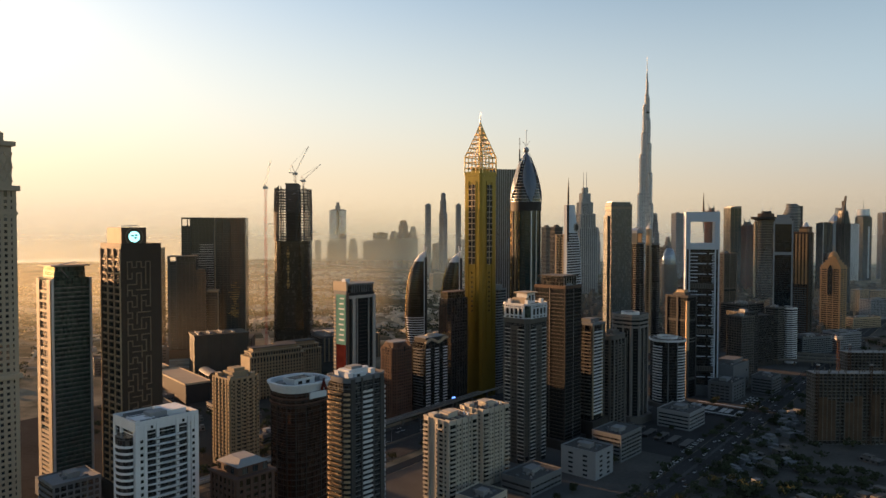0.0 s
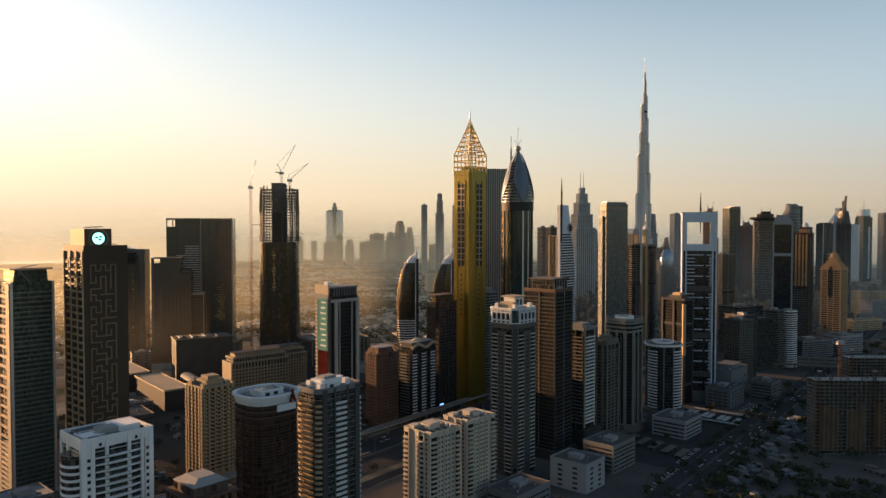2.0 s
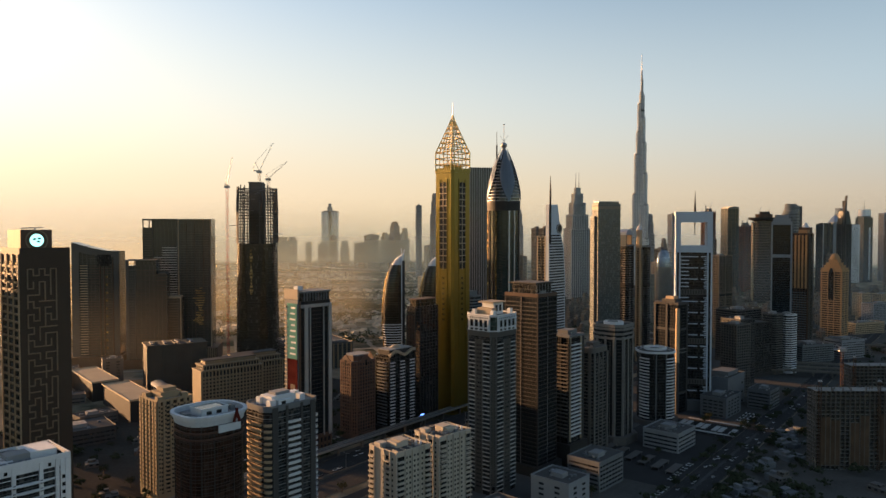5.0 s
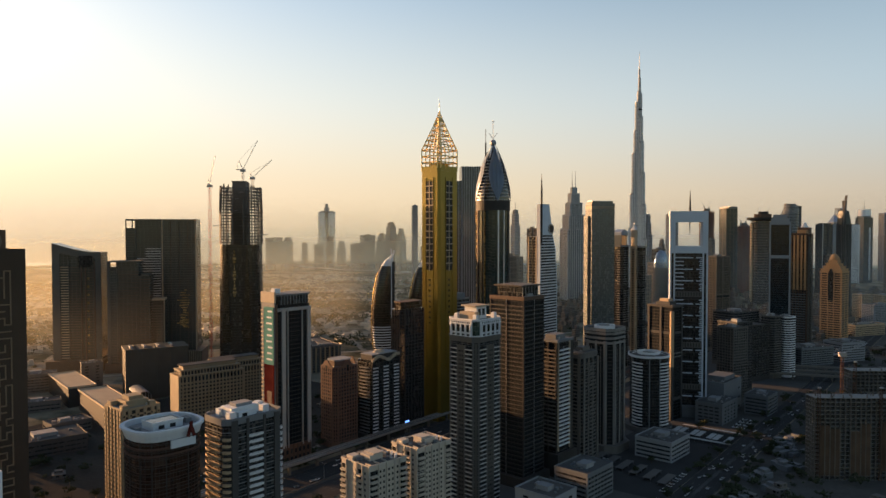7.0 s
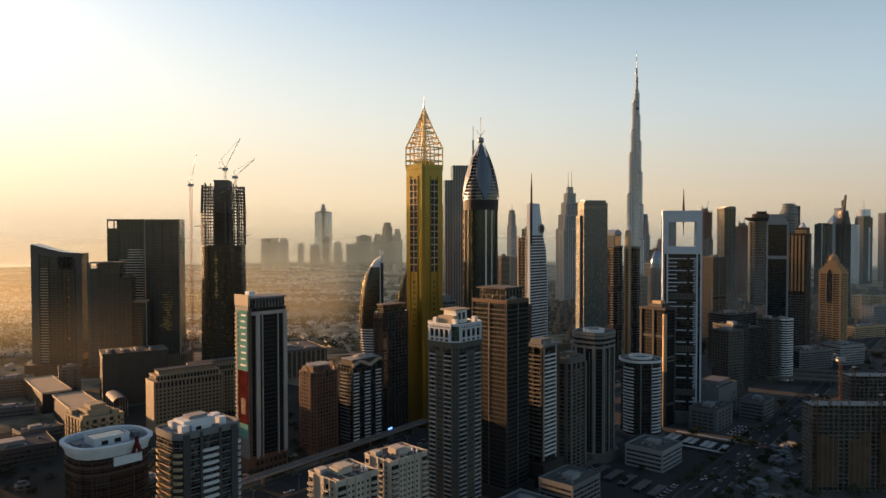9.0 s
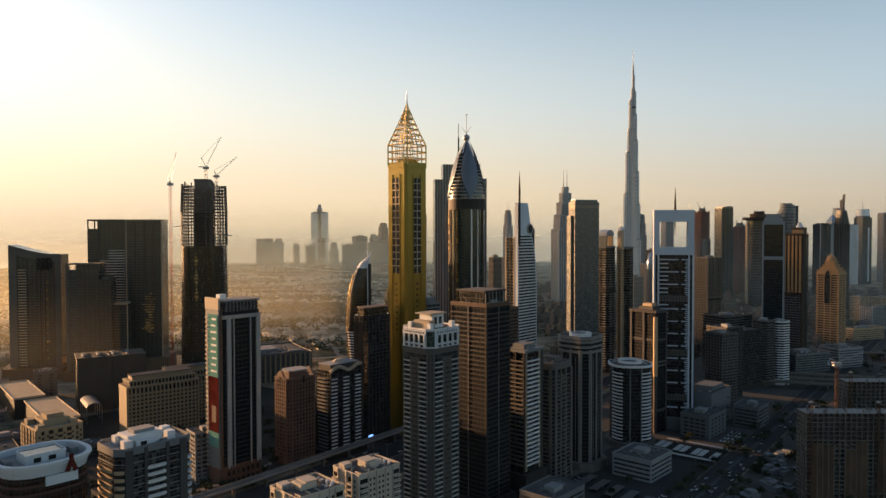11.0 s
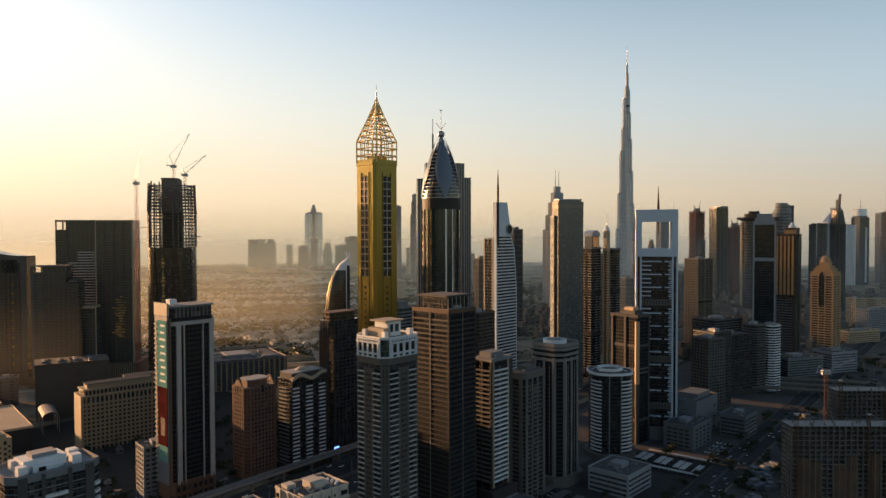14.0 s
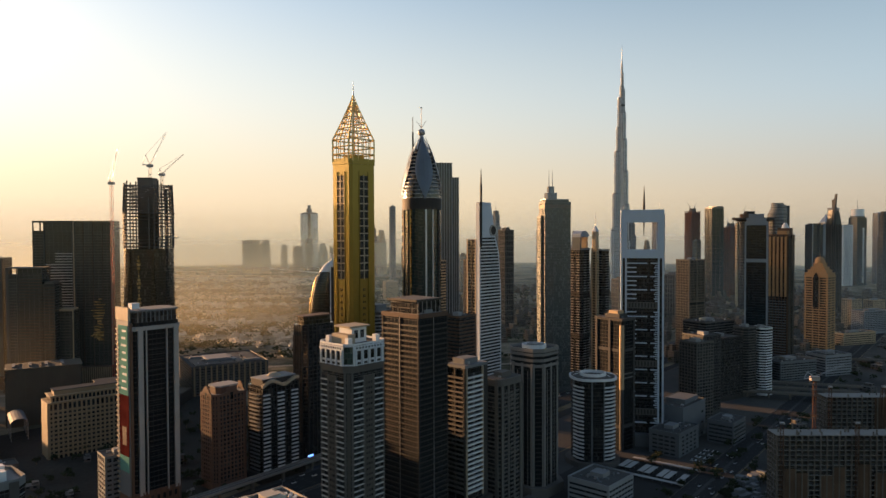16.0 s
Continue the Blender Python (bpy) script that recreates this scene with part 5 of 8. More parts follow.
def curved_office():
    """Bronze office tower whose roof line sweeps down in a curve."""
    t = thing("curved_roof_office", "bronze glass office tower with a roofline sweeping down in a curve", "tower", -538, 1170, 8)
    R, L = 70.0, 30.0
    n = 14
    tops = [193 - 14 * math.sin(math.pi / 2 * i / n) for i in range(n + 1)]
    v, f = [], []
    for y in (0, L):
        for i in range(n + 1):
            v += [(R * i / n, y, 0), (R * i / n, y, tops[i])]
    m = 2 * (n + 1)
    for i in range(n):
        a = 2 * i
        f += [(a, a + 2, a + 3, a + 1), (m + a + 2, m + a, m + a + 1, m + a + 3), (a + 1, a + 3, m + a + 3, m + a + 1), (a + 2, a, m + a, m + a + 2)]
    f += [(0, 1, m + 1, m), (2 * n + 1, 2 * n, m + 2 * n, m + 2 * n + 1)]
    put("body", mesh_of(("curved_body",), v, f, GHAZY), t)
    for x0, x1, top in ((0, 11, 190), (R - 8, R, 178)):
        box("end_wall", t, TAUPEB, x0, -1.4, 0, x1, 0, top)
    for i in range(n):
        box("roof_edge", t, TAUPEB, R * i / n, -1.5, tops[i] - 13 + 4 * i / n, R * (i + 1) / n, 0.0, tops[i + 1] + 0.3)
    box("sky_terrace", t, GPANE, 38, -1.6, 156, 58, -0.2, 174, "dark recessed sky terrace")
    for z in levels(10, 160, 3.9):
        box("louvre", t, BEIGE, 12, -0.7, z, 23, 0, z + 1.3)
        box("floor_line", t, BROWN, 24, -0.2, z, R - 8, 0, z + 0.5)
    for x in (23, 41, 47, 60):
        box("fin", t, TAUPEB if x == 23 else BROWN, x, -0.9, 0, x + 1, 0, 166)
    # small gold glints of sun painted up the glass
    for z in levels(14, 150, 11.7):
        box("gold_pane", t, GGOLD, 50, -0.35, z, 52.5, -0.1, z + 3.2, "gold strip painting reflected sunlight on the glass")
    prism("podium", t, BROWN, rect(R + 12, L + 20, -6, -14), 0, 16)


def dark_slab():
    """Dark stepped office block with an open lantern corner at the top."""
    t = thing("dark_slab_office", "dark brown glass office block with an open lantern corner", "tower", -446, 1150, 12)
    prism("tall_slab", t, GHAZY, rect(44, 34), 0, 158)
    prism("lower_slab", t, GHAZY, rect(15, 30, 44, 1), 0, 144)
    box("edge_wall", t, TAUPEB, 0, -1.0, 0, 3.5, 0, 166)
    box("edge_wall", t, TAUPEB, 13, -0.8, 0, 14.2, 0, 158)
    for z in levels(5, 154, 3.9):
        box("floor_line", t, BROWN, 14.2, -0.25, z, 44, 0, z + 0.6)
        box("louvre", t, TAUPEB, 3.5, -0.5, z, 13, 0, z + 1.0)
        if z < 140:
            box("step_line", t, BROWN, 44.4, 0.7, z, 58.6, 1.0, z + 0.6)
    for x, y in ((0, 0), (12.6, 0), (0, 15), (43, 0), (43, 32)):
        box("lantern_post", t, TAUPEB, x, y, 158, x + 1.4, y + 1.4, 165)
    box("lantern_roof", t, TAUPEB, -0.4, -0.6, 165, 44.6, 34.4, 166.4)
    box("lantern_wall", t, GHAZY, 14, 2, 158, 42, 32, 165)
    box("plant_screen", t, TAUPEB, 46, 3, 144, 57, 28, 147)
    prism("podium", t, BROWN, rect(66, 40, -4, -4), 0, 14)


def link_block():
    t = thing("low_link_office", "lower pale-framed office between two taller slabs", "tower", -396, 1182, 10)
    prism("core", t, GHAZY, rect(21, 24), 0, 106)
    for x in (0, 20):
        box("frame_leg", t, BEIGE, x, -1.2, 0, x + 1.2, 0, 108)
    box("frame_top", t, BEIGE, 1.2, -1.2, 105, 20, 24, 108)
    for z in levels(5, 100, 3.9):
        box("floor_line", t, TAUPEB, 1.2, -0.4, z, 20, 0, z + 0.8)


def cube_pavilion():
    t = thing("low_dark_pavilion", "low dark stone block with a flat ribbed roof", "building", -342, 976, 30)
    prism("body", t, OLIVE, rect(74, 40), 0, 62)
    for i in range(5):
        box("wall_rib", t, OLIVE, 1 + i * 17.5, -0.5, 4, 2 + i * 17.5, 0, 60)
    for i in range(3):
        box("side_rib", t, OLIVE, -0.5, 1 + i * 18, 4, 0, 2 + i * 18, 60)
    prism("roof_slab", t, OLIVE, offset(rect(74, 40), 1), 62, 64)
    for k in range(4):
        box("roof_duct", t, GREYW, 6 + k * 16, 8, 64, 9 + k * 16, 32, 65.6)
    for i in range(3):
        box("roof_beam", t, DARK, 12 + i * 22, 3, 64, 13 + i * 22, 37, 64.7)


def construction_tower():
    """Half-clad tower under construction: faceted glass below, bare slabs and columns above, two cranes."""
    t = thing("unfinished_tower", "tower under construction, dark glass below and bare concrete frame above", "tower", -228, 1084, 0)
    a, b = 29.0, 25.0
    n = 24
    prism("glass_lower", t, GUMBER, oval(0, 0, a, b, n, 0.1, 0.6), 0, 112, oval(0, 0, a - 1.5, b - 1.5, n, 0.1, 0.6))
    prism("glass_upper", t, GUMBER, oval(0, 0, a - 1.5, b - 1.5, n, 0.1, 0.6), 112, 193, oval(0, 0, a - 2.2, b - 2.2, n, 0.1, 0.6))
    for sx in (-1, 1):
        prism("glass_facet", t, GBRONZE, [(sx * 14 - 6, -b - 0.3), (sx * 14 + 6, -b - 0.3), (sx * 14 + 6, -b + 6), (sx * 14 - 6, -b + 6)], 60, 190,
              [(sx * 14 - 0.5, -b + 1.6), (sx * 14 + 0.5, -b + 1.6), (sx * 14 + 0.5, -b + 6), (sx * 14 - 0.5, -b + 6)])
    # bronze streak of reflected light painted as narrow strips up the glass
    for i in range(14):
        z, w = 122 + i * 4.6, 2.6 + 1.8 * math.sin(i * 1.3)
        box("bronze_pane", t, GGLINT, -3 - w / 2, -b + 0.6 - 0.5 * i / 14, z, -3 + w / 2, -b + 1.6, z + 3.4, "bronze strip painting a reflected streak on the glass")
    for z in levels(8, 190, 3.9):
        k = z / 193
        ring("floor_line", t, DARK, oval(0, 0, round(a + 0.15 - 2 * k, 2), round(b + 0.15 - 2 * k, 2), n, 0.1, 0.6), 0.4, z, z + 0.3)
    prism("concrete_core", t, BARE, rect(19, 18, -9.5, -9), 193, 278)
    for z in levels(195, 236, 4.0):
        prism("floor_slab", t, BARE, oval(0, 0, a - 1.5, b - 1.5, n, 0.1, 0.6), z, z + 1.3)
    prism("deck", t, CONC, oval(0, 0, a, b, n, 0.1, 0.6), 236, 237)
    for z in (240, 244, 248, 252, 256, 260, 264.5, 269):
        ring("frame_beam", t, BARE, oval(0, 0, a - 2.6, b - 2.6, n, 0.1, 0.6), 2.2, z, z + 1.5)
    rnd = random.Random(3)
    pts = oval(0, 0, a - 2.0, b - 2.0, 26, 0.05, 0.6)
    for i, (x, y) in enumerate(pts):
        bm = bmesh.new()
        top = rnd.uniform(266, 277) if abs(x) > 10 else rnd.uniform(240, 262)
        k = 0.96
        rod(bm, (x, y, 193), (x, y, 236), 0.85)
        rod(bm, (x, y, 236), (x * k, y * k, top), 1.0)
        part("column", bm, BARE, t)
    for i in range(16):
        x = rnd.uniform(-12, 12)
        z = rnd.uniform(196, 270)
        box("scaffold", t, STEEL, x - 2, -13.2, z, x + 2, -12.2, z + 0.4)
    box("core_top", t, BARE, -10, -9.5, 278, 8, 9, 280)
    prism("podium", t, DARK, rect(80, 70, -40, -40), 0, 14)
    for sx, sz in ((-32, 218), (31, 206)):
        box("loading_platform", t, STEEL, sx - 5, -6, sz, sx + 5, 2, sz + 1)


def luffing_crane(name, label, x, y, z0, z1, jib, head, back, w=2.6, red=False):
    """Tower crane with a raised jib."""
    t = thing(name, label, "crane", x, y, 0, z0)
    m = (ORANGE if z1 < 120 else REDP) if red else CRANE
    bm = bmesh.new()
    lattice(bm, (0, 0, 0), (0, 0, z1 - z0), w, 4.5, 0.16)
    part("mast", bm, m, t, kind="stuff")
    top = Vector((0, 0, z1 - z0))
    box("cab", t, STEEL, -3.4, -2.2, z1 - z0 - 1, 3.4, 2.2, z1 - z0 + 2.4)
    bm = bmesh.new()
    lattice(bm, top + Vector((0, 0, 2)), top + Vector(jib), 0.9, 4, 0.07)
    part("jib", bm, STEEL, t)
    bm = bmesh.new()
    rod(bm, top + Vector((0, 0, 2)), top + Vector(back), 0.6)
    rod(bm, top + Vector((0, 0, 2)), top + Vector((back[0] * 0.6, 0, head)), 0.4)
    rod(bm, top + Vector((back[0] * 0.6, 0, head)), top + Vector(back), 0.3)
    rod(bm, top + Vector((back[0] * 0.6, 0, head)), top + Vector(jib), 0.14)
    part("counter_jib", bm, STEEL, t)
    return t


stone_crown_tower()
green_tower()
maze_tower()
white_bow_block()
oval_roof_block()
crown_block()
striped_tower()
billboard_tower()
hotel_block()
twin_slab()
curved_office()
cube_pavilion()
construction_tower()
luffing_crane("tower_crane", "pale tower crane with a raised lattice jib on the concrete core", -224, 1080, 281, 294, (20, 2, 42), 14, (-9, 0, 2))
luffing_crane("tower_crane", "small crane with a low jib behind the concrete core", -214, 1092, 270, 284, (27, 0, 26), 8, (-5, 0, 1))
luffing_crane("tower_crane", "tall red lattice tower crane standing beside the unfinished tower", -266, 1068, 0, 272, (8, 0, 42), 10, (-3, 0, 5), 2.8, True)
dark_slab()
link_block()

# apartment block with punched windows
t = tower("beige_apartment_tower", "ochre apartment tower with projecting bays and rows of small windows", -187, 621, 48, 29, 28.5, 79, OCHRE, GPANE,
          fh=3.3, band=1.5, ribs=((0, 5.6, 2.6, 1.0), (3, 5.6, 2.6, 1.0), (1, 3.6, 1.4, 0.4), (2, 3.6, 1.4, 0.4)), gear=4, roof=ROOFW)
for z in levels(8, 76, 3.3):
    for k in range(6):
        c = 1.3 + k * 5.28
        box("bay_window", t, GPANE, c - 0.6, -1.08, z + 1.4, c + 0.6, -0.95, z + 2.9)
        box("end_bay_window", t, GPANE, -1.08, c - 0.6, z + 1.4, -0.95, c + 0.6, z + 2.9)
for x0, y0, x1, y1, h in ((6, 6, 23, 22, 5), (9, 8, 20, 19, 8), (1, 1, 6, 6, 3), (22, 2, 27, 7, 3), (1, 21, 6, 27, 3.5)):
    box("roof_block", t, OCHRE, x0, y0, 79.3, x1, y1, 79.3 + h)
tower("small_white_block", "small white office block with strip windows", -123, 741, 40, 20, 20, 42, GREYW, GDARK, fh=3.6, band=1.9,
      ribs=((0, 5, 1.2, 0.4), (3, 5, 1.2, 0.4)), gear=3, category="building")
tower("low_grey_block", "low grey corner block with round roof drums", -236, 426, 48, 28, 24, 56, GREYW, GDARK, ribs=((0, 4, 1, 0.4), (1, 4, 1, 0.4)), gear=8, roof=ROOFW, category="building")

# exhibition halls with pale flat roofs
for i, (x, y, r, l) in enumerate(((-397, 944, 30, 105), (-310, 852, 30, 108))):
    t = thing("exhibition_hall", "long low exhibition hall with a sunlit sand-coloured flat roof", "hall", x, y, 40, group="exhibition halls")
    prism("wall", t, DARK, rect(r, l), 0, 23)
    for k in range(12):
        box("wall_rib", t, BROWN, r, 2 + k * l / 12, 0, r + 0.5, 3 + k * l / 12, 22)
    prism("roof", t, PALESAND, offset(rect(r, l), 1), 23, 24.2)
    ring("parapet", t, PALESAND, offset(rect(r, l), 1.2), 0.5, 24.2, 25.2)
t = thing("curved_canopy", "curved metal canopy roof between the halls", "canopy", -300, 930, 35)
v, f = [], []
for i in range(9):
    a = math.pi * i / 8
    for y in (0, 46):
        for q in (0, 0.4):
            v.append((-(8 - q) * math.cos(a), y, 18 + (5 - q) * math.sin(a)))
for i in range(8):
    a, b = 4 * i, 4 * i + 4
    f += [(a, b, b + 2, a + 2), (a + 1, a + 3, b + 3, b + 1), (a, a + 1, b + 1, b), (a + 2, b + 2, b + 3, a + 3)]
put("canopy_roof", mesh_of(("canopy_roof",), v, f, GREYW), t)
for x in (-7.6, 7.6):
    for y in (1, 15, 30, 45):
        box("post", t, STEEL, x - 0.25, y - 0.25, 0, x + 0.25, y + 0.25, 18.2)

# ---- middle row along the coast road ----


def arch_roof_block():
    t = thing("arched_roof_tower", "dark tower with three white banded bays under a wavy arched cornice", "tower", -20, 805, 48)
    R, L, H = 38.0, 21.0, 82.0
    poly = rect(R, L)
    prism("core", t, GBLACK, poly, 0, H)
    for x0, x1 in ((1, 8), (15.5, 22.5), (30, 37)):
        for z in levels(6, H - 5, 3.4):
            box("balcony_band", t, SLAB, x0, -1.0, z, x1, 0.1, z + 1.1)
    for x in (0, 8.6, 14.4, 23.2, 28.9, R - 0.8):
        box("pier", t, DARK, x, -0.7, 0, x + 0.8, 0.2, H)
    balconies(t, GREYW, poly, 3, 0.15, 0.85, 6, H - 5, 3.4, 1.0, 1.1)
    for k in range(20):                             # wavy cornice along the roof edge
        x = R * k / 20
        z = H + 2.2 * math.sin(2 * math.pi * k / 20 * 1.5 - 0.6)
        box("cornice_block", t, CREAM, x, -1.4, z, x + R / 20, 1.2, z + 2.6)
    prism("attic", t, DARK, offset(poly, -2), H, H + 5)
    prism("attic_roof", t, ROOFW, offset(poly, -1.6), H + 5, H + 5.8)
    prism("dome", t, CREAM, oval(R / 2, L / 2, 7, 6, 18), H + 5.8, H + 8.5, oval(R / 2, L / 2, 3, 2.5, 18))
    prism("podium", t, DARK, offset(poly, 4), 0, 8)


def bronze_block():
    t = thing("bronze_glass_tower", "dark bronze glass tower with sunlit gold edges", "tower", 8, 850, 48)
    R, L, H = 37.0, 20.0, 128.0
    poly = cut(R, L, 4)
    prism("core", t, GBLACK, poly, 0, H)
    bands(t, DARK, poly, 5, H - 2, 3.7, 0.5, 0.1, name="floor_line")
    for e in (0, 1, 6, 7):
        piers(t, DARK, poly, [e], 4.5, 0.7, 0, H, 0.5)
    prism("crown", t, GBRONZE, offset(poly, -3), H, H + 7)
    prism("crown_roof", t, BROWN, offset(poly, -2), H + 7, H + 8)
    for k in range(6):
        box("bronze_fin", t, BROWN, -0.9, 4 + k * 2.4, 20, -0.2, 4.7 + k * 2.4, H - 10)


def ornate_cream_tower():
    """Tall cream apartment tower: banded balconies, notched corner, white loggia crown."""
    t = thing("cream_apartment_tower", "tall grey-cream apartment tower with a white loggia crown", "tower", 76, 632, 48)
    R, L, H = 32.5, 29.5, 131.0
    poly = cut(R, L, 4.2)
    prism("core", t, GDARK, poly, 0, H)
    stone = GREYCREAM
    bands(t, stone, poly, 4, H - 3, 3.35, 0.3, 0.05)
    for e in (0, 2, 4, 6):
        (ax, ay), (bx, by) = poly[e], poly[(e + 1) % 8]
        for s0, s1 in ((0.0, 0.31), (0.69, 1.0)):
            balconies(t, SLABC, poly, e, s0, s1, 4, H - 6, 3.35, 1.0, 0.55, 0.2)
        rz = math.degrees(math.atan2(by - ay, bx - ax))
        ln = math.hypot(bx - ax, by - ay)
        nx, ny = (by - ay) / ln, (ax - bx) / ln
        x, y = (ax + bx) / 2 + nx * 0.4, (ay + by) / 2 + ny * 0.4
        box("wall_panel", t, DARKCREAM, x - ln * 0.17, y - 0.4, 0, x + ln * 0.17, y + 0.4, H - 6, rz=rz)
        if e in (0, 6):
            for z in levels(5, H - 8, 3.35):
                for k in (0.42, 0.5, 0.58):
                    wx, wy = ax + (bx - ax) * k + nx * 0.8, ay + (by - ay) * k + ny * 0.8
                    box("small_window", t, GPANE, wx - 0.55, wy - 0.06, z, wx + 0.55, wy + 0.06, z + 1.5, rz=rz)
        for k in (0.325, 0.675):
            x, y = ax + (bx - ax) * k + nx * 0.5, ay + (by - ay) * k + ny * 0.5
            box("panel_edge", t, stone, x - 0.3, y - 0.5, 0, x + 0.3, y + 0.5, H - 6, rz=rz)
    for e in (1, 3, 5, 7):
        (ax, ay), (bx, by) = poly[e], poly[(e + 1) % 8]
        rz = math.degrees(math.atan2(by - ay, bx - ax))
        ln = math.hypot(bx - ax, by - ay)
        nx, ny = (by - ay) / ln, (ax - bx) / ln
        for k in (0.12, 0.88):
            x, y = ax + (bx - ax) * k + nx * 0.4, ay + (by - ay) * k + ny * 0.4
            box("corner_pier", t, stone, x - 0.6, y - 0.5, 0, x + 0.6, y + 0.5, H, rz=rz)
        box("corner_panel", t, DARKCREAM, (ax + bx) / 2 - 1.2, (ay + by) / 2 - 0.25, 8, (ax + bx) / 2 + 1.2, (ay + by) / 2 + 0.25, H - 4, rz=rz)
    prism("flare", t, stone, offset(poly, 0.3), H - 3.5, H + 1, offset(poly, 1.8))
    # crown
    cr = offset(poly, 0.9)
    prism("crown_wall", t, CROWNW, cr, H + 1, H + 13)
    for e in (0, 2, 4, 6):
        (ax, ay), (bx, by) = cr[e], cr[(e + 1) % 8]
        ln = math.hypot(bx - ax, by - ay)
        rz = math.degrees(math.atan2(by - ay, bx - ax))
        nx, ny = (by - ay) / ln, (ax - bx) / ln

        def opening(name, k, w, z0, z1):
            x, y = ax + (bx - ax) * k + nx * 0.05, ay + (by - ay) * k + ny * 0.05
            box(name, t, GPANE, x - w / 2, y - 0.1, z0, x + w / 2, y + 0.1, z1, rz=rz)
        for k in range(4):
            opening("loggia_opening", 0.17 + 0.22 * k, 2.9, H + 4.4, H + 9.8)
            opening("lower_opening", 0.17 + 0.22 * k, 2.6, H + 1.6, H + 3.0)
        for k in range(9):
            opening("frieze_window", 0.1 + 0.1 * k, 0.9, H + 11.0, H + 12.2)
        for k in (0.06, 0.28, 0.5, 0.72, 0.94):
            x, y = ax + (bx - ax) * k + nx * 0.3, ay + (by - ay) * k + ny * 0.3
            box("crown_pier", t, CROWNW, x - 0.55, y - 0.35, H + 1, x + 0.55, y + 0.35, H + 10.4, rz=rz)
        x, y = (ax + bx) / 2 + nx * 0.4, (ay + by) / 2 + ny * 0.4
        box("crown_cornice", t, CROWNW, x - ln / 2, y - 0.4, H + 10.3, x + ln / 2, y + 0.4, H + 10.9, rz=rz)
    for e in (1, 3, 5, 7):
        (ax, ay), (bx, by) = cr[e], cr[(e + 1) % 8]
        ln = math.hypot(bx - ax, by - ay)
        box("corner_glass", t, GGREEN, (ax + bx) / 2 - ln * 0.42, (ay + by) / 2 - 0.25, H + 2, (ax + bx) / 2 + ln * 0.42, (ay + by) / 2 + 0.25, H + 12.6, "dark green corner glazing",
            math.degrees(math.atan2(by - ay, bx - ax)))
    prism("roof", t, ROOF, cr, H + 13, H + 13.3)
    ring("parapet", t, WHITE, cr, 0.6, H + 13, H + 14.4)
    box("lift_house", t, WHITE, 10, 8, H + 13.3, 22, 20, H + 23)
    box("roof_house", t, CREAM, 5, 6, H + 13.3, 11, 21, H + 19)
    box("lift_window", t, GDARK, 12, 7.85, H + 16, 15, 8.05, H + 21)
    box("lift_window", t, GDARK, 17, 7.85, H + 16, 20, 8.05, H + 21)
    prism("lift_roof", t, CREAM, rect(17, 15, 6.5, 6), H + 23, H + 24)
    for x, y in ((4, 4), (R - 5, 5), (R - 6, L - 6), (5, L - 6)):
        box("turret", t, WHITE, x - 1.6, y - 1.6, H + 13, x + 1.6, y + 1.6, H + 17.5)


def brown_banded_tower():
    t = thing("brown_banded_tower", "dark brown glass tower with fine bronze floor bands", "tower", 117, 678, 48)
    R, L, H = 29.0, 35.0, 156.0
    poly = rect(R, L)
    prism("core", t, GPLAIN, poly, 0, H)
    bands(t, BRONZEB, poly, 4, H - 3, 3.5, 0.9, 0.5)
    for e in range(4):
        piers(t, DARK, poly, [e], 16, 0.9, 0, H, 0.4)
    ring("parapet", t, BROWN, offset(poly, 0.4), 0.6, H - 1, H + 2)
    prism("roof", t, ROOF, offset(poly, -0.3), H, H + 0.3)
    box("penthouse", t, GBLACK, 3.5, 5, H + 1.6, R - 1.5, L - 5, H + 10)
    prism("terrace_ledge", t, GREYW, rect(R - 3, L - 8, 2.5, 4), H + 0.3, H + 1.6)
    prism("penthouse_roof", t, BRONZEB, rect(R - 2, L - 6, 1.5, 3), H + 10, H + 11.2)
    prism("roof_inset", t, TAUPE, rect(R - 5, L - 9, 3, 4.5), H + 11.2, H + 11.4, label="sandy roof covering")
    for k in range(6):
        box("terrace_post", t, STEEL, 3.2 + k * 4.4, 3.4, H + 0.3, 3.5 + k * 4.4, 3.7, H + 10)
    for e in (0, 3):
        piers(t, STEEL, poly, [e], R / 2, 0.35, 4, H - 1, 0.5, name="seam", ends=False)
    roof_gear(t, 2, 2, R - 3, 8, H + 0.3, 5, 5)
    prism("podium", t, DARK, offset(poly, 4), 0, 9)


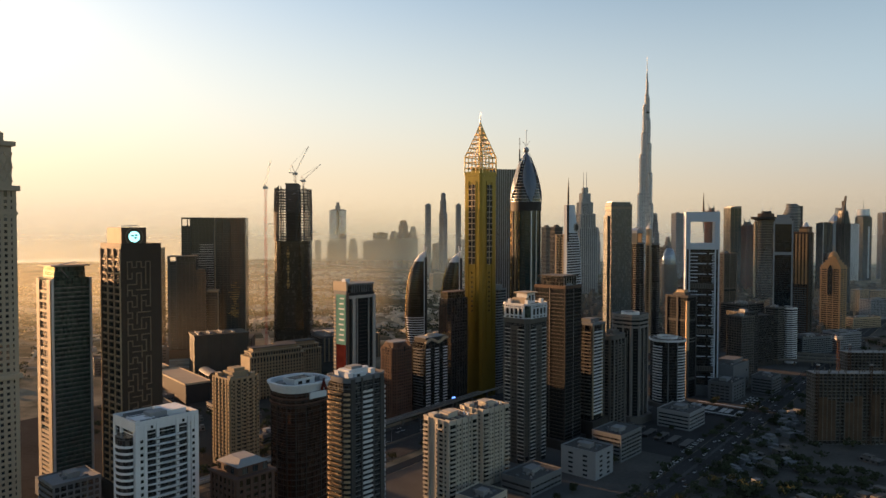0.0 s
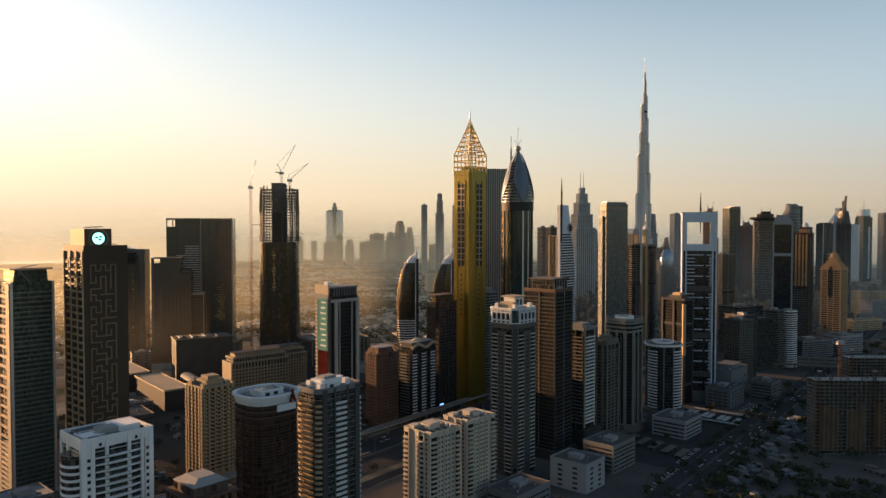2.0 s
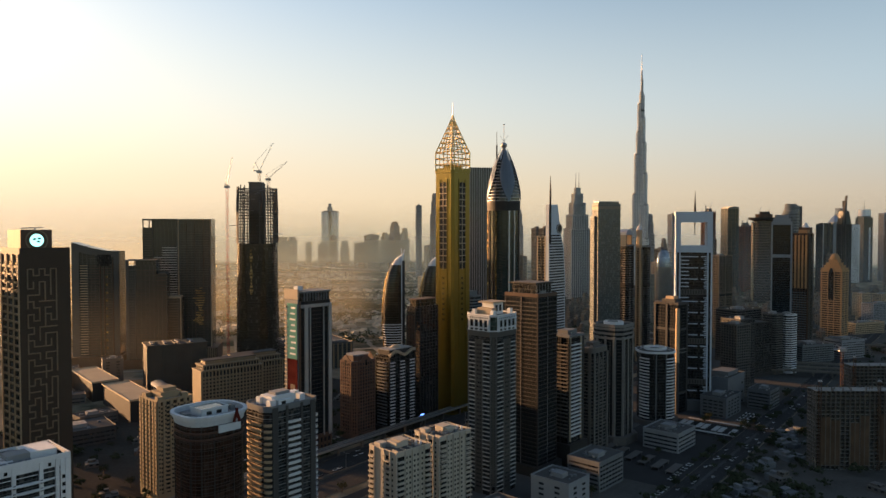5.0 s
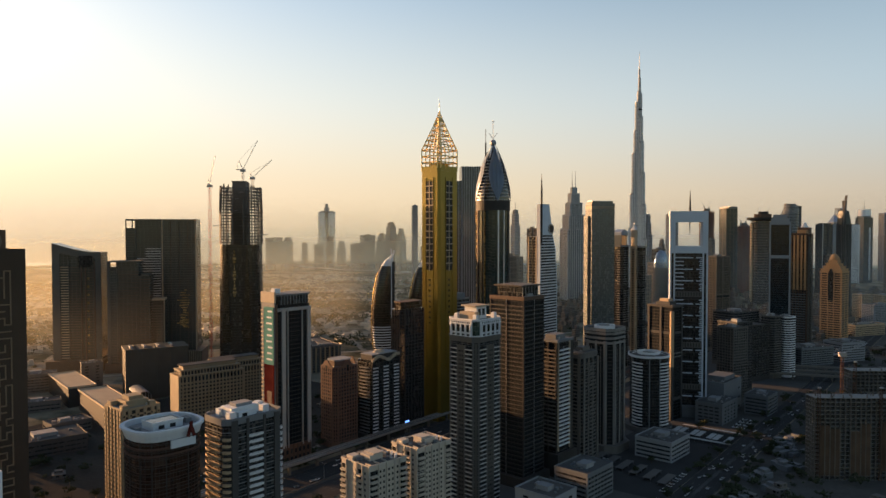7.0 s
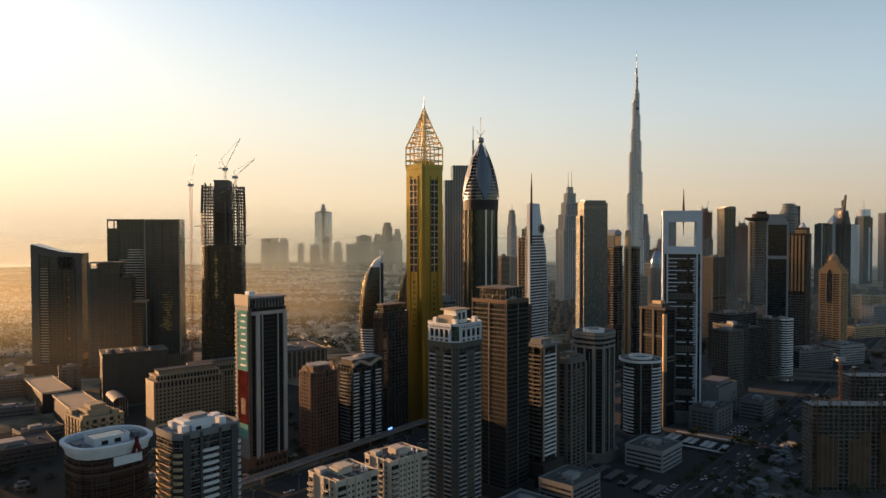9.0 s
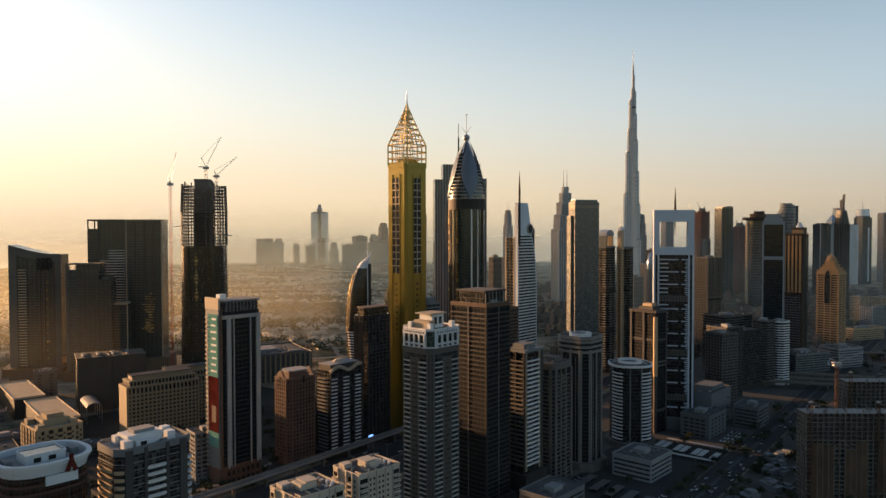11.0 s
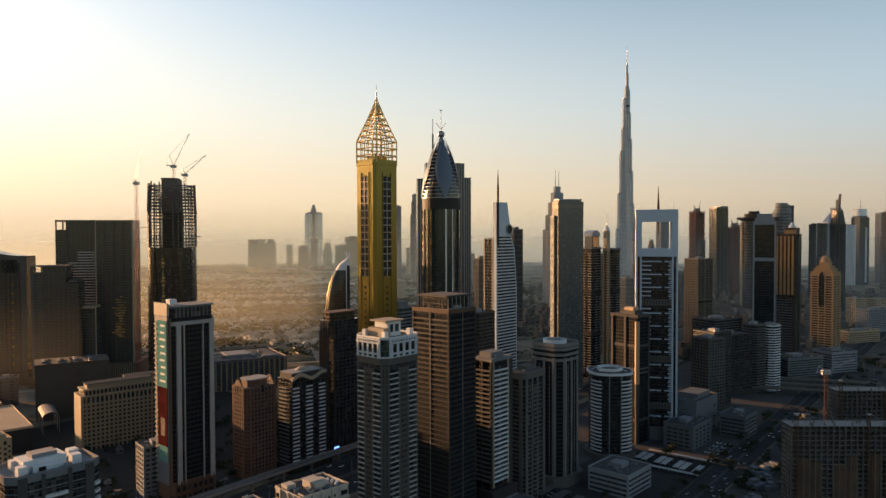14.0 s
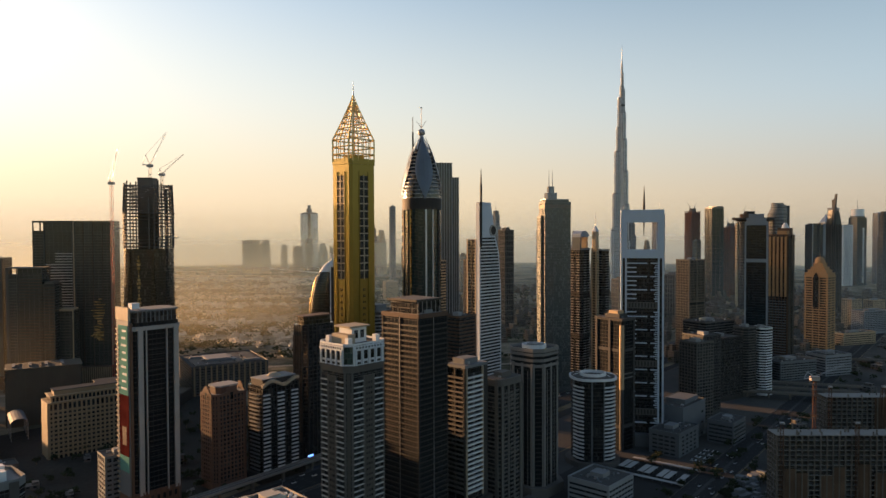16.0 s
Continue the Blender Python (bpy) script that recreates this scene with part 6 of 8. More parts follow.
def white_stack_tower():
    t = thing("dark_tower_white_balconies", "narrow dark tower with one stack of white balconies", "tower", 149, 706, 48)
    R, L, H = 25.0, 18.0, 116.0
    prism("core", t, GBLACK, rect(R, L), 0, H)
    for z in levels(26, H - 4, 3.4):
        box("end_balcony", t, TAUPE, -1.2, 1, z, 0.1, L - 1, z + 1.2)
    for y in (0, 8.4, L - 1):
        box("end_pier", t, DARK, -0.8, y, 0, 0.2, y + 1.0, H)
    box("dark_wall", t, DARK, R - 6, -0.5, 0, R, 0.3, H)
    for z in levels(26, H - 4, 3.4):
        box("balcony_slab", t, SLAB, 1.5, -1.6, z, R - 6.5, 0.2, z + 1.1)
        box("wall_strip", t, GREYW, 9, -0.4, z + 1.1, 10.2, 0, z + 3.4)
    for x in (0.6, R - 6.5):
        box("pier", t, CREAM, x, -1.2, 22, x + 0.9, 0.2, H)
    prism("cap", t, GREYW, offset(rect(R, L), 0.5), H, H + 2)
    box("plant_room", t, GREYW, 4, 4, H + 2, R - 6, L - 3, H + 6)
    prism("podium", t, DARK, offset(rect(R, L), 3), 0, 20)
    roof_gear(t, 1, 1, R - 2, L - 2, H + 2, 8, 4)


def brown_round_tower():
    t = thing("brown_apartment_tower", "brown apartment tower with rounded corners and stacked balconies", "tower", 176, 732, 48)
    R, L, H = 30.0, 18.0, 97.0
    poly = oval(R / 2, L / 2, R / 2, L / 2, 20, 0.157, 0.45)
    prism("core", t, GDARK, offset(poly, -0.4), 0, H)
    for z in levels(4, H - 3, 3.3):
        prism("floor_band", t, TAUPE, poly, z, z + 1.1)
    poly2 = rect(R, L)
    for x0, x1 in ((1.5, 4.5), (9.5, 11.5), (17, 19), (25, 28.5)):
        box("pier", t, TAUPE, x0, -0.35, 0, x1, 0.4, H)
    for y0, y1 in ((2, 5), (12, 15)):
        box("end_pier", t, TAUPE, -0.35, y0, 0, 0.4, y1, H)
    balconies(t, TAUPE, poly2, 0, 0.4, 0.56, 4, H - 5, 3.3, 0.9)
    prism("attic", t, TAUPE, offset(poly, 0.3), H, H + 5)
    prism("roof", t, ROOF, offset(poly, -1.2), H + 5, H + 5.3)
    box("penthouse", t, TAUPE, 9, 5, H + 5, 21, 13, H + 9)
    roof_gear(t, 4, 4, R - 5, L - 4, H + 5.3, 9, 5)


def octagon_tower():
    t = thing("octagonal_top_tower", "dark glass tower with grey stone piers and an octagonal banded top", "tower", 210, 767, 48)
    R, L, H = 32.0, 32.0, 117.0
    poly = cut(R, L, 6)
    prism("core", t, GPLAIN, poly, 0, H)
    for e in range(0, 8, 2):
        piers(t, OCTG, poly, [e], 9.5, 1.9, 0, H - 10, 0.9)
    for e in range(1, 8, 2):
        piers(t, OCTG, poly, [e], 8, 1.2, 0, H - 10, 0.6)
    bands(t, DARK, poly, 4, H - 12, 3.5, 0.5, 0.1, name="floor_line")
    for e in range(0, 8, 2):
        piers(t, OCTG, poly, [e], 4.75, 0.45, 0, H - 16, 0.35, name="slim_fin", ends=False)
    for z in (H - 13, H - 8.5, H - 4):
        prism("top_band", t, OCTG, offset(poly, 1.0), z, z + 2.2)
    ring("parapet", t, OCTG, offset(poly, 1.2), 0.8, H - 1, H + 2)
    prism("roof", t, ROOF, poly, H, H + 0.3)
    ring("roof_ring", t, WHITE, oval(R / 2, L / 2, 10, 10, 20), 1.0, H + 0.3, H + 3.5)
    roof_gear(t, 6, 6, R - 6, L - 6, H + 0.3, 2, 8)
    prism("podium", t, TAUPE, offset(poly, 5), 0, 8)


def white_ring_tower():
    t = thing("round_white_banded_tower", "rounded dark glass tower ringed by white balcony bands", "tower", 272, 858, 3)
    poly = oval(0, 0, 19, 19, 16, math.pi / 16, 0.75)
    H = 78.0
    prism("core", t, GBLACK, poly, 0, H)
    for z in levels(7, H - 3, 3.4):
        o = offset(poly, 1.2)
        for name, a0, a1 in (("balcony_ring_left", 8, 10), ("balcony_ring_front", 12, 14)):
            sect = [o[i] for i in range(a0, a1 + 1)] + [poly[i] for i in range(a1, a0 - 1, -1)]
            prism("balcony_band", t, SLAB, sect, z, z + 1.2)
        sect = [o[i] for i in range(14, 16)] + [o[0]] + [poly[0]] + [poly[i] for i in range(15, 13, -1)]
        ring("floor_ring", t, DARK, offset(poly, 0.15), 0.5, z, z + 0.4)
    for i in (8, 11, 12, 14, 4, 1):
        x, y = poly[i]
        box("pier", t, GREYW, x - 0.6, y - 0.6, 0, x + 0.6, y + 0.6, H, rz=math.degrees(math.atan2(y, x)))
    prism("cornice", t, WHITE, offset(poly, 2.0), H, H + 2.2)
    prism("roof", t, ROOF, offset(poly, 0.6), H + 2.2, H + 2.4)
    ring("roof_ring", t, WHITE, oval(0, 0, 12, 12, 16), 0.8, H + 2.4, H + 5)
    bm = bmesh.new()
    for i in range(8):
        a = 2 * math.pi * i / 8
        rod(bm, (12 * math.cos(a), 12 * math.sin(a), H + 4.8), (18 * math.cos(a), 18 * math.sin(a), H + 3), 0.3)
    part("roof_spokes", bm, WHITE, t)
    prism("podium", t, TAUPE, oval(0, 0, 25, 25, 16), 0, 5)


def gold_edge_tower():
    t = thing("corner_column_tower", "blue-black glass tower with a rounded corner column painted as sunlit", "tower", 306, 886, 40)
    R, L, H = 20.0, 31.0, 126.0
    prism("core", t, GPLAIN, rect(R, L), 0, H)
    for z in (22, 96):
        prism("stone_band", t, SLATE, offset(rect(R, L), 0.4), z, z + 3)
    # one column in two colours: sunlit sand painted above, shaded slate below
    prism("corner_column", t, SAND, oval(0.5, 0.5, 2.3, 2.3, 14), 60, H - 4, label="rounded stone corner column, upper part painted as sunlit")
    prism("corner_column_lower", t, SLATE, oval(0.5, 0.5, 2.0, 2.0, 14), 0, 60)
    for y in (13, L - 2.4):
        box("stone_pier", t, SLATE, -1.0, y, 0, 0.2, y + 2.4, H)
    box("stone_pier", t, SLATE, R - 2.4, -1, 0, R, 0.2, H)
    bands(t, DARK, rect(R, L), 4, H, 3.6, 0.35, 0.08, name="floor_line")
    prism("cornice", t, SLATE, offset(rect(R, L), 1), H, H + 2.5)
    for k in range(9):
        box("cornice_louvre", t, DARK, -1.15, 2 + k * 3.1, H + 0.5, -0.95, 3.6 + k * 3.1, H + 2.0)
    for z in (70, 74):
        prism("pale_band", t, GREYGL, offset(rect(R, L), 0.6), z, z + 1.0)
    box("roof_house", t, SLATE, 4, 6, H + 2.5, R - 3, L - 8, H + 6)
    box("roof_house_step", t, SAND, 6, 9, H + 6, R - 5, L - 11, H + 9)
    roof_gear(t, 2, 2, R - 2, L - 2, H + 2.5, 3, 5)


def twin_apartments(x, y, ang, R, L, H, seed):
    t = thing("cream_apartment_block", "cream apartment block with balcony stacks and small paired windows", "building", x, y, ang, group="pair of apartment blocks")
    poly = rect(R, L)
    prism("wall", t, APT, poly, 0, H)
    fh = 3.4
    cols = (8.4, 11.4, 15.6, 18.6, 22.6)
    for z in levels(4, H - 2, fh):
        for x0 in cols:
            if x0 + 1.5 < R - 6:
                box("window", t, GPANE, x0, -0.06, z + 0.8, x0 + 1.4, 0.3, z + 2.3)
                box("window_sill", t, APT, x0 - 0.15, -0.3, z + 0.55, x0 + 1.55, 0.0, z + 0.78)
        for y0 in (3.4, 12.6):
            box("end_window", t, GPANE, -0.06, y0, z + 0.8, 0.3, y0 + 1.4, z + 2.3)
        box("balcony_opening", t, GBLACK, 0.9, -0.1, z + 0.3, 6.9, 0.2, z + 3.1)
        box("balcony_opening", t, GBLACK, R - 5.6, -0.1, z + 0.3, R - 0.5, 0.2, z + 3.1)
        box("balcony_opening", t, GBLACK, -0.1, L - 5.6, z + 0.3, 0.2, L - 0.6, z + 3.1)
        box("balcony_opening", t, GBLACK, -0.1, 6.4, z + 0.3, 0.2, 10.6, z + 3.1)
    for e, s0, s1 in ((0, 0.03, 0.22), (0, 0.83, 1.0), (3, 0.02, 0.2), (3, 0.62, 0.77), (1, 0.3, 0.6), (2, 0.4, 0.6)):
        balconies(t, APT, poly, e, s0, s1, 3.4, H - 3, fh, 1.7, 1.0)
    for xx in (7.3, 13.6, 20.8, R - 6.4):
        if xx < R - 5:
            box("wall_fin", t, APT, xx, -0.9, 0, xx + 0.5, 0.1, H + 1)
    for yy in (5.4, 11.2, L - 6.4):
        box("end_fin", t, APT, -1.2, yy, 0, 0.1, yy + 0.6, H + 1)
    ring("parapet", t, APT, offset(poly, 0.25), 0.4, H, H + 1.4)
    prism("roof", t, ROOF, offset(poly, -0.2), H, H + 0.15)
    box("lift_house", t, APT, R * 0.38, L * 0.35, H, R * 0.62, L * 0.66, H + 4.2)
    prism("lift_roof", t, APT, rect(R * 0.24 + 1, L * 0.31 + 1, R * 0.38 - 0.5, L * 0.35 - 0.5), H + 4.2, H + 4.7)
    box("stair_head", t, APT, 2, L - 9, H, 8, L - 3, H + 3)
    for k in range(5):
        prism("water_tank", t, CROWNW, oval(R - 5 + (k % 2) * 2.4, 5 + k * 2.2, 0.9, 0.9, 10), H + 0.15, H + 1.9)
    for k in range(4):
        box("roof_wall", t, APT, 3 + k * 6.5, 2.0, H + 0.15, 3.3 + k * 6.5, 7.5, H + 1.2)
    roof_gear(t, 1.5, 1.5, R - 2, L - 2, H + 0.15, seed, 14, APT)


GREYCREAM = surface("grey_cream_stone", (0.082, 0.080, 0.076))
DARKCREAM = surface("umber_stone", (0.06, 0.055, 0.05))
BRONZEB = surface("bronze_band", (0.034, 0.032, 0.03), rough=0.5, metal=0.2)
APT = surface("apartment_render", (0.33, 0.30, 0.255))

arch_roof_block()
bronze_block()
ornate_cream_tower()
brown_banded_tower()
white_stack_tower()
brown_round_tower()
octagon_tower()
white_ring_tower()
gold_edge_tower()
twin_apartments(5, 533, 45, 31, 28, 66, 21)
twin_apartments(33, 578, 45, 33, 26, 63, 22)

t = tower("brown_gridded_block", "red-brown apartment block with a grid of square windows", -54, 785, 48, 32, 25, 78, RUST, GDARK, poly=cut(32, 25, 4), fh=3.4, band=1.2,
          ribs=tuple((e, 3.6, 1.3, 0.5) for e in range(8)), roof=ROOFW, gear=6)
for k, (cx, cy, rz) in enumerate(((16, 0.2, 0), (0.2, 12.5, -90), (31.8, 12.5, 90), (16, 24.8, 180))):
    for i, (w, z0, z1) in enumerate(((13, 78, 80.5), (9, 80.5, 83), (5, 83, 85))):
        box("gable_step", t, RUST, cx - w / 2, cy - 0.6, z0, cx + w / 2, cy + 0.6, z1, rz=rz)
    box("gable_window", t, GPANE, cx - 1.5, cy - 0.7, 74, cx + 1.5, cy + 0.7, 80, rz=rz)
prism("roof_drum", t, RUST, cut(20, 15, 3), 78.3, 84).location = (6, 5, 78.3)
prism("roof_cap", t, ROOFW, cut(22, 17, 3), 84, 85.2).location = (5, 4, 84)
tower("grey_banded_tower", "grey tower with pale floor bands behind the cream tower", 68, 905, 48, 24, 24, 134, GREYW, GDARK, poly=cut(24, 24, 4), fh=3.5, band=1.6, out=0.5, gear=4)
box("crown_drum", bpy.data.objects["grey_banded_tower"], GREYW, 5, 5, 134, 19, 19, 140)

# dark staggered tower behind the pointed one
t = thing("dark_staggered_tower", "tall dark stone tower of staggered shafts behind the pointed tower", "tower", 72, 1392, 6)
for x0, x1, y0, h in ((0, 14, 4, 300), (14, 80, 0, 326), (80, 92, 5, 302)):
    prism("shaft", t, GHAZY, rect(x1 - x0, 34, x0, y0), 0, h)
    n = round((x1 - x0) / 4.5)
    for i in range(n + 1):
        x = x0 + (x1 - x0 - 1.4) * i / n
        box("pier", t, HAZEB, x, y0 - 0.9, 0, x + 1.4, y0, h + (2 if i % 2 else 0))
    for z in levels(10, h, 12):
        box("spandrel", t, SLATE, x0, y0 - 0.3, z, x1, y0, z + 1.5)
    prism("roof_edge", t, SLATE, rect(x1 - x0, 34, x0, y0), h, h + 1.5)

# blade-shaped tower with a round emblem and a needle
t = thing("wedge_tower", "pale banded blade-shaped tower with a round emblem and a tall needle", "tower", 176, 1011, 48)
edge = ((40, 0), (40, 142), (36, 188), (29, 207), (21, 246))


def blade(z):
    """Width of the blade at a height."""
    for (xa, za), (xb, zb) in zip(edge, edge[1:]):
        if z <= zb:
            return round(xa + (xb - xa) * (z - za) / (zb - za), 2)
    return 21.0


n = len(edge)
v = [(x, y, z) for y in (0, 5) for x, z in ((0, 0),) + edge + ((0, 246),)]
k = n + 2
f = [tuple(range(k)), tuple(range(2 * k - 1, k - 1, -1))] + [(i, k + i, k + (i + 1) % k, (i + 1) % k) for i in range(k)]
put("blade", mesh_of(("blade",), v, f, FRAMEW), t, label="pale pointed blade wall")
for z in levels(6, 206, 3.7):
    w = blade(z + 3)
    box("blade_window", t, GPANE, 1.8, -0.12, z + 1.5, w - 1.6, 0.3, z + 3.5)
    box("sill_band", t, SLAB, 1.4, -0.5, z, w - 1.2, 0.0, z + 0.9)
prism("rear_body", t, GBLACK, rect(33, 14, 1, 5), 0, 203)
box("dark_side", t, GBLACK, 34, 5, 0, 39, 12, 192, "dark glass flank")
bands(t, CREAM, rect(33, 14, 1, 5), 5, 202, 3.7, 1.7, 0.35, name="wing_band")
box("wing_slot", t, GBLACK, 0.2, 10.2, 0, 0.9, 13.2, 203.6, "dark slot up the end wall")
for y in (5.0, 17.2):
    box("wing_edge", t, CREAM, -0.2, y, 0, 0.7, y + 1.8, 204)
prism("wing_roof", t, ROOFW, rect(33.4, 14.4, 0.8, 4.8), 203.6, 204.2)
disc = prism("emblem", t, DARK, oval(0, 0, 6.5, 6.5, 24), 0, 0.7, label="round dark metal emblem")
disc.matrix_basis = pose(24.5, -0.1, 214, 90, 0, 0)
ringy = ring("emblem_ring", t, STEEL, oval(0, 0, 6.5, 6.5, 24), 1.4, 0, 1.2)
ringy.matrix_basis = pose(24.5, -0.1, 214, 90, 0, 0)
bm = bmesh.new()
rod(bm, (1.5, -1.2, 195), (1.5, -1.2, 262), 1.3, 8)
bmesh.ops.create_cone(bm, segments=8, radius1=1.3, radius2=0.2, depth=22, cap_ends=True, matrix=Matrix.Translation((1.5, -1.2, 273)))
part("needle", bm, DARK, t)
tower("tan_slim_block", "slim sunlit sand-coloured block between the towers", 128, 1180, 48, 16, 16, 172, SAND, GDARK, fh=4, band=2, gear=0)
tower("brown_mid_block", "brown mid-rise block with a dark roof", 150, 905, 48, 26, 22, 128, BROWN, GDARK, fh=3.6, band=1.4, gear=4)
t = tower("grey_glass_tower", "tall plain grey-green glass tower with a pale roof edge", 268.5, 1136, 12, 36, 22, 250, GREYGL, GMIST, fh=3.9, band=0.3, out=0.06, gear=3)
prism("pale_head", t, TANB, offset(rect(36, 22), 0.2), 243, 247.5, label="pale top storey")
prism("head_glass", t, GMIST, rect(32, 18, 2, 2), 250, 254)
ring("head_rail", t, STEEL, rect(33, 19, 1.5, 1.5), 0.3, 254, 255)
for x in (12, 24):
    box("seam", t, GREYGL, x, -0.18, 8, x + 0.35, 0.05, 243)
for y in (7.2, 14.4):
    box("end_seam", t, GREYGL, -0.18, y, 8, 0.05, y + 0.35, 243)
tower("grey_glass_wing", "lower wing of the plain grey-green glass tower", 263.5, 1141, 12, 9, 14, 231, GREYGL, GMIST, fh=3.9, band=0.3, out=0.06, gear=0)


def banded_twin(x, y, label, H, R, L):
    """Dark apartment shaft with pale balcony bands wrapped round its corners."""
    t = thing("banded_twin_shaft", label, "tower", x, y, 48, group="pair of banded shafts")
    poly = cut(R, L, 4)
    prism("core", t, GBLACK, poly, 0, H)
    for z in levels(6, H - 3, 3.7):
        if 118 < z < 126 or 60 < z < 67:
            prism("plant_band", t, DARK, offset(poly, 0.4), z, z + 2.6)
            continue
        prism("floor_band", t, TAUPE, offset(poly, 0.15), z, z + 0.5)
        for e, s0, s1 in ((0, 0.0, 0.36), (0, 0.64, 1.0), (6, 0.0, 0.3), (6, 0.66, 1.0)):
            (ax, ay), (bx, by) = poly[e], poly[(e + 1) % 8]
            w = math.hypot(bx - ax, by - ay) * (s1 - s0)
            c = (s0 + s1) / 2
            px, py = ax + (bx - ax) * c, ay + (by - ay) * c
            box("balcony_band", t, SLABD, px - w / 2, py - 1.1, z, px + w / 2, py + 1.1, z + 1.05, rz=math.degrees(math.atan2(by - ay, bx - ax)))
    prism("cornice", t, GREYW, offset(poly, 1.0), H, H + 2)
    prism("roof", t, ROOF, offset(poly, 0.4), H + 2, H + 2.3)
    return t


t = banded_twin(330, 1200, "dark banded shaft crowned by a curved blue-grey portal", 186, 24, 22)
for x in (1.5, 19.5):
    box("portal_leg", t, GREYGL if x < 5 else SAND, x, 4, 188.3, x + 3, 16, 206)
v, f = [], []
for i in range(13):
    x = 1.0 + 22.0 * i / 12
    z = 206 + 7 * math.sin(math.pi * (0.12 + 0.76 * i / 12))
    v += [(x, 3, 204), (x, 17, 204), (x, 17, z), (x, 3, z)]
for i in range(12):
    b = 4 * i
    f += [(b + j, b + (j + 1) % 4, b + 4 + (j + 1) % 4, b + 4 + j) for j in range(4)]
f += [(3, 2, 1, 0), (48, 49, 50, 51)]
put("portal_head", mesh_of(("portal_head",), v, f, PALEBLUE), t, label="curved blue-grey portal head")
t = banded_twin(366, 1222, "dark banded shaft beside a stone stair column", 184, 18, 20)
t = thing("lantern_column", "slim sand stone stair column with a pointed pale lantern", "tower", 352, 1206, 48)
box("shaft", t, SAND, 0, 0, 0, 5.5, 9, 188)
for z in levels(8, 184, 3.7):
    box("slot_window", t, GPANE, 1.4, -0.12, z, 4.1, 0.1, z + 2.3)
    box("end_window", t, GPANE, -0.12, 2.5, z, 0.1, 6.5, z + 2.3)
lant = cut(7.5, 9, 2.2)
prism("lantern", t, PALESAND, lant, 188, 212)
prism("lantern_cap", t, WHITE, offset(lant, 0.6), 212, 220, [(3.75 + (px - 3.75) * 0.12, 4.5 + (py - 4.5) * 0.12) for px, py in lant])
prism("finial", t, STEEL, oval(3.75, 4.5, 0.6, 0.6, 8), 219, 238, oval(3.75, 4.5, 0.12, 0.12, 8))
# ---- low buildings and yards behind the tower row ----


def low_block(name, label, x, y, ang, R, L, H, m, fh=3.6, strip=1.6, seed=1, solid_end=True, cols=None):
    """Low flat-roofed block with strip windows, parapet and roof plant."""
    t = thing(name, label, "building", x, y, ang)
    poly = rect(R, L)
    prism("wall", t, m, poly, 0, H)
    for z in levels(1.2, H - 1.5, fh):
        if cols:
            for e0 in cols:
                box("window", t, GDARK, R * e0 - 2.2, -0.12, z + 0.7, R * e0 + 2.2, 0.3, z + 0.7 + strip)
                box("window", t, GDARK, -0.12, L * e0 - 2.2, z + 0.7, 0.3, L * e0 + 2.2, z + 0.7 + strip)
        else:
            box("window_strip", t, GDARK, 1.5, -0.1, z + 0.8, R - 1.5, 0.3, z + 0.8 + strip)
            box("window_strip", t, GDARK, -0.1, 1.5, z + 0.8, 0.3, L - 1.5, z + 0.8 + strip)
            k = int(R / 5)
            for i in range(1, k):
                box("mullion", t, m, R * i / k - 0.3, -0.22, z + 0.7, R * i / k + 0.3, 0.1, z + 0.9 + strip)
    ring("parapet", t, m, offset(poly, 0.2), 0.5, H, H + 1.3)
    prism("roof", t, ROOF, offset(poly, -0.3), H, H + 0.15)
    roof_gear(t, 3, 3, R - 4, L - 4, H + 0.15, seed, 12)
    return t


low_block("white_office", "low white office block with stacked window bays", 129, 594, 48, 30, 34, 23, HAZEB, strip=1.7, seed=3, cols=(0.3, 0.72))
low_block("grey_office", "low grey office block with strip windows", 162, 640, 48, 40, 30, 24, GREYW, seed=4)
low_block("blue_grey_office", "low blue-grey office block with white bands", 259, 740, 48, 40, 36, 18, HAZEB, seed=5)
low_block("flat_grey_block", "low flat-roofed block with cluttered roof plant", 70, 556, 48, 44, 30, 12, GREYW, seed=6)
low_block("low_annex", "low beige annex with a flat roof", 30, 505, 52, 30, 26, 16, APT, seed=7)
low_block("grey_school", "low grey-green block with square windows", 354, 864, 48, 46, 30, 22, GREYW, seed=8, cols=(0.2, 0.4, 0.6, 0.8))
hall = low_block("grey_hall", "pale grey stepped hall with blank walls", 372, 905, 48, 56, 34, 36, GREYW, fh=9, strip=2, seed=9, cols=(0.85,))
box("blue_panel", hall, HAZEB, -0.6, 20, 4, 0.0, 28, 41, "pale blue upright panel")
box("roof_step", hall, GREYW, 18, 6, 36, 50, 26, 41)
low_block("white_annex", "pale annex with strip windows", 420, 900, 48, 34, 26, 22, GREYW, seed=10)
low_block("white_blue_block", "low white and blue-grey block beside the flyover", 608, 1196, 20, 66, 40, 27, GREYW, seed=11)
low_block("white_blue_block", "low white block with a stair tower beside the flyover", 690, 1230, 20, 50, 36, 30, HAZEB, seed=12)
low_block("sunlit_low_block", "long low sand-coloured block with colonnade windows", 869, 1500, 20, 80, 26, 22, SAND, seed=13)
comp = low_block("flat_roof_complex", "large flat-roofed grey complex behind the road", -190, 1120, 30, 100, 95, 38, TAUPE, seed=14)
for k in range(14):
    box("arcade_pier", comp, OCHRE, 2 + k * 7.2, -1.2, 0, 4 + k * 7.2, 0, 38)
for k in range(5):
    box("roof_field", comp, SLATE, 6 + k * 18, 8, 38.15, 21 + k * 18, 86, 38.9, "dark roof panel field")
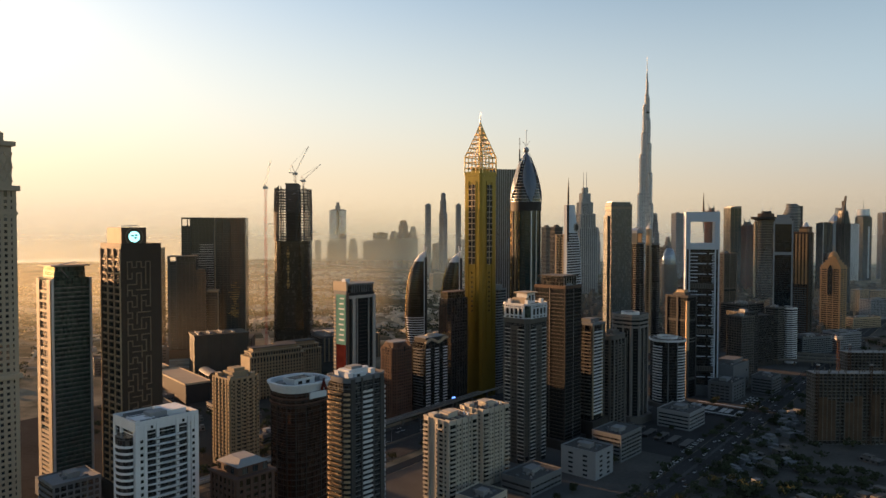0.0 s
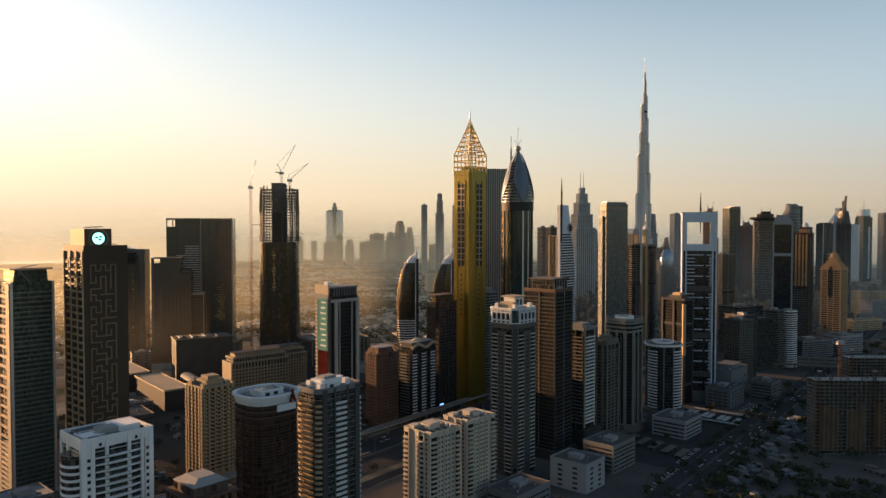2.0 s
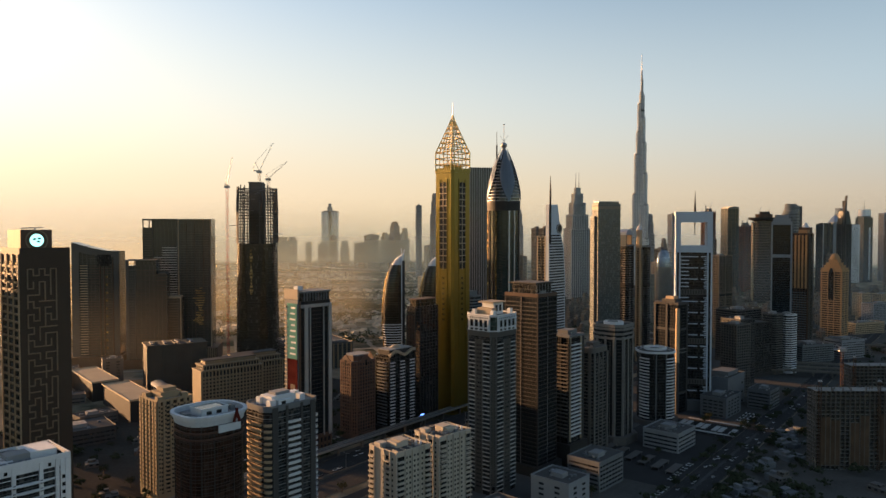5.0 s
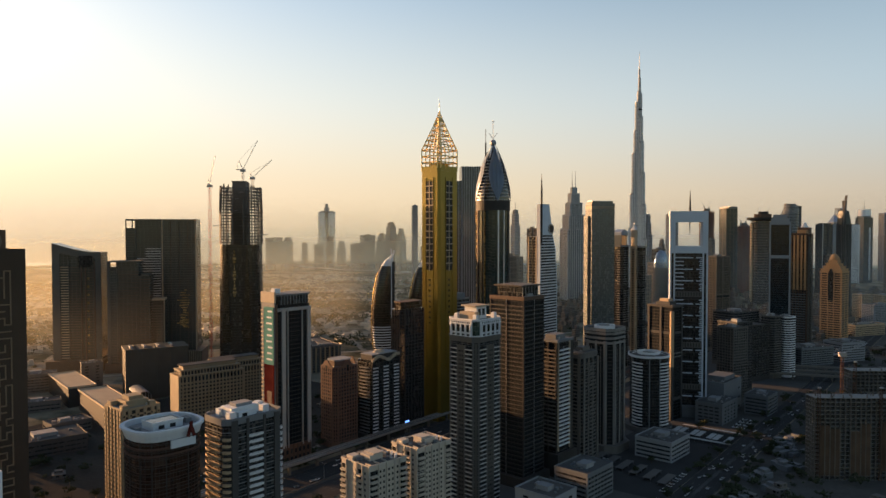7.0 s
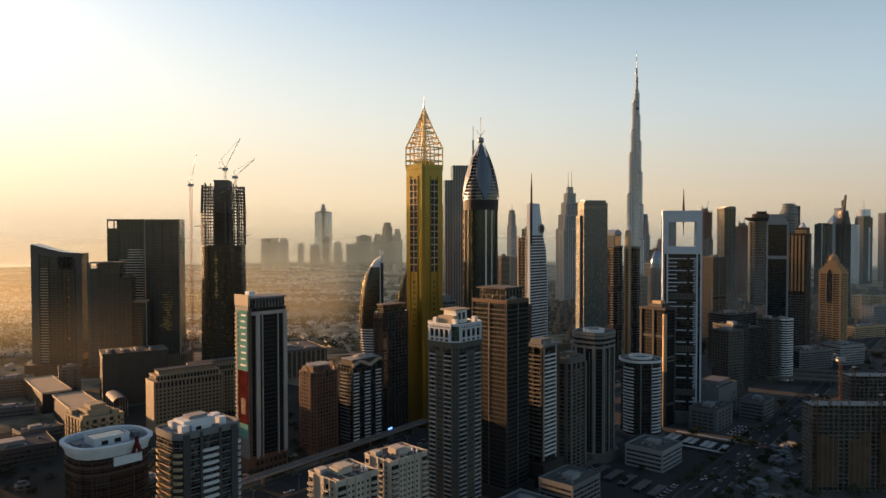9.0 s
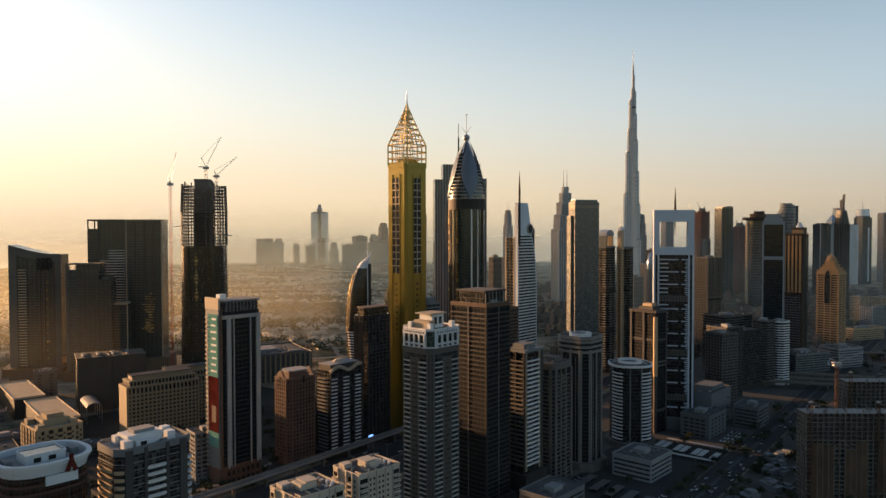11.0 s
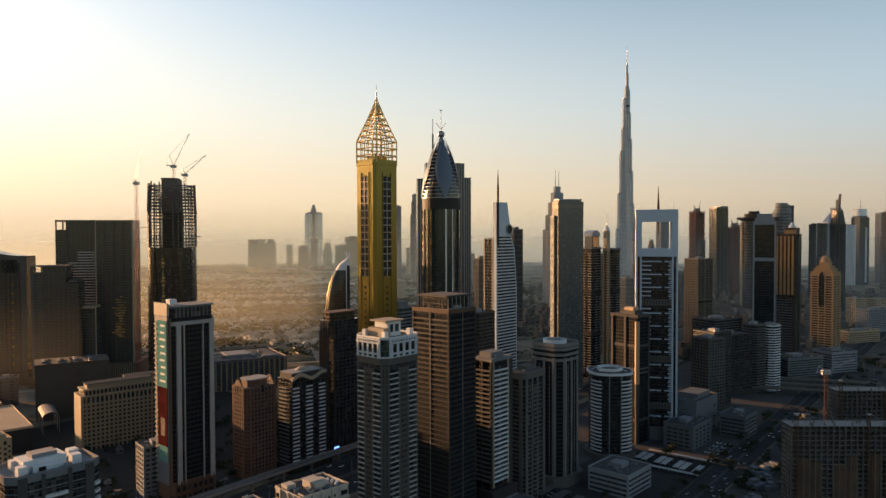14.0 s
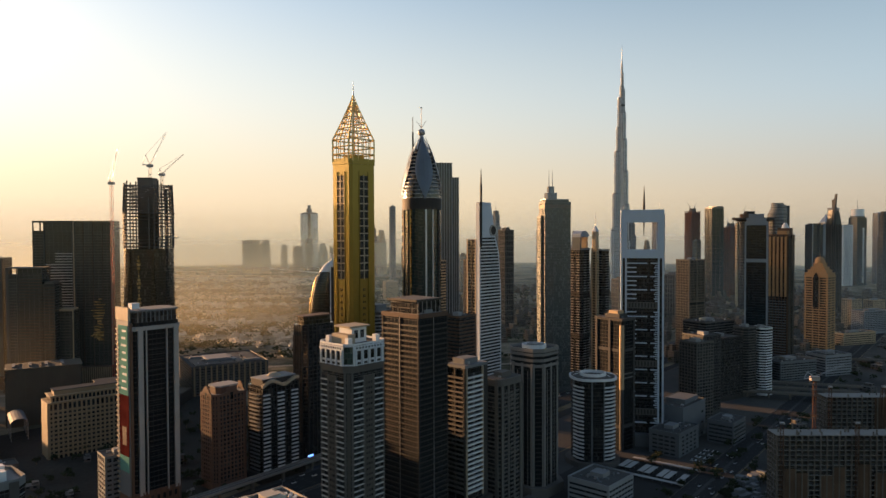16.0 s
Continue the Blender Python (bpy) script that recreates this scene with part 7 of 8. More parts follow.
for x0, y0, x1, y1 in ((20, 40, 64, 46), (58, 28, 64, 62), (70, 14, 92, 18), (10, 64, 30, 70)):
    box("pale_skylight", comp, ROOFW, x0, y0, 38.9, x1, y1, 40.6, "pale ridge skylight")

low_block("lot_block", "low dark flat-roofed block among parking lots", -352, 826, 48, 40, 26, 11, TAUPE, seed=31)
low_block("lot_block", "low pale flat-roofed block among parking lots", -440, 915, 30, 44, 24, 11, TAUPE, seed=32)
low_block("lot_block", "small dark block beside the coast road", -176, 690, 52, 26, 20, 9, TAUPE, seed=33)
low_block("dark_depot", "broad dark flat-roofed depot among parking lots", -345, 742, 40, 66, 46, 15, SLATE, seed=34)
low_block("lot_block", "low pale flat-roofed block with roof plant", -262, 806, 40, 30, 20, 10, TAUPE, seed=35)
low_block("lot_block", "low pale block beside the exhibition halls", -498, 1010, 30, 46, 26, 24, TAUPE, seed=36)
low_block("lot_block", "pale block with upright bays near the office towers", -430, 1040, 30, 26, 20, 34, TAUPE, seed=37, cols=(0.25, 0.75))
low_block("lot_block", "low dark block beside the coast road", -128, 820, 52, 40, 18, 9, TAUPE, seed=38)

# shaded parking: rows of pale awnings
n_aw = 0
for s0, p0, places in ((330, -232, (0, 6.4, 19, 25.4, 37, 43.4, 55)),):
    for off in places:
        x, y = along(s0 - off * 0.15, p0 - off)
        if n_aw == 0:
            aw = thing("parking_awning", "pale fabric parking awning on steel posts", "awning", x, y, ROAD + 90, 0.13, "parking awnings")
            prism("canopy", aw, SLABC, rect(5.2, 21, -2.6, -10.5), 2.7, 2.9)
            for px in (-2.2, 2.2):
                for py in (-9, 0, 9):
                    box("post", aw, STEEL, px - 0.08, py - 0.08, 0, px + 0.08, py + 0.08, 2.7)
        else:
            copy_thing(aw, pose(x, y, 0.13, 0, 0, ROAD + 90))
        n_aw += 1
for i in range(6):
    x, y = along(197 - i * 4.5, -206 - i * 14.5)
    t = thing("car_shed", "long grey-brown sheet roof over parked cars", "car shed", x, y, ROAD + 90, 0.13, "car sheds")
    prism("shed_roof", t, TAUPE, rect(7.5, 27, -3.75, -13.5), 2.6, 2.8, rect(7.5, 27, -3.75, -13.5))
    for px in (-3.2, 3.2):
        for py in (-12, 0, 12):
            box("post", t, STEEL, px - 0.1, py - 0.1, 0, px + 0.1, py + 0.1, 2.6)
for s0, p0 in ((350, -262), (306, -262)):
    x, y = along(s0, p0)
    t = thing("long_parking_awning", "long narrow pale parking awning on steel posts", "awning", x, y, ROAD, 0.13, "parking awnings")
    prism("canopy", t, SLABC, rect(4.5, 62, -2.25, -31), 2.7, 2.9)
    for i in range(8):
        box("post", t, STEEL, -0.1, -29 + i * 8.2, 0, 0.1, -28.8 + i * 8.2, 2.7)


def bare_frame(name, label, x, y, ang, R, L, H, nets):
    """Unfinished concrete building: slabs, columns, debris nets and a hoist."""
    t = thing(name, label, "building", x, y, ang)
    for z in levels(0, H, 3.5) + [H]:
        prism("floor_slab", t, PALEC, rect(R, L), z, z + 0.45)
    n = round(R / 4.3)
    for i in range(n + 1):
        for yy in (0.4, L - 0.4):
            xx = 0.5 + (R - 1) * i / n
            box("column", t, BARE, xx - 0.4, yy - (1.0 if yy < 1 else 0.4), 0, xx + 0.4, yy + 0.4, H)
    for k in range(1, 4):
        box("column", t, BARE, 0, L * k / 4 - 0.5, 0, 0.8, L * k / 4 + 0.5, H)
    prism("inner_wall", t, DARK, rect(R - 8, L - 10, 4, 5), 0, H)
    for x0, x1, z0, z1 in nets:
        box("debris_net", t, NET, x0, -0.32, z0, x1, -0.2, z1, "brown debris net")
        for i in range(int((x1 - x0) / 3)):
            box("net_fold", t, NET, x0 + i * 3 + 1, -0.5, z0, x0 + i * 3 + 1.4, -0.32, z1)
    rnd = random.Random(int(R))
    for i in range(int(R / 4)):
        xx = rnd.uniform(1, R - 1)
        box("starter_column", t, BARE, xx - 0.4, 0.6 + (L - 2) * (i % 3) / 2, H + 0.45, xx + 0.4, 1.4 + (L - 2) * (i % 3) / 2, H + rnd.uniform(2, 4.5))
    for k in (0.02, 0.42, 0.7):
        bm = bmesh.new()
        lattice(bm, (R * k, -2.4, 0), (R * k, -2.4, H + 9), 2.0, 3, 0.15)
        part("hoist_mast", bm, ORANGE, t, "orange lattice hoist mast")
        box("hoist_head", t, STEEL, R * k - 1.4, -3.6, H + 9, R * k + 1.4, -1.2, H + 10.2)
    return t


NET = surface("debris_net", (0.075, 0.047, 0.031), rough=0.9, var=0.4, patch=0.12, streak=0.6)
bare_frame("unfinished_concrete_block", "large unfinished concrete block with brown debris nets", 366, 697, -1, 130, 15, 70,
           ((5, 13, 4, 47), (14, 22, 4, 44), (31, 39, 4, 42), (40, 48, 4, 48), (57, 66, 8, 50), (68, 77, 4, 44), (86, 95, 4, 48), (100, 118, 4, 46)))
bare_frame("unfinished_concrete_block", "second unfinished concrete block behind the first", 452, 792, -1, 110, 15, 74, ((40, 60, 30, 74),))
luffing_crane("tower_crane", "orange tower crane over the unfinished blocks", 436, 780, 0, 92, (30, 10, 10), 6, (-10, -3, 1), 2.2, True)

# ---- right-hand towers further along the road ----


def black_frame_tower():
    t = thing("black_glass_frame_tower", "black glass tower in a white frame with a cross band", "tower", 587, 1192, 66)
    R, L, H = 34.0, 30.0, 222.0
    prism("core", t, GTEAL, rect(R, L), 0, H)
    for y in (0, L - 2.2):
        box("frame_leg", t, HAZEB, -1.4, y, 0, 0.4, y + 2.2, H + 3, "pale frame leg")
    for z, h in ((H - 2, 10), (168, 5), (48, 6), (70, 1)):
        box("frame_beam", t, HAZEB, -1.4, 2.2, z, 0.4, L - 2.2, z + h, "pale frame band")
    for i in range(7):
        box("lower_fin", t, HAZEB, -1.2, 3.4 + i * 3.7, 0, 0.2, 4.4 + i * 3.7, 48)
    box("side_wall", t, GREYW, 0.4, -0.8, 0, R, 0, H + 3)
    for z in levels(8, H - 4, 4):
        box("side_window", t, GDARK, 3, -0.95, z, R - 3, -0.8, z + 1.6)
    box("plant_room", t, HAZEB, 6, 5, H, R - 6, L - 5, H + 14)


def dome_tower():
    t = thing("domed_sandstone_tower", "sandstone tower with gabled top, dome and tall arched window", "tower", 799, 1428, 42)
    R, L, H = 34.0, 37.0, 132.0
    prism("core", t, GPANE, rect(R, L), 0, H)
    for z in levels(3, H - 2, 4.4):
        ring("floor_band", t, DOMES, offset(rect(R, L), 1.1), 1.9, z, z + 1.9)
    for y0, y1 in ((0, 2), (12.6, 14.0), (23, 24.4), (35, L)):
        box("pier", t, DOMES, -0.7, y0, 0, 0.3, y1, H)
    for x0, x1 in ((0, 2), (16, 18), (32, R)):
        box("side_pier", t, DOMES, x0, -0.7, 0, x1, 0.3, H)
    box("arched_window", t, GBLACK, -1.9, 13.6, 78, 0, 23.4, 128, "tall dark arched window")
    prism("arched_window_head", t, GBLACK, [(-1.9, 13.6), (0, 13.6), (0, 23.4), (-1.9, 23.4)], 128, 138, [(-1.9, 17.6), (0, 17.6), (0, 19.4), (-1.9, 19.4)])
    for y in (12.2, 23.6):
        box("window_frame", t, DOMES, -2.2, y, 76, 0, y + 1.2, 130)
    for k, (i0, z0, z1) in enumerate(((0, H, H + 6), (3.5, H + 6, H + 11), (7, H + 11, H + 16), (10.5, H + 16, H + 22))):
        prism("gable_step", t, DOMES, rect(R - 1.6 * i0, L - 2 * i0, 0.8 * i0, i0), z0, z1)
        prism("gable_cornice", t, DOMES, offset(rect(R - 1.6 * i0, L - 2 * i0, 0.8 * i0, i0), 0.7), z1 - 1.2, z1)
    prism("cornice", t, DOMES, offset(rect(R, L), 1.4), H - 2, H + 1.5)
    n = 7
    for i in range(n):
        a0, a1 = math.pi / 2 * i / n, math.pi / 2 * (i + 1) / n
        prism("dome_course", t, DOMES, oval(R / 2, L / 2, 9 * math.cos(a0), 9 * math.cos(a0), 18), H + 22 + 12 * math.sin(a0), H + 22 + 12 * math.sin(a1),
              oval(R / 2, L / 2, max(9 * math.cos(a1), 0.3), max(9 * math.cos(a1), 0.3), 18))
    prism("finial", t, DOMES, oval(R / 2, L / 2, 0.8, 0.8, 8), H + 33, H + 44, oval(R / 2, L / 2, 0.1, 0.1, 8))


black_frame_tower()
dome_tower()
t = tower("ochre_striped_tower", "brown tower with tall ochre strips and twin roof blocks", 656, 1276, 50, 36, 34, 205, BROWN, GDARK, fh=4, band=0.8,
          ribs=((0, 5, 1.2, 0.6), (3, 4.4, 1.6, 0.8)), gear=0)
for i in range(6):
    box("ochre_strip", t, DOMES, -1.9, 1.5 + i * 5.6, 112, -0.4, 4.6 + i * 5.6, 203, "ochre strip")
for i in range(3):
    box("front_strip", t, TAUPEB, 4 + i * 11, -1.7, 12, 6.4 + i * 11, -0.4, 200)
for z in levels(10, 108, 4):
    box("lower_balcony", t, GREYW, -1.7, 2, z, -0.3, 32, z + 1.2)
box("wing_slot", t, GBLACK, 15.5, -1.8, 0, 19.5, 0.2, 206, "dark slot between the two wings")
box("roof_block", t, DOMES, 1, 2, 205, 14, 16, 212)
box("roof_block", t, BROWN, 20, 2, 205, 35, 20, 216)
prism("roof_dome", t, WHITE, oval(27, 11, 6, 6, 14), 216, 224, oval(27, 11, 2, 2, 14))

t = tower("gridded_tan_tower", "tan tower with a fine window grid and waisted middle", 526, 1332, 30, 36, 26, 165, TANB, GPANE, fh=4.2, band=1.0,
          ribs=((0, 3.4, 0.9, 0.4), (3, 3.4, 0.9, 0.4)), gear=3)
for x in (0, 17, 35):
    box("white_edge", t, TANB, x, -1.2, 6, x + 1.0, -0.4, 165)
box("waist_band", t, TANB, 0, -1.3, 98, 36, -0.4, 99.5)
box("waist_recess", t, DARK, 1, -0.9, 94, 35, -0.3, 98)
tower("white_balcony_tower", "apartment tower with white sunlit balcony bands", 545, 1112, 30, 22, 22, 86, WHITE, GDARK, poly=cut(22, 22, 5), fh=3.4, band=1.4, out=0.9, gear=3)
tower("brown_balcony_tower", "brown apartment tower with sunlit balcony edges", 520, 1105, 30, 24, 22, 88, TAUPE, GDARK, poly=cut(24, 22, 4), fh=3.4, band=1.2, out=0.8, gear=4)
tower("dark_low_tower", "dark glass office tower with a flat roof", 474, 1080, 30, 48, 36, 78, DARK, GDARK, fh=3.8, band=0.6, ribs=((0, 6, 0.8, 0.4), (3, 6, 0.8, 0.4)), gear=8)
tower("dark_low_tower", "dark brown office tower with a flat roof", 430, 1010, 30, 30, 30, 92, SLATE, GDARK, fh=3.6, band=1.0, ribs=((0, 5, 0.8, 0.4), (3, 5, 0.8, 0.4)), gear=6)
tower("brown_roof_block", "brown mid-rise with stepped roof terraces", 500, 1190, 30, 60, 40, 84, TAUPE, GDARK, fh=3.6, band=1.4, gear=10, category="building")
tower("rust_mid_block", "red-brown mid-rise beside the white frame tower", 405, 960, 30, 26, 24, 92, TAUPE, GDARK, fh=3.4, band=1.2, ribs=((0, 4, 1, 0.4), (3, 4, 1, 0.4)), gear=4)
tower("slim_brown_tower", "slim brown tower with dark glass", 360, 985, 30, 24, 24, 128, BROWN, GDARK, fh=3.6, band=1.0, gear=3)
for x, y, r, l, h, m in ((990, 1640, 76, 30, 46, HAZEB), (1010, 1720, 30, 24, 62, SAND), (1060, 1725, 34, 24, 60, SAND), (1110, 1600, 60, 40, 40, TANB)):
    tower("mid_rise_block", "plain mid-rise block among low roofs", x, y, 20, r, l, h, m, GDARK, fh=3.6, band=1.7, ribs=((0, 4.5, 1.4, 0.4), (3, 4.5, 1.4, 0.4)), gear=5, category="building")

# flyover beside the low blocks
t = thing("flyover", "concrete flyover ramps with parapets crossing the side street", "flyover", 450, 1010, 0, kind="structure")
for i, (x, y, ln, rz) in enumerate(((560, 1095, 150, -18), (585, 1120, 160, -18), (610, 1150, 150, -18), (760, 1330, 260, -14))):
    deck = box("deck", t, CONC, x - 450 - ln / 2, y - 1010 - 5, 7, x - 450 + ln / 2, y - 1010 + 5, 8.4, rz=rz)
    for s in (-1, 1):
        box("deck_parapet", deck, CONC, -ln / 2, s * 4.8 - 0.2, 1.4, ln / 2, s * 4.8 + 0.2, 2.5)
    for k in range(int(ln / 25)):
        box("pillar", deck, CONC, -ln / 2 + 10 + k * 25, -1.2, -7, -ln / 2 + 12 + k * 25, 1.2, 0)

# ---- far skyline ----


def far_tower(x, y, w, h, m, glass, style, seed, group="far skyline towers", label="", name="far_tower"):
    """Distant tower: shaft with ribs, plant floors, setbacks or a tapered head."""
    rnd = random.Random(seed)
    t = thing(name, label, "tower", x, y, rnd.uniform(10, 50), group=group)
    d = w * rnd.uniform(0.7, 0.95)
    w = w * 0.78
    zs = [0, h] if style == "flat" else [0, h * rnd.uniform(0.72, 0.82), h * rnd.uniform(0.88, 0.95), h]
    k = 1.0
    for i in range(len(zs) - 1):
        r, l = w * k, d * k
        poly = cut(r, l, r * 0.16) if style == "cut" else rect(r, l)
        poly = [(px - r / 2, py - l / 2) for px, py in poly]
        prism("shaft", t, glass, poly, zs[i], zs[i + 1])
        piers(t, m, poly, range(len(poly)), max(r / 5, 3.5), max(1.0, r / 16), zs[i], zs[i + 1], 0.5)
        for z in levels(zs[i], zs[i + 1], 11):
            prism("floor_band", t, m, offset(poly, 0.3), z, z + 2.2)
        prism("setback_edge", t, m, offset(poly, 0.5), zs[i + 1] - 1, zs[i + 1] + 1.5)
        k *= 0.74
    if style == "spire":
        prism("spire", t, STEEL, oval(0, 0, 1.6, 1.6, 8), h, h + 34, oval(0, 0, 0.3, 0.3, 8))
    else:
        box("plant_room", t, m, -w * 0.2, -d * 0.2, h, w * 0.2, d * 0.2, h + 6)
    return t


skyline = (
    (291, 2000, 24, 214, "b", "flat"), (694, 3200, 26, 206, "p", "step"), (774, 2600, 30, 260, "p", "step"), (988, 3000, 44, 272, "p", "flat"),
    (959, 2500, 22, 178, "b", "flat"), 
    (1500, 2400, 32, 262, "b", "cut"),
    (-707, 4019, 29, 135, "s", "flat"), (-605, 3874, 51, 131, "b", "flat"), (-538, 3816, 36, 172, "r", "flat"), (-533, 4212, 62, 140, "s", "step"), (-385, 3722, 63, 137, "b", "flat"),
    (-323, 3667, 78, 182, "b", "flat"), (-256, 3684, 51, 187, "s", "step"), (-202, 3620, 56, 242, "r", "step"), (-151, 3590, 52, 211, "s", "cut"),
    (-66, 3119, 27, 312, "p", "flat"), (1, 3150, 32, 360, "p", "step"), (71, 3300, 26, 318, "p", "flat"), (349, 3000, 36, 290, "p", "spire"),
    (271, 1700, 26, 214, "b", "flat"),
    (185, 1500, 22, 160, "t", "flat"), (720, 2300, 34, 150, "b", "flat"), (820, 2900, 30, 190, "p", "flat"), (870, 2750, 26, 172, "t", "step"),
    (1040, 2200, 34, 150, "t", "flat"), (1180, 2500, 30, 186, "t", "step"), (1250, 2900, 30, 225, "p", "flat"), (1420, 2900, 34, 200, "p", "step"),
    (1640, 2350, 36, 240, "p", "cut"), (1700, 2600, 34, 255, "p", "step"), (1760, 2450, 30, 210, "t", "flat"), (1590, 2150, 30, 120, "t", "flat"),
    (640, 2050, 44, 120, "t", "flat"), (560, 1900, 36, 96, "t", "flat"), (700, 1950, 40, 104, "b", "flat"), (430, 1750, 34, 80, "t", "flat"),
    (-30, 3500, 40, 130, "s", "flat"), (120, 3600, 46, 150, "p", "flat"),
    (1010, 2150, 30, 128, "b", "step"), (1075, 2350, 34, 150, "t", "cut"), (1230, 2250, 32, 132, "b", "flat"), (1390, 2500, 30, 168, "t", "step"),
    (1460, 2250, 34, 126, "b", "cut"), (1560, 2420, 30, 182, "t", "flat"), (790, 2150, 30, 96, "r", "flat"), (520, 2150, 30, 112, "b", "step"), (600, 2350, 34, 136, "t", "cut"),
    (210, 2700, 40, 130, "t", "flat"), (300, 2500, 46, 120, "t", "flat"), (140, 2300, 44, 70, "s", "flat"), (-20, 2350, 50, 60, "s", "flat"),
)
looks = {"p": (HAZEB, GFAR, "pale grey glass tower on the hazy skyline"), "s": (SANDP, FARSAND, "sunlit sand-coloured tower in the morning haze"), "t": (TANB, FARWALL, "sand-coloured tower on the hazy skyline"),
         "b": (TAUPE, GDARK, "dark brown tower on the hazy skyline"), "r": (RUST, GFAR, "red-brown unfinished tower on the hazy skyline")}
for i, (x, y, w, h, c, style) in enumerate(skyline):
    m, g, lab = looks[c]
    far_tower(x, y, w, h, m, g, style, 40 + i, label=lab)

# twin bundle tower far off
t = thing("twin_bundle_tower", "pale twin tower with rounded shafts and a stepped crown", "tower", -678, 4590, 10)
prism("recessed_core", t, GDARK, oval(0, 8, 12, 14, 12), 0, 322)
for x, h in ((-31, 316), (31, 318)):
    prism("shaft", t, GFAR, oval(x, 0, 22, 22, 14), 0, h)
    piers(t, SNOW, oval(x, 0, 22, 22, 14), range(14), 9, 3.4, 0, h, 1.0)
    prism("shaft_cap", t, HAZEB, oval(x, 0, 23, 23, 14), h, h + 6)
prism("crown_deck", t, HAZEB, oval(0, 2, 40, 18, 20), 322, 328)
prism("crown", t, HAZEB, oval(0, 2, 17, 15, 12), 328, 350)
prism("crown_top", t, HAZEB, oval(0, 2, 10, 10, 12), 350, 372)
# slab trio in the haze
for i, (x, w, h, top) in enumerate(((-812, 36, 170, 0), (-769, 34, 172, 0), (-721, 42, 154, 19))):
    t = thing("hazy_slab_tower", "pale slab tower standing in morning haze", "tower", x, 3676, 32, group="slab trio")
    prism("shaft", t, FARSAND, rect(w, 24, -w / 2, 0), 0, h)
    piers(t, SANDP, rect(w, 24, -w / 2, 0), [0, 3], 8, 2, 0, h, 0.8)
    for z in levels(0, h, 12):
        box("floor_band", t, SANDP, -w / 2 - 0.4, -0.5, z, w / 2 + 0.4, 24.4, z + 2.4)
    if top:
        prism("round_top", t, SANDP, rect(w, 24, -w / 2, 0), h, h + top, rect(w * 0.35, 24, -w * 0.175, 0))
# pale twin-spired tower before the supertall
t = thing("twin_spire_tower", "pale stepped tower with two thin spires", "tower", 448, 2250, 20)
for w, z0, z1 in ((66, 0, 210), (54, 210, 252), (41, 252, 288), (28, 288, 316), (15, 316, 334)):
    poly = rect(w, w * 0.7, -w / 2, -w * 0.35)
    prism("tier", t, GFAR, poly, z0, z1)
    piers(t, SLABC, poly, range(4), w / 9, 2.0, z0, z1 + 5, 1.3)
    for z in levels(z0, z1, 8):
        prism("floor_band", t, HAZEB, offset(poly, 0.3), z, z + 1.6)
for x in (-5.5, 5.5):
    prism("spire", t, STEEL, oval(x, 0, 1.4, 1.4, 8), 334, 388, oval(x, 0, 0.3, 0.3, 8))
# disc-topped tower
t = thing("disc_top_tower", "grey glass tower with a wide dark disc roof", "tower", 976, 2134, 0)
prism("shaft", t, GDARK, oval(0, 0, 38, 24, 24, 0.0, 0.6), 0, 236)
bands(t, TAUPE, oval(0, 0, 38, 24, 24, 0.0, 0.6), 6, 234, 7.5, 1.4, 0.3)
prism("disc", t, DARK, oval(4, 0, 40, 24, 24), 236, 240, oval(4, 0, 56, 34, 24), "dark disc roof")
prism("disc_top", t, DARK, oval(4, 0, 56, 34, 24), 240, 246)
for x in (-24, 2):
    bm = bmesh.new()
    rod(bm, (x, 0, 250), (x + 7, 0, 276), 0.5)
    part("roof_crane", bm, STEEL, t)
prism("plant_room", t, BROWN, oval(-8, 0, 24, 18, 20), 246, 256)
prism("plant_room_top", t, DARK, oval(-6, 0, 14, 12, 20), 256, 263)
# lit left edge of the shaft, painted with sand-coloured panels
for z in levels(4, 232, 7.5):
    box("lit_edge_panel", t, SAND, -42.5, -6, z, -38.5, 4, z + 6.4, "edge panel in sand colour as painted sunlight")
for i in range(6):
    box("writing_bar", t, HAZEB, 8, -25.2, 196 - i * 13, 15, -24.2, 204 - i * 13)

# stepped cylinder under construction
t = thing("stepped_cylinder_tower", "pale banded round tower stepping up in a spiral under construction", "tower", 1058, 2160, 0)
for i, (x, r, h) in enumerate(((0, 25, 258), (2, 23, 266), (4, 21, 274), (4, 19, 281), (0, 16, 286))):
    prism("shaft", t, GFAR, oval(x, 0, r, r, 20), 0 if i == 0 else 250, h)
    for z in levels(6 if i == 0 else 258, h, 4.2 if i else 8.4):
        ring("floor_band", t, HAZEB, oval(x, 0, r + 0.8, r + 0.8, 20), 1.2, z, z + 1.6)
box("service_core", t, TAUPE, 17, -12, 0, 28, 12, 279)
# plain glass tower with a curved top
t = thing("curved_top_tower", "tall plain grey-brown glass tower with a gently curved top", "tower", 964, 2384, 18)
prism("shaft", t, GSEA, rect(43, 34), 0, 279)
piers(t, TAUPE, rect(43, 34), [0, 3], 14, 1.2, 0, 279, 0.5)
for z in levels(8, 276, 13):
    prism("floor_line", t, TAUPE, offset(rect(43, 34), 0.3), z, z + 0.8)
for i in range(8):
    x = 5.375 * i
    box("curved_crown", t, GREYGL, x, 0, 279, x + 5.375, 34, 280.5 + 5.5 * math.sin(math.pi * (i + 0.8) / 11))
bm = bmesh.new()
rod(bm, (20, 10, 284), (36, 10, 285), 0.5)
part("roof_rail", bm, STEEL, t)


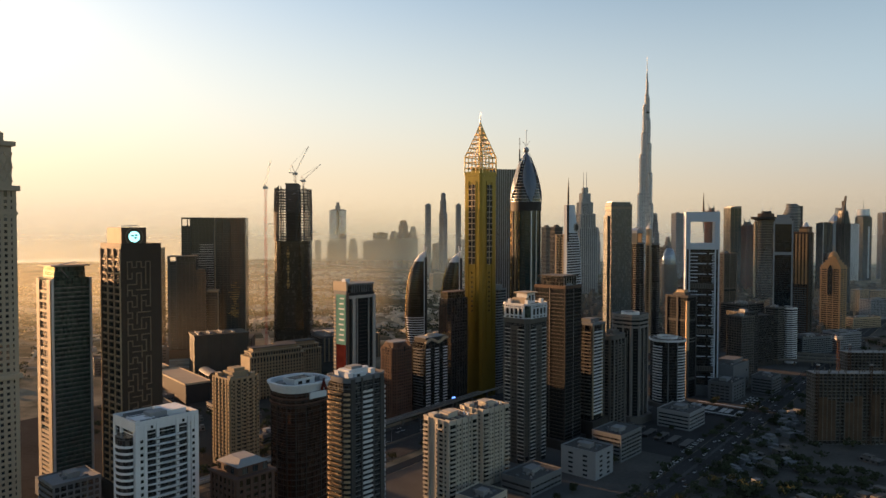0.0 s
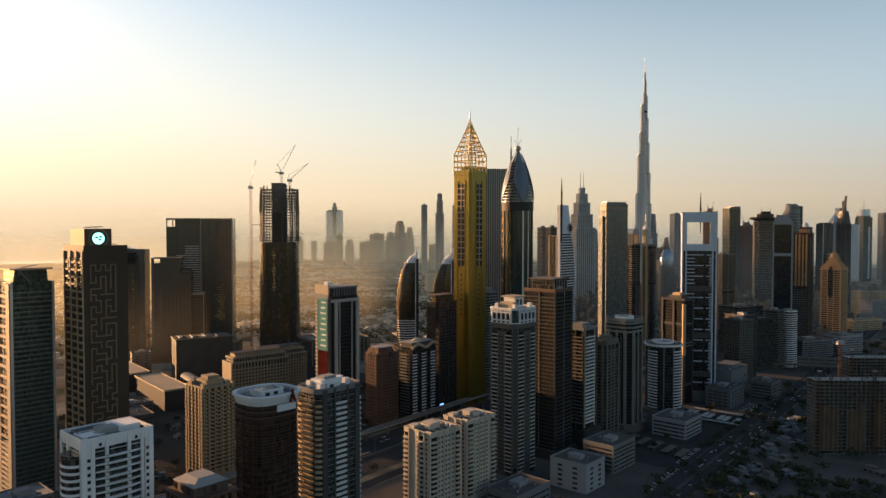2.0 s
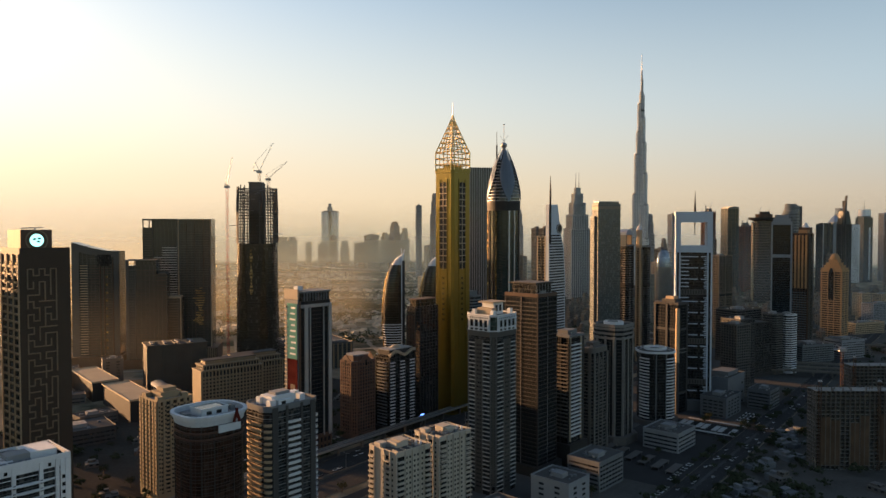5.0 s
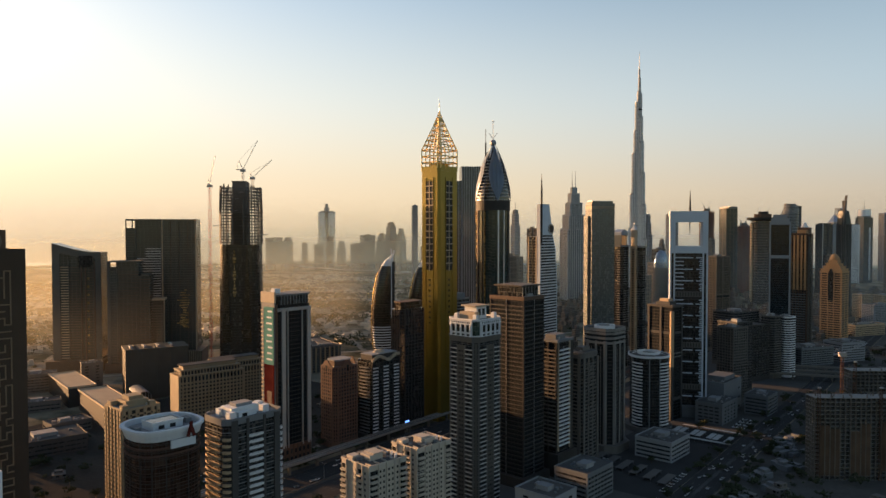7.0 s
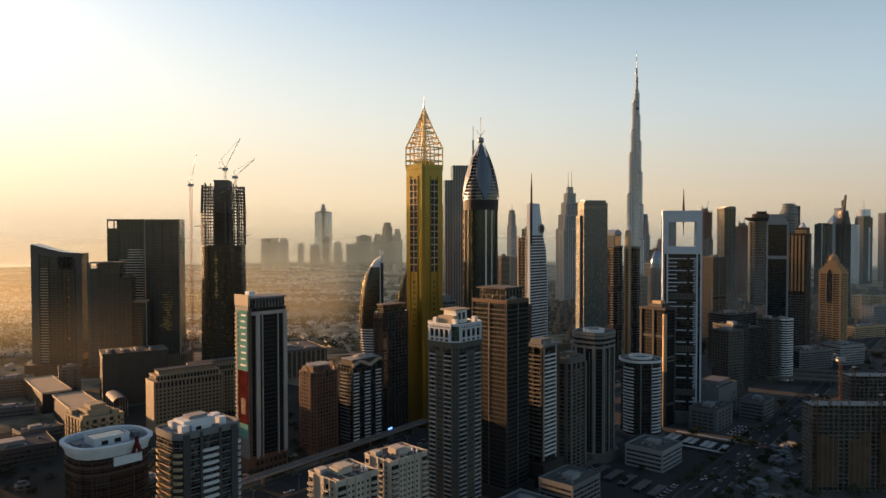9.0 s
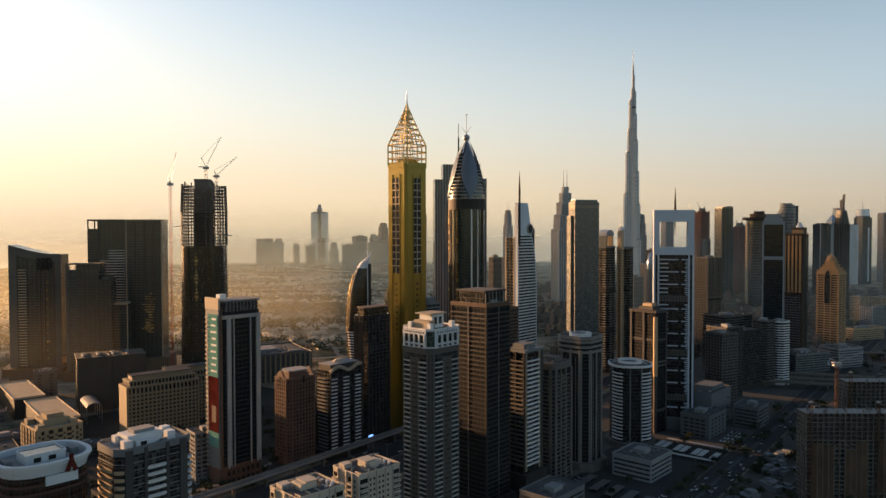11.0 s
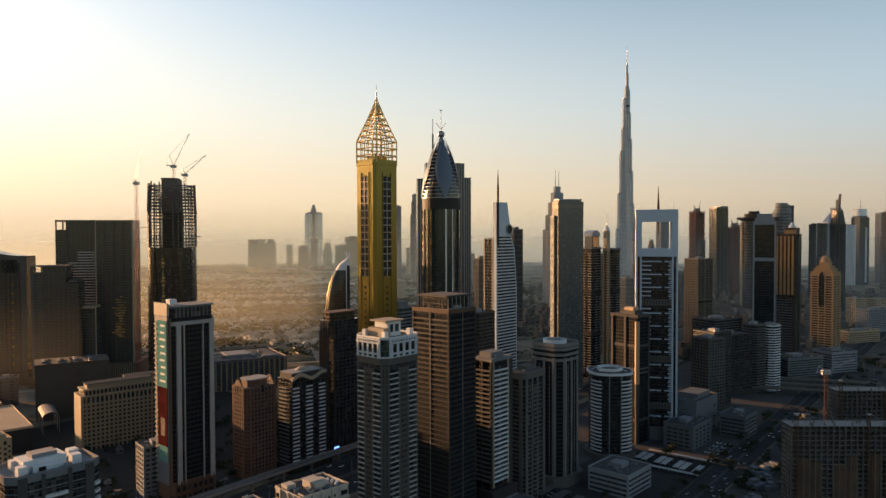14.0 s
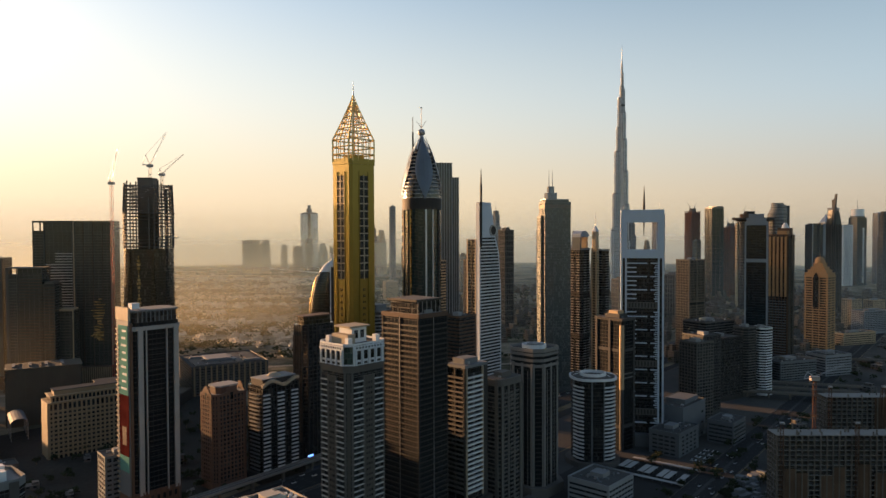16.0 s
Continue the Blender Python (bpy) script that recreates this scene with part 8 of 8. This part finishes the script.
def bare_high_rise(x, y, w, h, label):
    """Far tower under construction: red-brown frame, open top floors, small cranes."""
    t = thing("bare_high_rise", label, "tower", x, y, 24, group="far towers under construction")
    poly = rect(w, w * 0.8, -w / 2, -w * 0.4)
    prism("core", t, GPANE, offset(poly, -1.5), 0, h)
    piers(t, REDBARE, poly, range(4), w / 6, 1.8, 0, h + 5, 0.8)
    for z in levels(4, h, 6):
        prism("floor_slab", t, REDBARE, poly, z, z + 1.8)
    prism("upper_core", t, CONC, rect(w * 0.4, w * 0.4, -w * 0.2, -w * 0.2), h, h + 14)
    for dx, tip in ((-w * 0.3, (-12, 0, 34)), (w * 0.25, (8, 0, 40))):
        bm = bmesh.new()
        lattice(bm, (dx, 0, h), (dx, 0, h + 22), 2.2, 5, 0.35)
        rod(bm, (dx, 0, h + 20), (dx + tip[0], 0, h + tip[2]), 0.5)
        part("crane", bm, STEEL, t)


bare_high_rise(966, 2560, 38, 270, "red-brown tower under construction with two roof cranes")
bare_high_rise(1060, 2480, 40, 220, "orange-brown tower under construction on the hazy skyline")
# slab pair behind the ochre tower
t = thing("dark_slab_pair", "dark glass slab with an edge painted pale as sunlit on the skyline", "tower", 1208, 2262, 12)
prism("shaft", t, GBLUE, rect(38, 30), 0, 228)
# the pale left fin paints sunlight on the slab's edge
for x, m in ((0, SLABC), (18, TAUPE), (22, TAUPE), (36, HAZEB)):
    box("edge_fin", t, m, x, -1.5, 0, x + (14 if m == HAZEB else 2), 0, 230)
for z in levels(6, 226, 9):
    box("floor_line", t, TAUPE, 0, -0.6, z, 38, 0, z + 1)
box("roof_box", t, DARK, 6, 3, 228, 32, 26, 231)
# blue pyramid-roofed tower
t = thing("pyramid_roof_tower", "slim grey tower with a blue pyramid roof", "tower", 1440, 2621, 14)
prism("shaft", t, GFAR, rect(28, 26), 0, 236)
piers(t, HAZEB, rect(28, 26), [0, 3], 5, 1.4, 0, 238, 0.6)
prism("pyramid_roof", t, PALEBLUE, offset(rect(28, 26), 1), 238, 264, [(13, 12), (15, 12), (15, 14), (13, 14)], "blue pyramid roof")
prism("finial", t, STEEL, oval(14, 13, 0.8, 0.8, 8), 263, 276, oval(14, 13, 0.1, 0.1, 8))
# pale fin tower and white-drum tower at the end of the skyline
t = thing("pale_fin_tower", "broad pale tower with upright fins", "tower", 1640, 2870, 16)
prism("shaft", t, GFAR, rect(48, 34), 0, 227)
piers(t, SNOW, rect(48, 34), [0, 3], 5.4, 2.6, 0, 229, 1.0)
box("roof_box", t, TANB, 4, 4, 227, 44, 30, 231)
t = thing("white_drum_tower", "dark glass tower topped by a white drum and aerial", "tower", 1712, 2900, 16)
prism("shaft", t, GBLUE, rect(46, 40), 0, 258)
# bright white stands for sunlight on this stack of bays
for z in levels(10, 220, 7):
    box("sunlit_bay", t, SNOW, 26, -1.6, z, 33, 0, z + 5, "stacked bay painted white as sunlit")
prism("drum_foot", t, GREYW, oval(22, 20, 26, 24, 22), 258, 264)
prism("drum", t, SNOW, oval(22, 20, 24, 22, 22), 264, 290, label="white drum")
prism("aerial", t, STEEL, oval(22, 20, 1.4, 1.4, 8), 290, 330, oval(22, 20, 0.2, 0.2, 8))
t = thing("grille_top_tower", "slim tower with an open grille top", "tower", 1652, 2960, 16)
prism("shaft", t, GFAR, rect(30, 26), 0, 272)
piers(t, HAZEB, rect(30, 26), [0, 3], 5, 1.3, 0, 296, 0.7)
prism("top_ring", t, HAZEB, offset(rect(30, 26), 0.8), 292, 297)
prism("inner_core", t, TAUPE, rect(16, 14, 7, 6), 272, 290)
for i, (x, y, h, lean) in enumerate(((1830, 2960, 272, 10), (1890, 3000, 262, -8), (1850, 2750, 232, 0), (1790, 2780, 206, 6))):
    t = thing("slant_roof_tower", "pale slab tower with a slanting roof on the skyline", "tower", x, y, 18, group="slant-roofed slabs")
    prism("shaft", t, GFAR, rect(40, 26), 0, h)
    piers(t, HAZEB, rect(40, 26), [0, 3], 6.5, 1.8, 0, h, 0.8)
    # white strip paints a bright sunlit line up the front
    box("sunlit_edge", t, SNOW, 34, -1.4, 0, 38, 0, h)
    v, f = prism_data(rect(40, 26), 4)
    v = [(a, b, c + (0.45 * lean * (a / 40) if c > 1 else 0)) for a, b, c in v]
    put("slant_roof", mesh_of(("slant_roof", lean), v, f, HAZEB), t, (0, 0, h))
# claw-topped tower
t = thing("claw_top_tower", "dark twisted tower with curved pointed fins at its top", "tower", 1130, 2010, 15)
prism("shaft", t, GPLAIN, cut(32, 30, 6), 0, 225)
prism("head", t, GPLAIN, cut(32, 30, 6), 225, 262, [(4 + px * 0.6, 3 + py * 0.75) for px, py in cut(32, 30, 6)])
piers(t, SLATE, cut(32, 30, 6), range(8), 5, 1.2, 0, 226, 0.7)
for z in levels(5, 224, 8):
    prism("floor_band", t, DARK, offset(cut(32, 30, 6), 0.3), z, z + 1.2)
for y, flip, h in ((6, 1, 304), (22, -1, 290)):     # two bowed blades that close over the top
    outer, inner = [], []
    for i in range(11):
        q = i / 10
        bow = 15 * math.cos(q * 1.3) - 1.0
        outer.append((16 - flip * bow, 218 + (h - 218) * q))
        inner.append((16 - flip * (bow - 10 * (1 - q) - 1.2), 218 + (h - 218) * q))
    loop = outer + inner[::-1]
    v = [(a, c, z) for c in (y - 3.5, y + 3.5) for a, z in loop]
    k = len(loop)
    f = [(i, i + 1, k - 2 - i, k - 1 - i) for i in range(10)] + [(k + k - 1 - i, k + k - 2 - i, k + i + 1, k + i) for i in range(10)]
    f += [((i + 1) % k, i, k + i, k + (i + 1) % k) for i in range(k)]
    put("claw_blade", mesh_of(("claw", flip), v, f, TAUPE), t, label="curved pointed fin")
# blue domed hall
t = thing("blue_glass_hall", "round blue mirrored glass hall", "building", 640, 2010, 10)
for i in range(6):
    a0, a1 = math.pi / 2 * i / 6, math.pi / 2 * (i + 1) / 6
    prism("glass_course", t, GSKY, oval(0, 0, 17 * math.cos(a0) + 4, 13 * math.cos(a0) + 3, 24), 110 + 46 * math.sin(a0), 110 + 46 * math.sin(a1), oval(0, 0, 17 * math.cos(a1) + 4, 13 * math.cos(a1) + 3, 24))
prism("base", t, TAUPE, oval(0, 0, 22, 17, 24), 0, 110)

# ---- low houses, trees, cars ----


def house_stuff(name, label, n, region, sizes, m, seed, tall=(4, 7.5)):
    """Many small flat-roofed houses with parapets, in one mesh."""
    rnd = random.Random(seed)
    v, f = [], []
    for _ in range(n):
        x, y = region(rnd)
        a = rnd.choice((0.5, 0.52, 2.07, 0.48)) + rnd.uniform(-0.05, 0.05)
        w, d, h = rnd.uniform(*sizes), rnd.uniform(*sizes), rnd.uniform(*tall)
        for dx, dy, sw, sd, sh in ((0, 0, 1, 1, 1), (w * 0.2, 0, 0.5, 0.6, 1.5)):
            c, s, b = math.cos(a), math.sin(a), len(v)
            for z in (0, h * sh):
                for qx, qy in ((-1, -1), (1, -1), (1, 1), (-1, 1)):
                    px, py = dx + qx * w * sw / 2, dy + qy * d * sd / 2
                    v.append((x + px * c - py * s, y + px * s + py * c, z))
            f += [(b + 4, b + 5, b + 6, b + 7)] + [(b + i, b + (i + 1) % 4, b + 4 + (i + 1) % 4, b + 4 + i) for i in range(4)]
    me = bpy.data.meshes.new(name)
    me.from_pydata(v, [], f)
    me.materials.append(m)
    return tagged(new(name, me), label, "houses", kind="stuff")


def tree_stuff(name, label, n, region, size, seed, clumps=8):
    """Many small ragged crowns on short trunks, in one mesh."""
    rnd = random.Random(seed)
    v, f = [], []
    for _ in range(n):
        x, y = region(rnd)
        s = rnd.uniform(*size)
        for k in range(clumps):
            cx, cy, cz = x + rnd.gauss(0, s * 0.4), y + rnd.gauss(0, s * 0.4), s * rnd.uniform(0.5, 1.1)
            q = s * rnd.uniform(0.14, 0.32)
            b = len(v)
            v += [(cx + q * rnd.uniform(0.6, 1.2), cy, cz), (cx - q * rnd.uniform(0.6, 1.2), cy, cz), (cx, cy + q * rnd.uniform(0.6, 1.2), cz),
                  (cx, cy - q * rnd.uniform(0.6, 1.2), cz), (cx, cy, cz + q * 0.8), (cx, cy, cz - q * 0.7)]
            f += [(b, b + 2, b + 4), (b + 2, b + 1, b + 4), (b + 1, b + 3, b + 4), (b + 3, b, b + 4), (b + 2, b, b + 5), (b + 1, b + 2, b + 5), (b + 3, b + 1, b + 5), (b, b + 3, b + 5)]
    me = bpy.data.meshes.new(name)
    me.from_pydata(v, [], f)
    me.materials.append(LEAF)
    return tagged(new(name, me), label, "trees", kind="stuff")


def villa_land(rnd):
    while True:
        x, y = rnd.uniform(-1500, 420), rnd.uniform(1330, 3900)
        if x < 90 + (y - 1300) * 0.1 and x > -0.52 * y - 120:
            return x, y


def villa_rows(rnd):
    """House plots in double rows along the villa streets."""
    c, k = math.cos(0.30), math.sin(0.30)
    while True:
        x, y = villa_land(rnd)
        q, o = (x + 420) * c + (y - 2350) * k, -(x + 420) * k + (y - 2350) * c
        q, o = round(q / 21) * 21 + rnd.uniform(-3, 3), (round(o / 47) + rnd.choice((-0.3, 0.3))) * 47 + rnd.uniform(-3, 3)
        x, y = -420 + q * c - o * k, 2350 + q * k + o * c
        if math.sin(x * 0.011 + 1.3) + math.sin(y * 0.009 + x * 0.004) > -0.7:
            return x, y


def near_right(rnd):
    s, p = rnd.uniform(-420, 1500), rnd.uniform(-1000, -330)
    x, y = along(s, p)
    while 340 < x < 520 and 690 < y < 900 or y < 300 or (y < 760 and rnd.random() < 0.6):
        s, p = rnd.uniform(-420, 1500), rnd.uniform(-1000, -330)
        x, y = along(s, p)
    return x, y


def left_land(rnd):
    return rnd.uniform(-1500, -560), rnd.uniform(900, 3000)


def between(rnd):
    while True:
        s, p = rnd.uniform(700, 2400), rnd.uniform(-280, 900)
        x, y = along(s, p)
        if x > 150 and y > 1300:
            return x, y


groves = []


def villa_groves(rnd):
    """Tree places gathered in groves and garden belts."""
    if not groves:
        groves.extend(villa_land(rnd) for _ in range(190))
    x, y = rnd.choice(groves)
    return x + rnd.gauss(0, 62), y + rnd.gauss(0, 22)


house_stuff("villa_houses", "pale villa houses spread over the dusty district", 2100, villa_rows, (11, 25), VILLA, 1, (3, 6))
tree_stuff("villa_trees", "dusty green trees between the villas", 15000, villa_groves, (5, 10), 2, 6)
house_stuff("side_street_houses", "low flat-roofed houses behind the back road", 420, near_right, (9, 20), SIDEWALL, 3)
def near_corner(rnd):
    return along(rnd.uniform(-330, 190), rnd.choice((rnd.uniform(-480, -330), rnd.uniform(-700, -360))))


tree_stuff("corner_trees", "dense dark trees in the gardens behind the back road", 520, near_corner, (4, 8), 14, 40)
house_stuff("corner_sheds", "low dark flat-roofed sheds among garden trees", 26, near_corner, (10, 24), ROOF, 15)
def road_edge(rnd):
    """Strips of planting beside and along the middle of the back road."""
    s, p = rnd.uniform(-150, 620), rnd.choice((-305.5, -324, -330, -340, -352, -366, -288))
    return along(s, p + rnd.uniform(-2.5, 2.5))


def left_lots(rnd):
    while True:
        x, y = along(rnd.uniform(-190, 200), rnd.choice((12, 26, 56, 96, 140, 180, 236, 300)) + rnd.uniform(-6, 6))
        if not (-420 < x < -225 and 820 < y < 1010):
            return x, y


tree_stuff("road_edge_trees", "dark low trees and shrubs along the back road", 300, road_edge, (2.5, 6), 21, 26)
tree_stuff("lot_trees", "dark dusty trees between the lots and halls", 260, left_lots, (3, 6.5), 22, 24)
house_stuff("lot_sheds", "small flat-roofed sheds among the lots", 40, left_lots, (5, 12), SIDEWALL, 23, (2.8, 4.5))
house_stuff("corner_houses", "low houses with pale roofs behind the back road", 34, lambda rnd: along(rnd.uniform(60, 460), rnd.uniform(-372, -330)), (7, 14), GREYW, 24, (3, 5.5))
tree_stuff("side_street_trees", "dark street trees between low houses", 1100, near_right, (4, 8), 4, 22)
house_stuff("district_houses", "pale low houses beyond the office towers", 420, left_land, (8, 20), VILLA, 5)
tree_stuff("district_trees", "dusty trees beyond the office towers", 1800, left_land, (4, 9), 6)
house_stuff("inner_city_blocks", "low sand-coloured blocks between far towers", 620, between, (10, 24), FARWALL, 7, (5, 20))
tree_stuff("inner_city_trees", "dark trees along the streets between far towers", 1500, between, (5, 9), 17, 7)

# far causeway and embankments
t = thing("far_embankment", "pale sand embankment and far motorway", "embankment", 0, 0, kind="structure")
for x, y, ln, rz in ((-500, 3450, 1500, -9), (-1500, 3900, 900, -12)):
    box("bank", t, SAND, x - ln / 2, y - 30, 0, x + ln / 2, y + 30, 9, rz=rz)


def leafy_tree(name, seed, h):
    """A street tree: tapered trunk, limbs, crown of many small leaf clumps with gaps."""
    rnd = random.Random(seed)
    t = thing(name, "dark green street tree with an uneven crown", "tree", 0, 0, group="street trees")
    bm = bmesh.new()
    bmesh.ops.create_cone(bm, segments=7, radius1=0.28, radius2=0.16, depth=h * 0.45, cap_ends=True, matrix=Matrix.Translation((0, 0, h * 0.225)))
    tips = []
    for k in range(6):
        a = k * 1.05 + rnd.uniform(-0.3, 0.3)
        tip = (math.cos(a) * h * 0.28, math.sin(a) * h * 0.28, h * rnd.uniform(0.6, 0.85))
        rod(bm, (0, 0, h * 0.42), tip, 0.09)
        tips.append(tip)
    part("trunk", bm, BARK, t)
    v, f = [], []
    for _ in range(230):
        bx, by, bz = rnd.choice(tips)
        p = Vector((bx + rnd.gauss(0, h * 0.13), by + rnd.gauss(0, h * 0.13), bz + rnd.gauss(0, h * 0.1)))
        q = rnd.uniform(0.25, 0.6)
        e = Euler((rnd.uniform(0, 6), rnd.uniform(0, 6), rnd.uniform(0, 6))).to_matrix()
        b = len(v)
        v += [tuple(p + e @ Vector(c) * q) for c in ((-1, -0.6, 0), (1, -0.6, 0.2), (1, 0.6, -0.2), (-1, 0.6, 0.1))]
        f.append((b, b + 1, b + 2, b + 3))
    put("crown", mesh_of(("crown", seed), v, f, LEAF), t)
    return t


trees = [leafy_tree("street_tree", s, h) for s, h in ((1, 7.0), (2, 9.0), (3, 6.0))]
rnd = random.Random(12)
spots = [along(rnd.uniform(-120, 420), rnd.choice((-326, -332, -345, -360, -249, -292.5, -10, -84)) + rnd.uniform(-1.5, 1.5)) for _ in range(95)]
spots += [along(rnd.uniform(-220, 240), rnd.choice((14, 20, 60, 64, 110, 150, 200)) + rnd.uniform(-2, 2)) for _ in range(50)]
for i, (x, y) in enumerate(spots):
    if i < 3:
        trees[i].matrix_basis = pose(x, y, 0.0, 0, 0, i * 70)
    else:
        copy_thing(trees[i % 3], pose(x, y, 0.0, 0, 0, i * 77))


def car(name, label, m, x, y, rz):
    t = thing(name, label, "car", x, y, rz, 0.16, "cars on the roads")
    body = [(-2.2, 0.35), (2.2, 0.35), (2.25, 0.75), (1.2, 0.95), (-2.1, 1.0), (-2.25, 0.7)]
    v = [(a, s * 0.9, b) for s in (-1, 1) for a, b in body]
    n = len(body)
    f = [tuple(range(n)), tuple(range(2 * n - 1, n - 1, -1))] + [(i + n, (i + 1) % n + n, (i + 1) % n, i) for i in range(n)]
    put("body", mesh_of((name, "body"), v, f, m), t)
    cab = [(-1.9, 0.98), (1.1, 0.94), (0.4, 1.45), (-1.5, 1.48)]
    v = [(a, s * (0.85 if b < 1 else 0.7), b) for s in (-1, 1) for a, b in cab]
    f = [tuple(range(4)), tuple(range(7, 3, -1))] + [(i + 4, (i + 1) % 4 + 4, (i + 1) % 4, i) for i in range(4)]
    put("cabin", mesh_of((name, "cabin"), v, f, GBLACK), t)
    for a in (-1.35, 1.35):
        for s in (-0.82, 0.82):
            w = prism("wheel", t, TYRE, oval(0, 0, 0.34, 0.34, 10), -0.1, 0.1)
            w.matrix_basis = pose(a, s + 0.1, 0.34, 90, 0, 0)
    return t


paints = [car("car", lab, m, 0, 0, 0) for lab, m in (("white saloon car on the asphalt road", WHITE), ("silver saloon car on the asphalt road", SILVER), ("dark saloon car on the asphalt road", DARK), ("sand-coloured saloon car on the asphalt road", CREAM))]
used = set()
rnd = random.Random(31)
places = []
for p, lo, hi, n in ((-41, -100, 560, 9), (-36, -100, 560, 8), (-27, -100, 560, 8), (-18, -100, 560, 8), (-76, -100, 560, 7), (-66, -100, 560, 8), (-54, -100, 560, 7),
                     (-297, -60, 420, 14), (-302, -60, 420, 10), (-311, -60, 420, 12), (-316, -60, 420, 12), (-299.5, 150, 620, 10), (-309, 150, 620, 10), (-313.5, 150, 620, 8), (-98, -60, 420, 8), (30, -150, 200, 10), (36, -150, 200, 10)):
    places += [(rnd.uniform(lo, hi), p, 0) for _ in range(n)]
places += [(60 + 3.1 * i, -288, 90) for i in range(24) if i % 5 != 2] + [(-20 + 3.2 * i, -120, 90) for i in range(26) if i % 4 != 1]
places = [q for i, q in enumerate(places) if i % 4 != 3]
places += [(150 + 3.0 * i, q, 90) for q in (-212, -284) for i in range(18) if (i * 7 + int(q)) % 5 < 2]
places += [(-60 + 3.2 * i, 46, 90) for i in range(22) if i % 3 != 1]
places += [(380 + 3.1 * i, q, 90) for q in (-284, -276) for i in range(16) if (i * 5 + int(q)) % 4 < 2]
for i, (s, p, turn) in enumerate(places):
    x, y = along(s, p)
    m = pose(x, y, 0.16, 0, 0, ROAD + turn + (180 if p < -49 and p > -90 else 0))
    k = rnd.choice((0, 0, 1, 2, 3))
    if k not in used:
        used.add(k)
        paints[k].matrix_basis = m
    else:
        copy_thing(paints[k], m)

# lit roadside screen
t = thing("roadside_screen", "small lit advertising screen beside the coast road", "screen", 13, 848, 52, 0)
box("screen_face", t, glow("screen_glow", (0.12, 0.3, 1.0), 0.9), -3, -0.3, 8, 3, 0, 10.4, "lit screen face")
box("screen_frame", t, STEEL, -3.3, 0, 7.7, 3.3, 0.5, 10.7)
box("screen_post", t, STEEL, -0.4, 0, 0, 0.4, 0.4, 7.7)


# ---- joined small pieces on things too far off to pick apart ----


def join_far(limit):
    """Past the limit, alike small pieces of one thing become one part."""
    tops = [o for o in scene.objects if o.parent is None and o.type == "EMPTY" and math.hypot(o.location.x, o.location.y) > limit]
    gone = []
    for top in tops:
        sets = {}
        for o in top.children:
            if o.type == "MESH" and not o.children:
                sets.setdefault((o.name.split(".")[0], o.data.materials[0].name), []).append(o)
        for (name, _), group in sets.items():
            if len(group) < 4:
                continue
            v, f = [], []
            for o in group:
                b = len(v)
                v += [tuple(o.matrix_basis @ q.co) for q in o.data.vertices]
                f += [tuple(i + b for i in p.vertices) for p in o.data.polygons]
            me = bpy.data.meshes.new(name)
            me.from_pydata(v, [], f)
            me.materials.append(group[0].data.materials[0])
            gone.extend(group)
            put(name, me, top, kind="stuff")
    bpy.data.batch_remove(gone)


join_far(880)
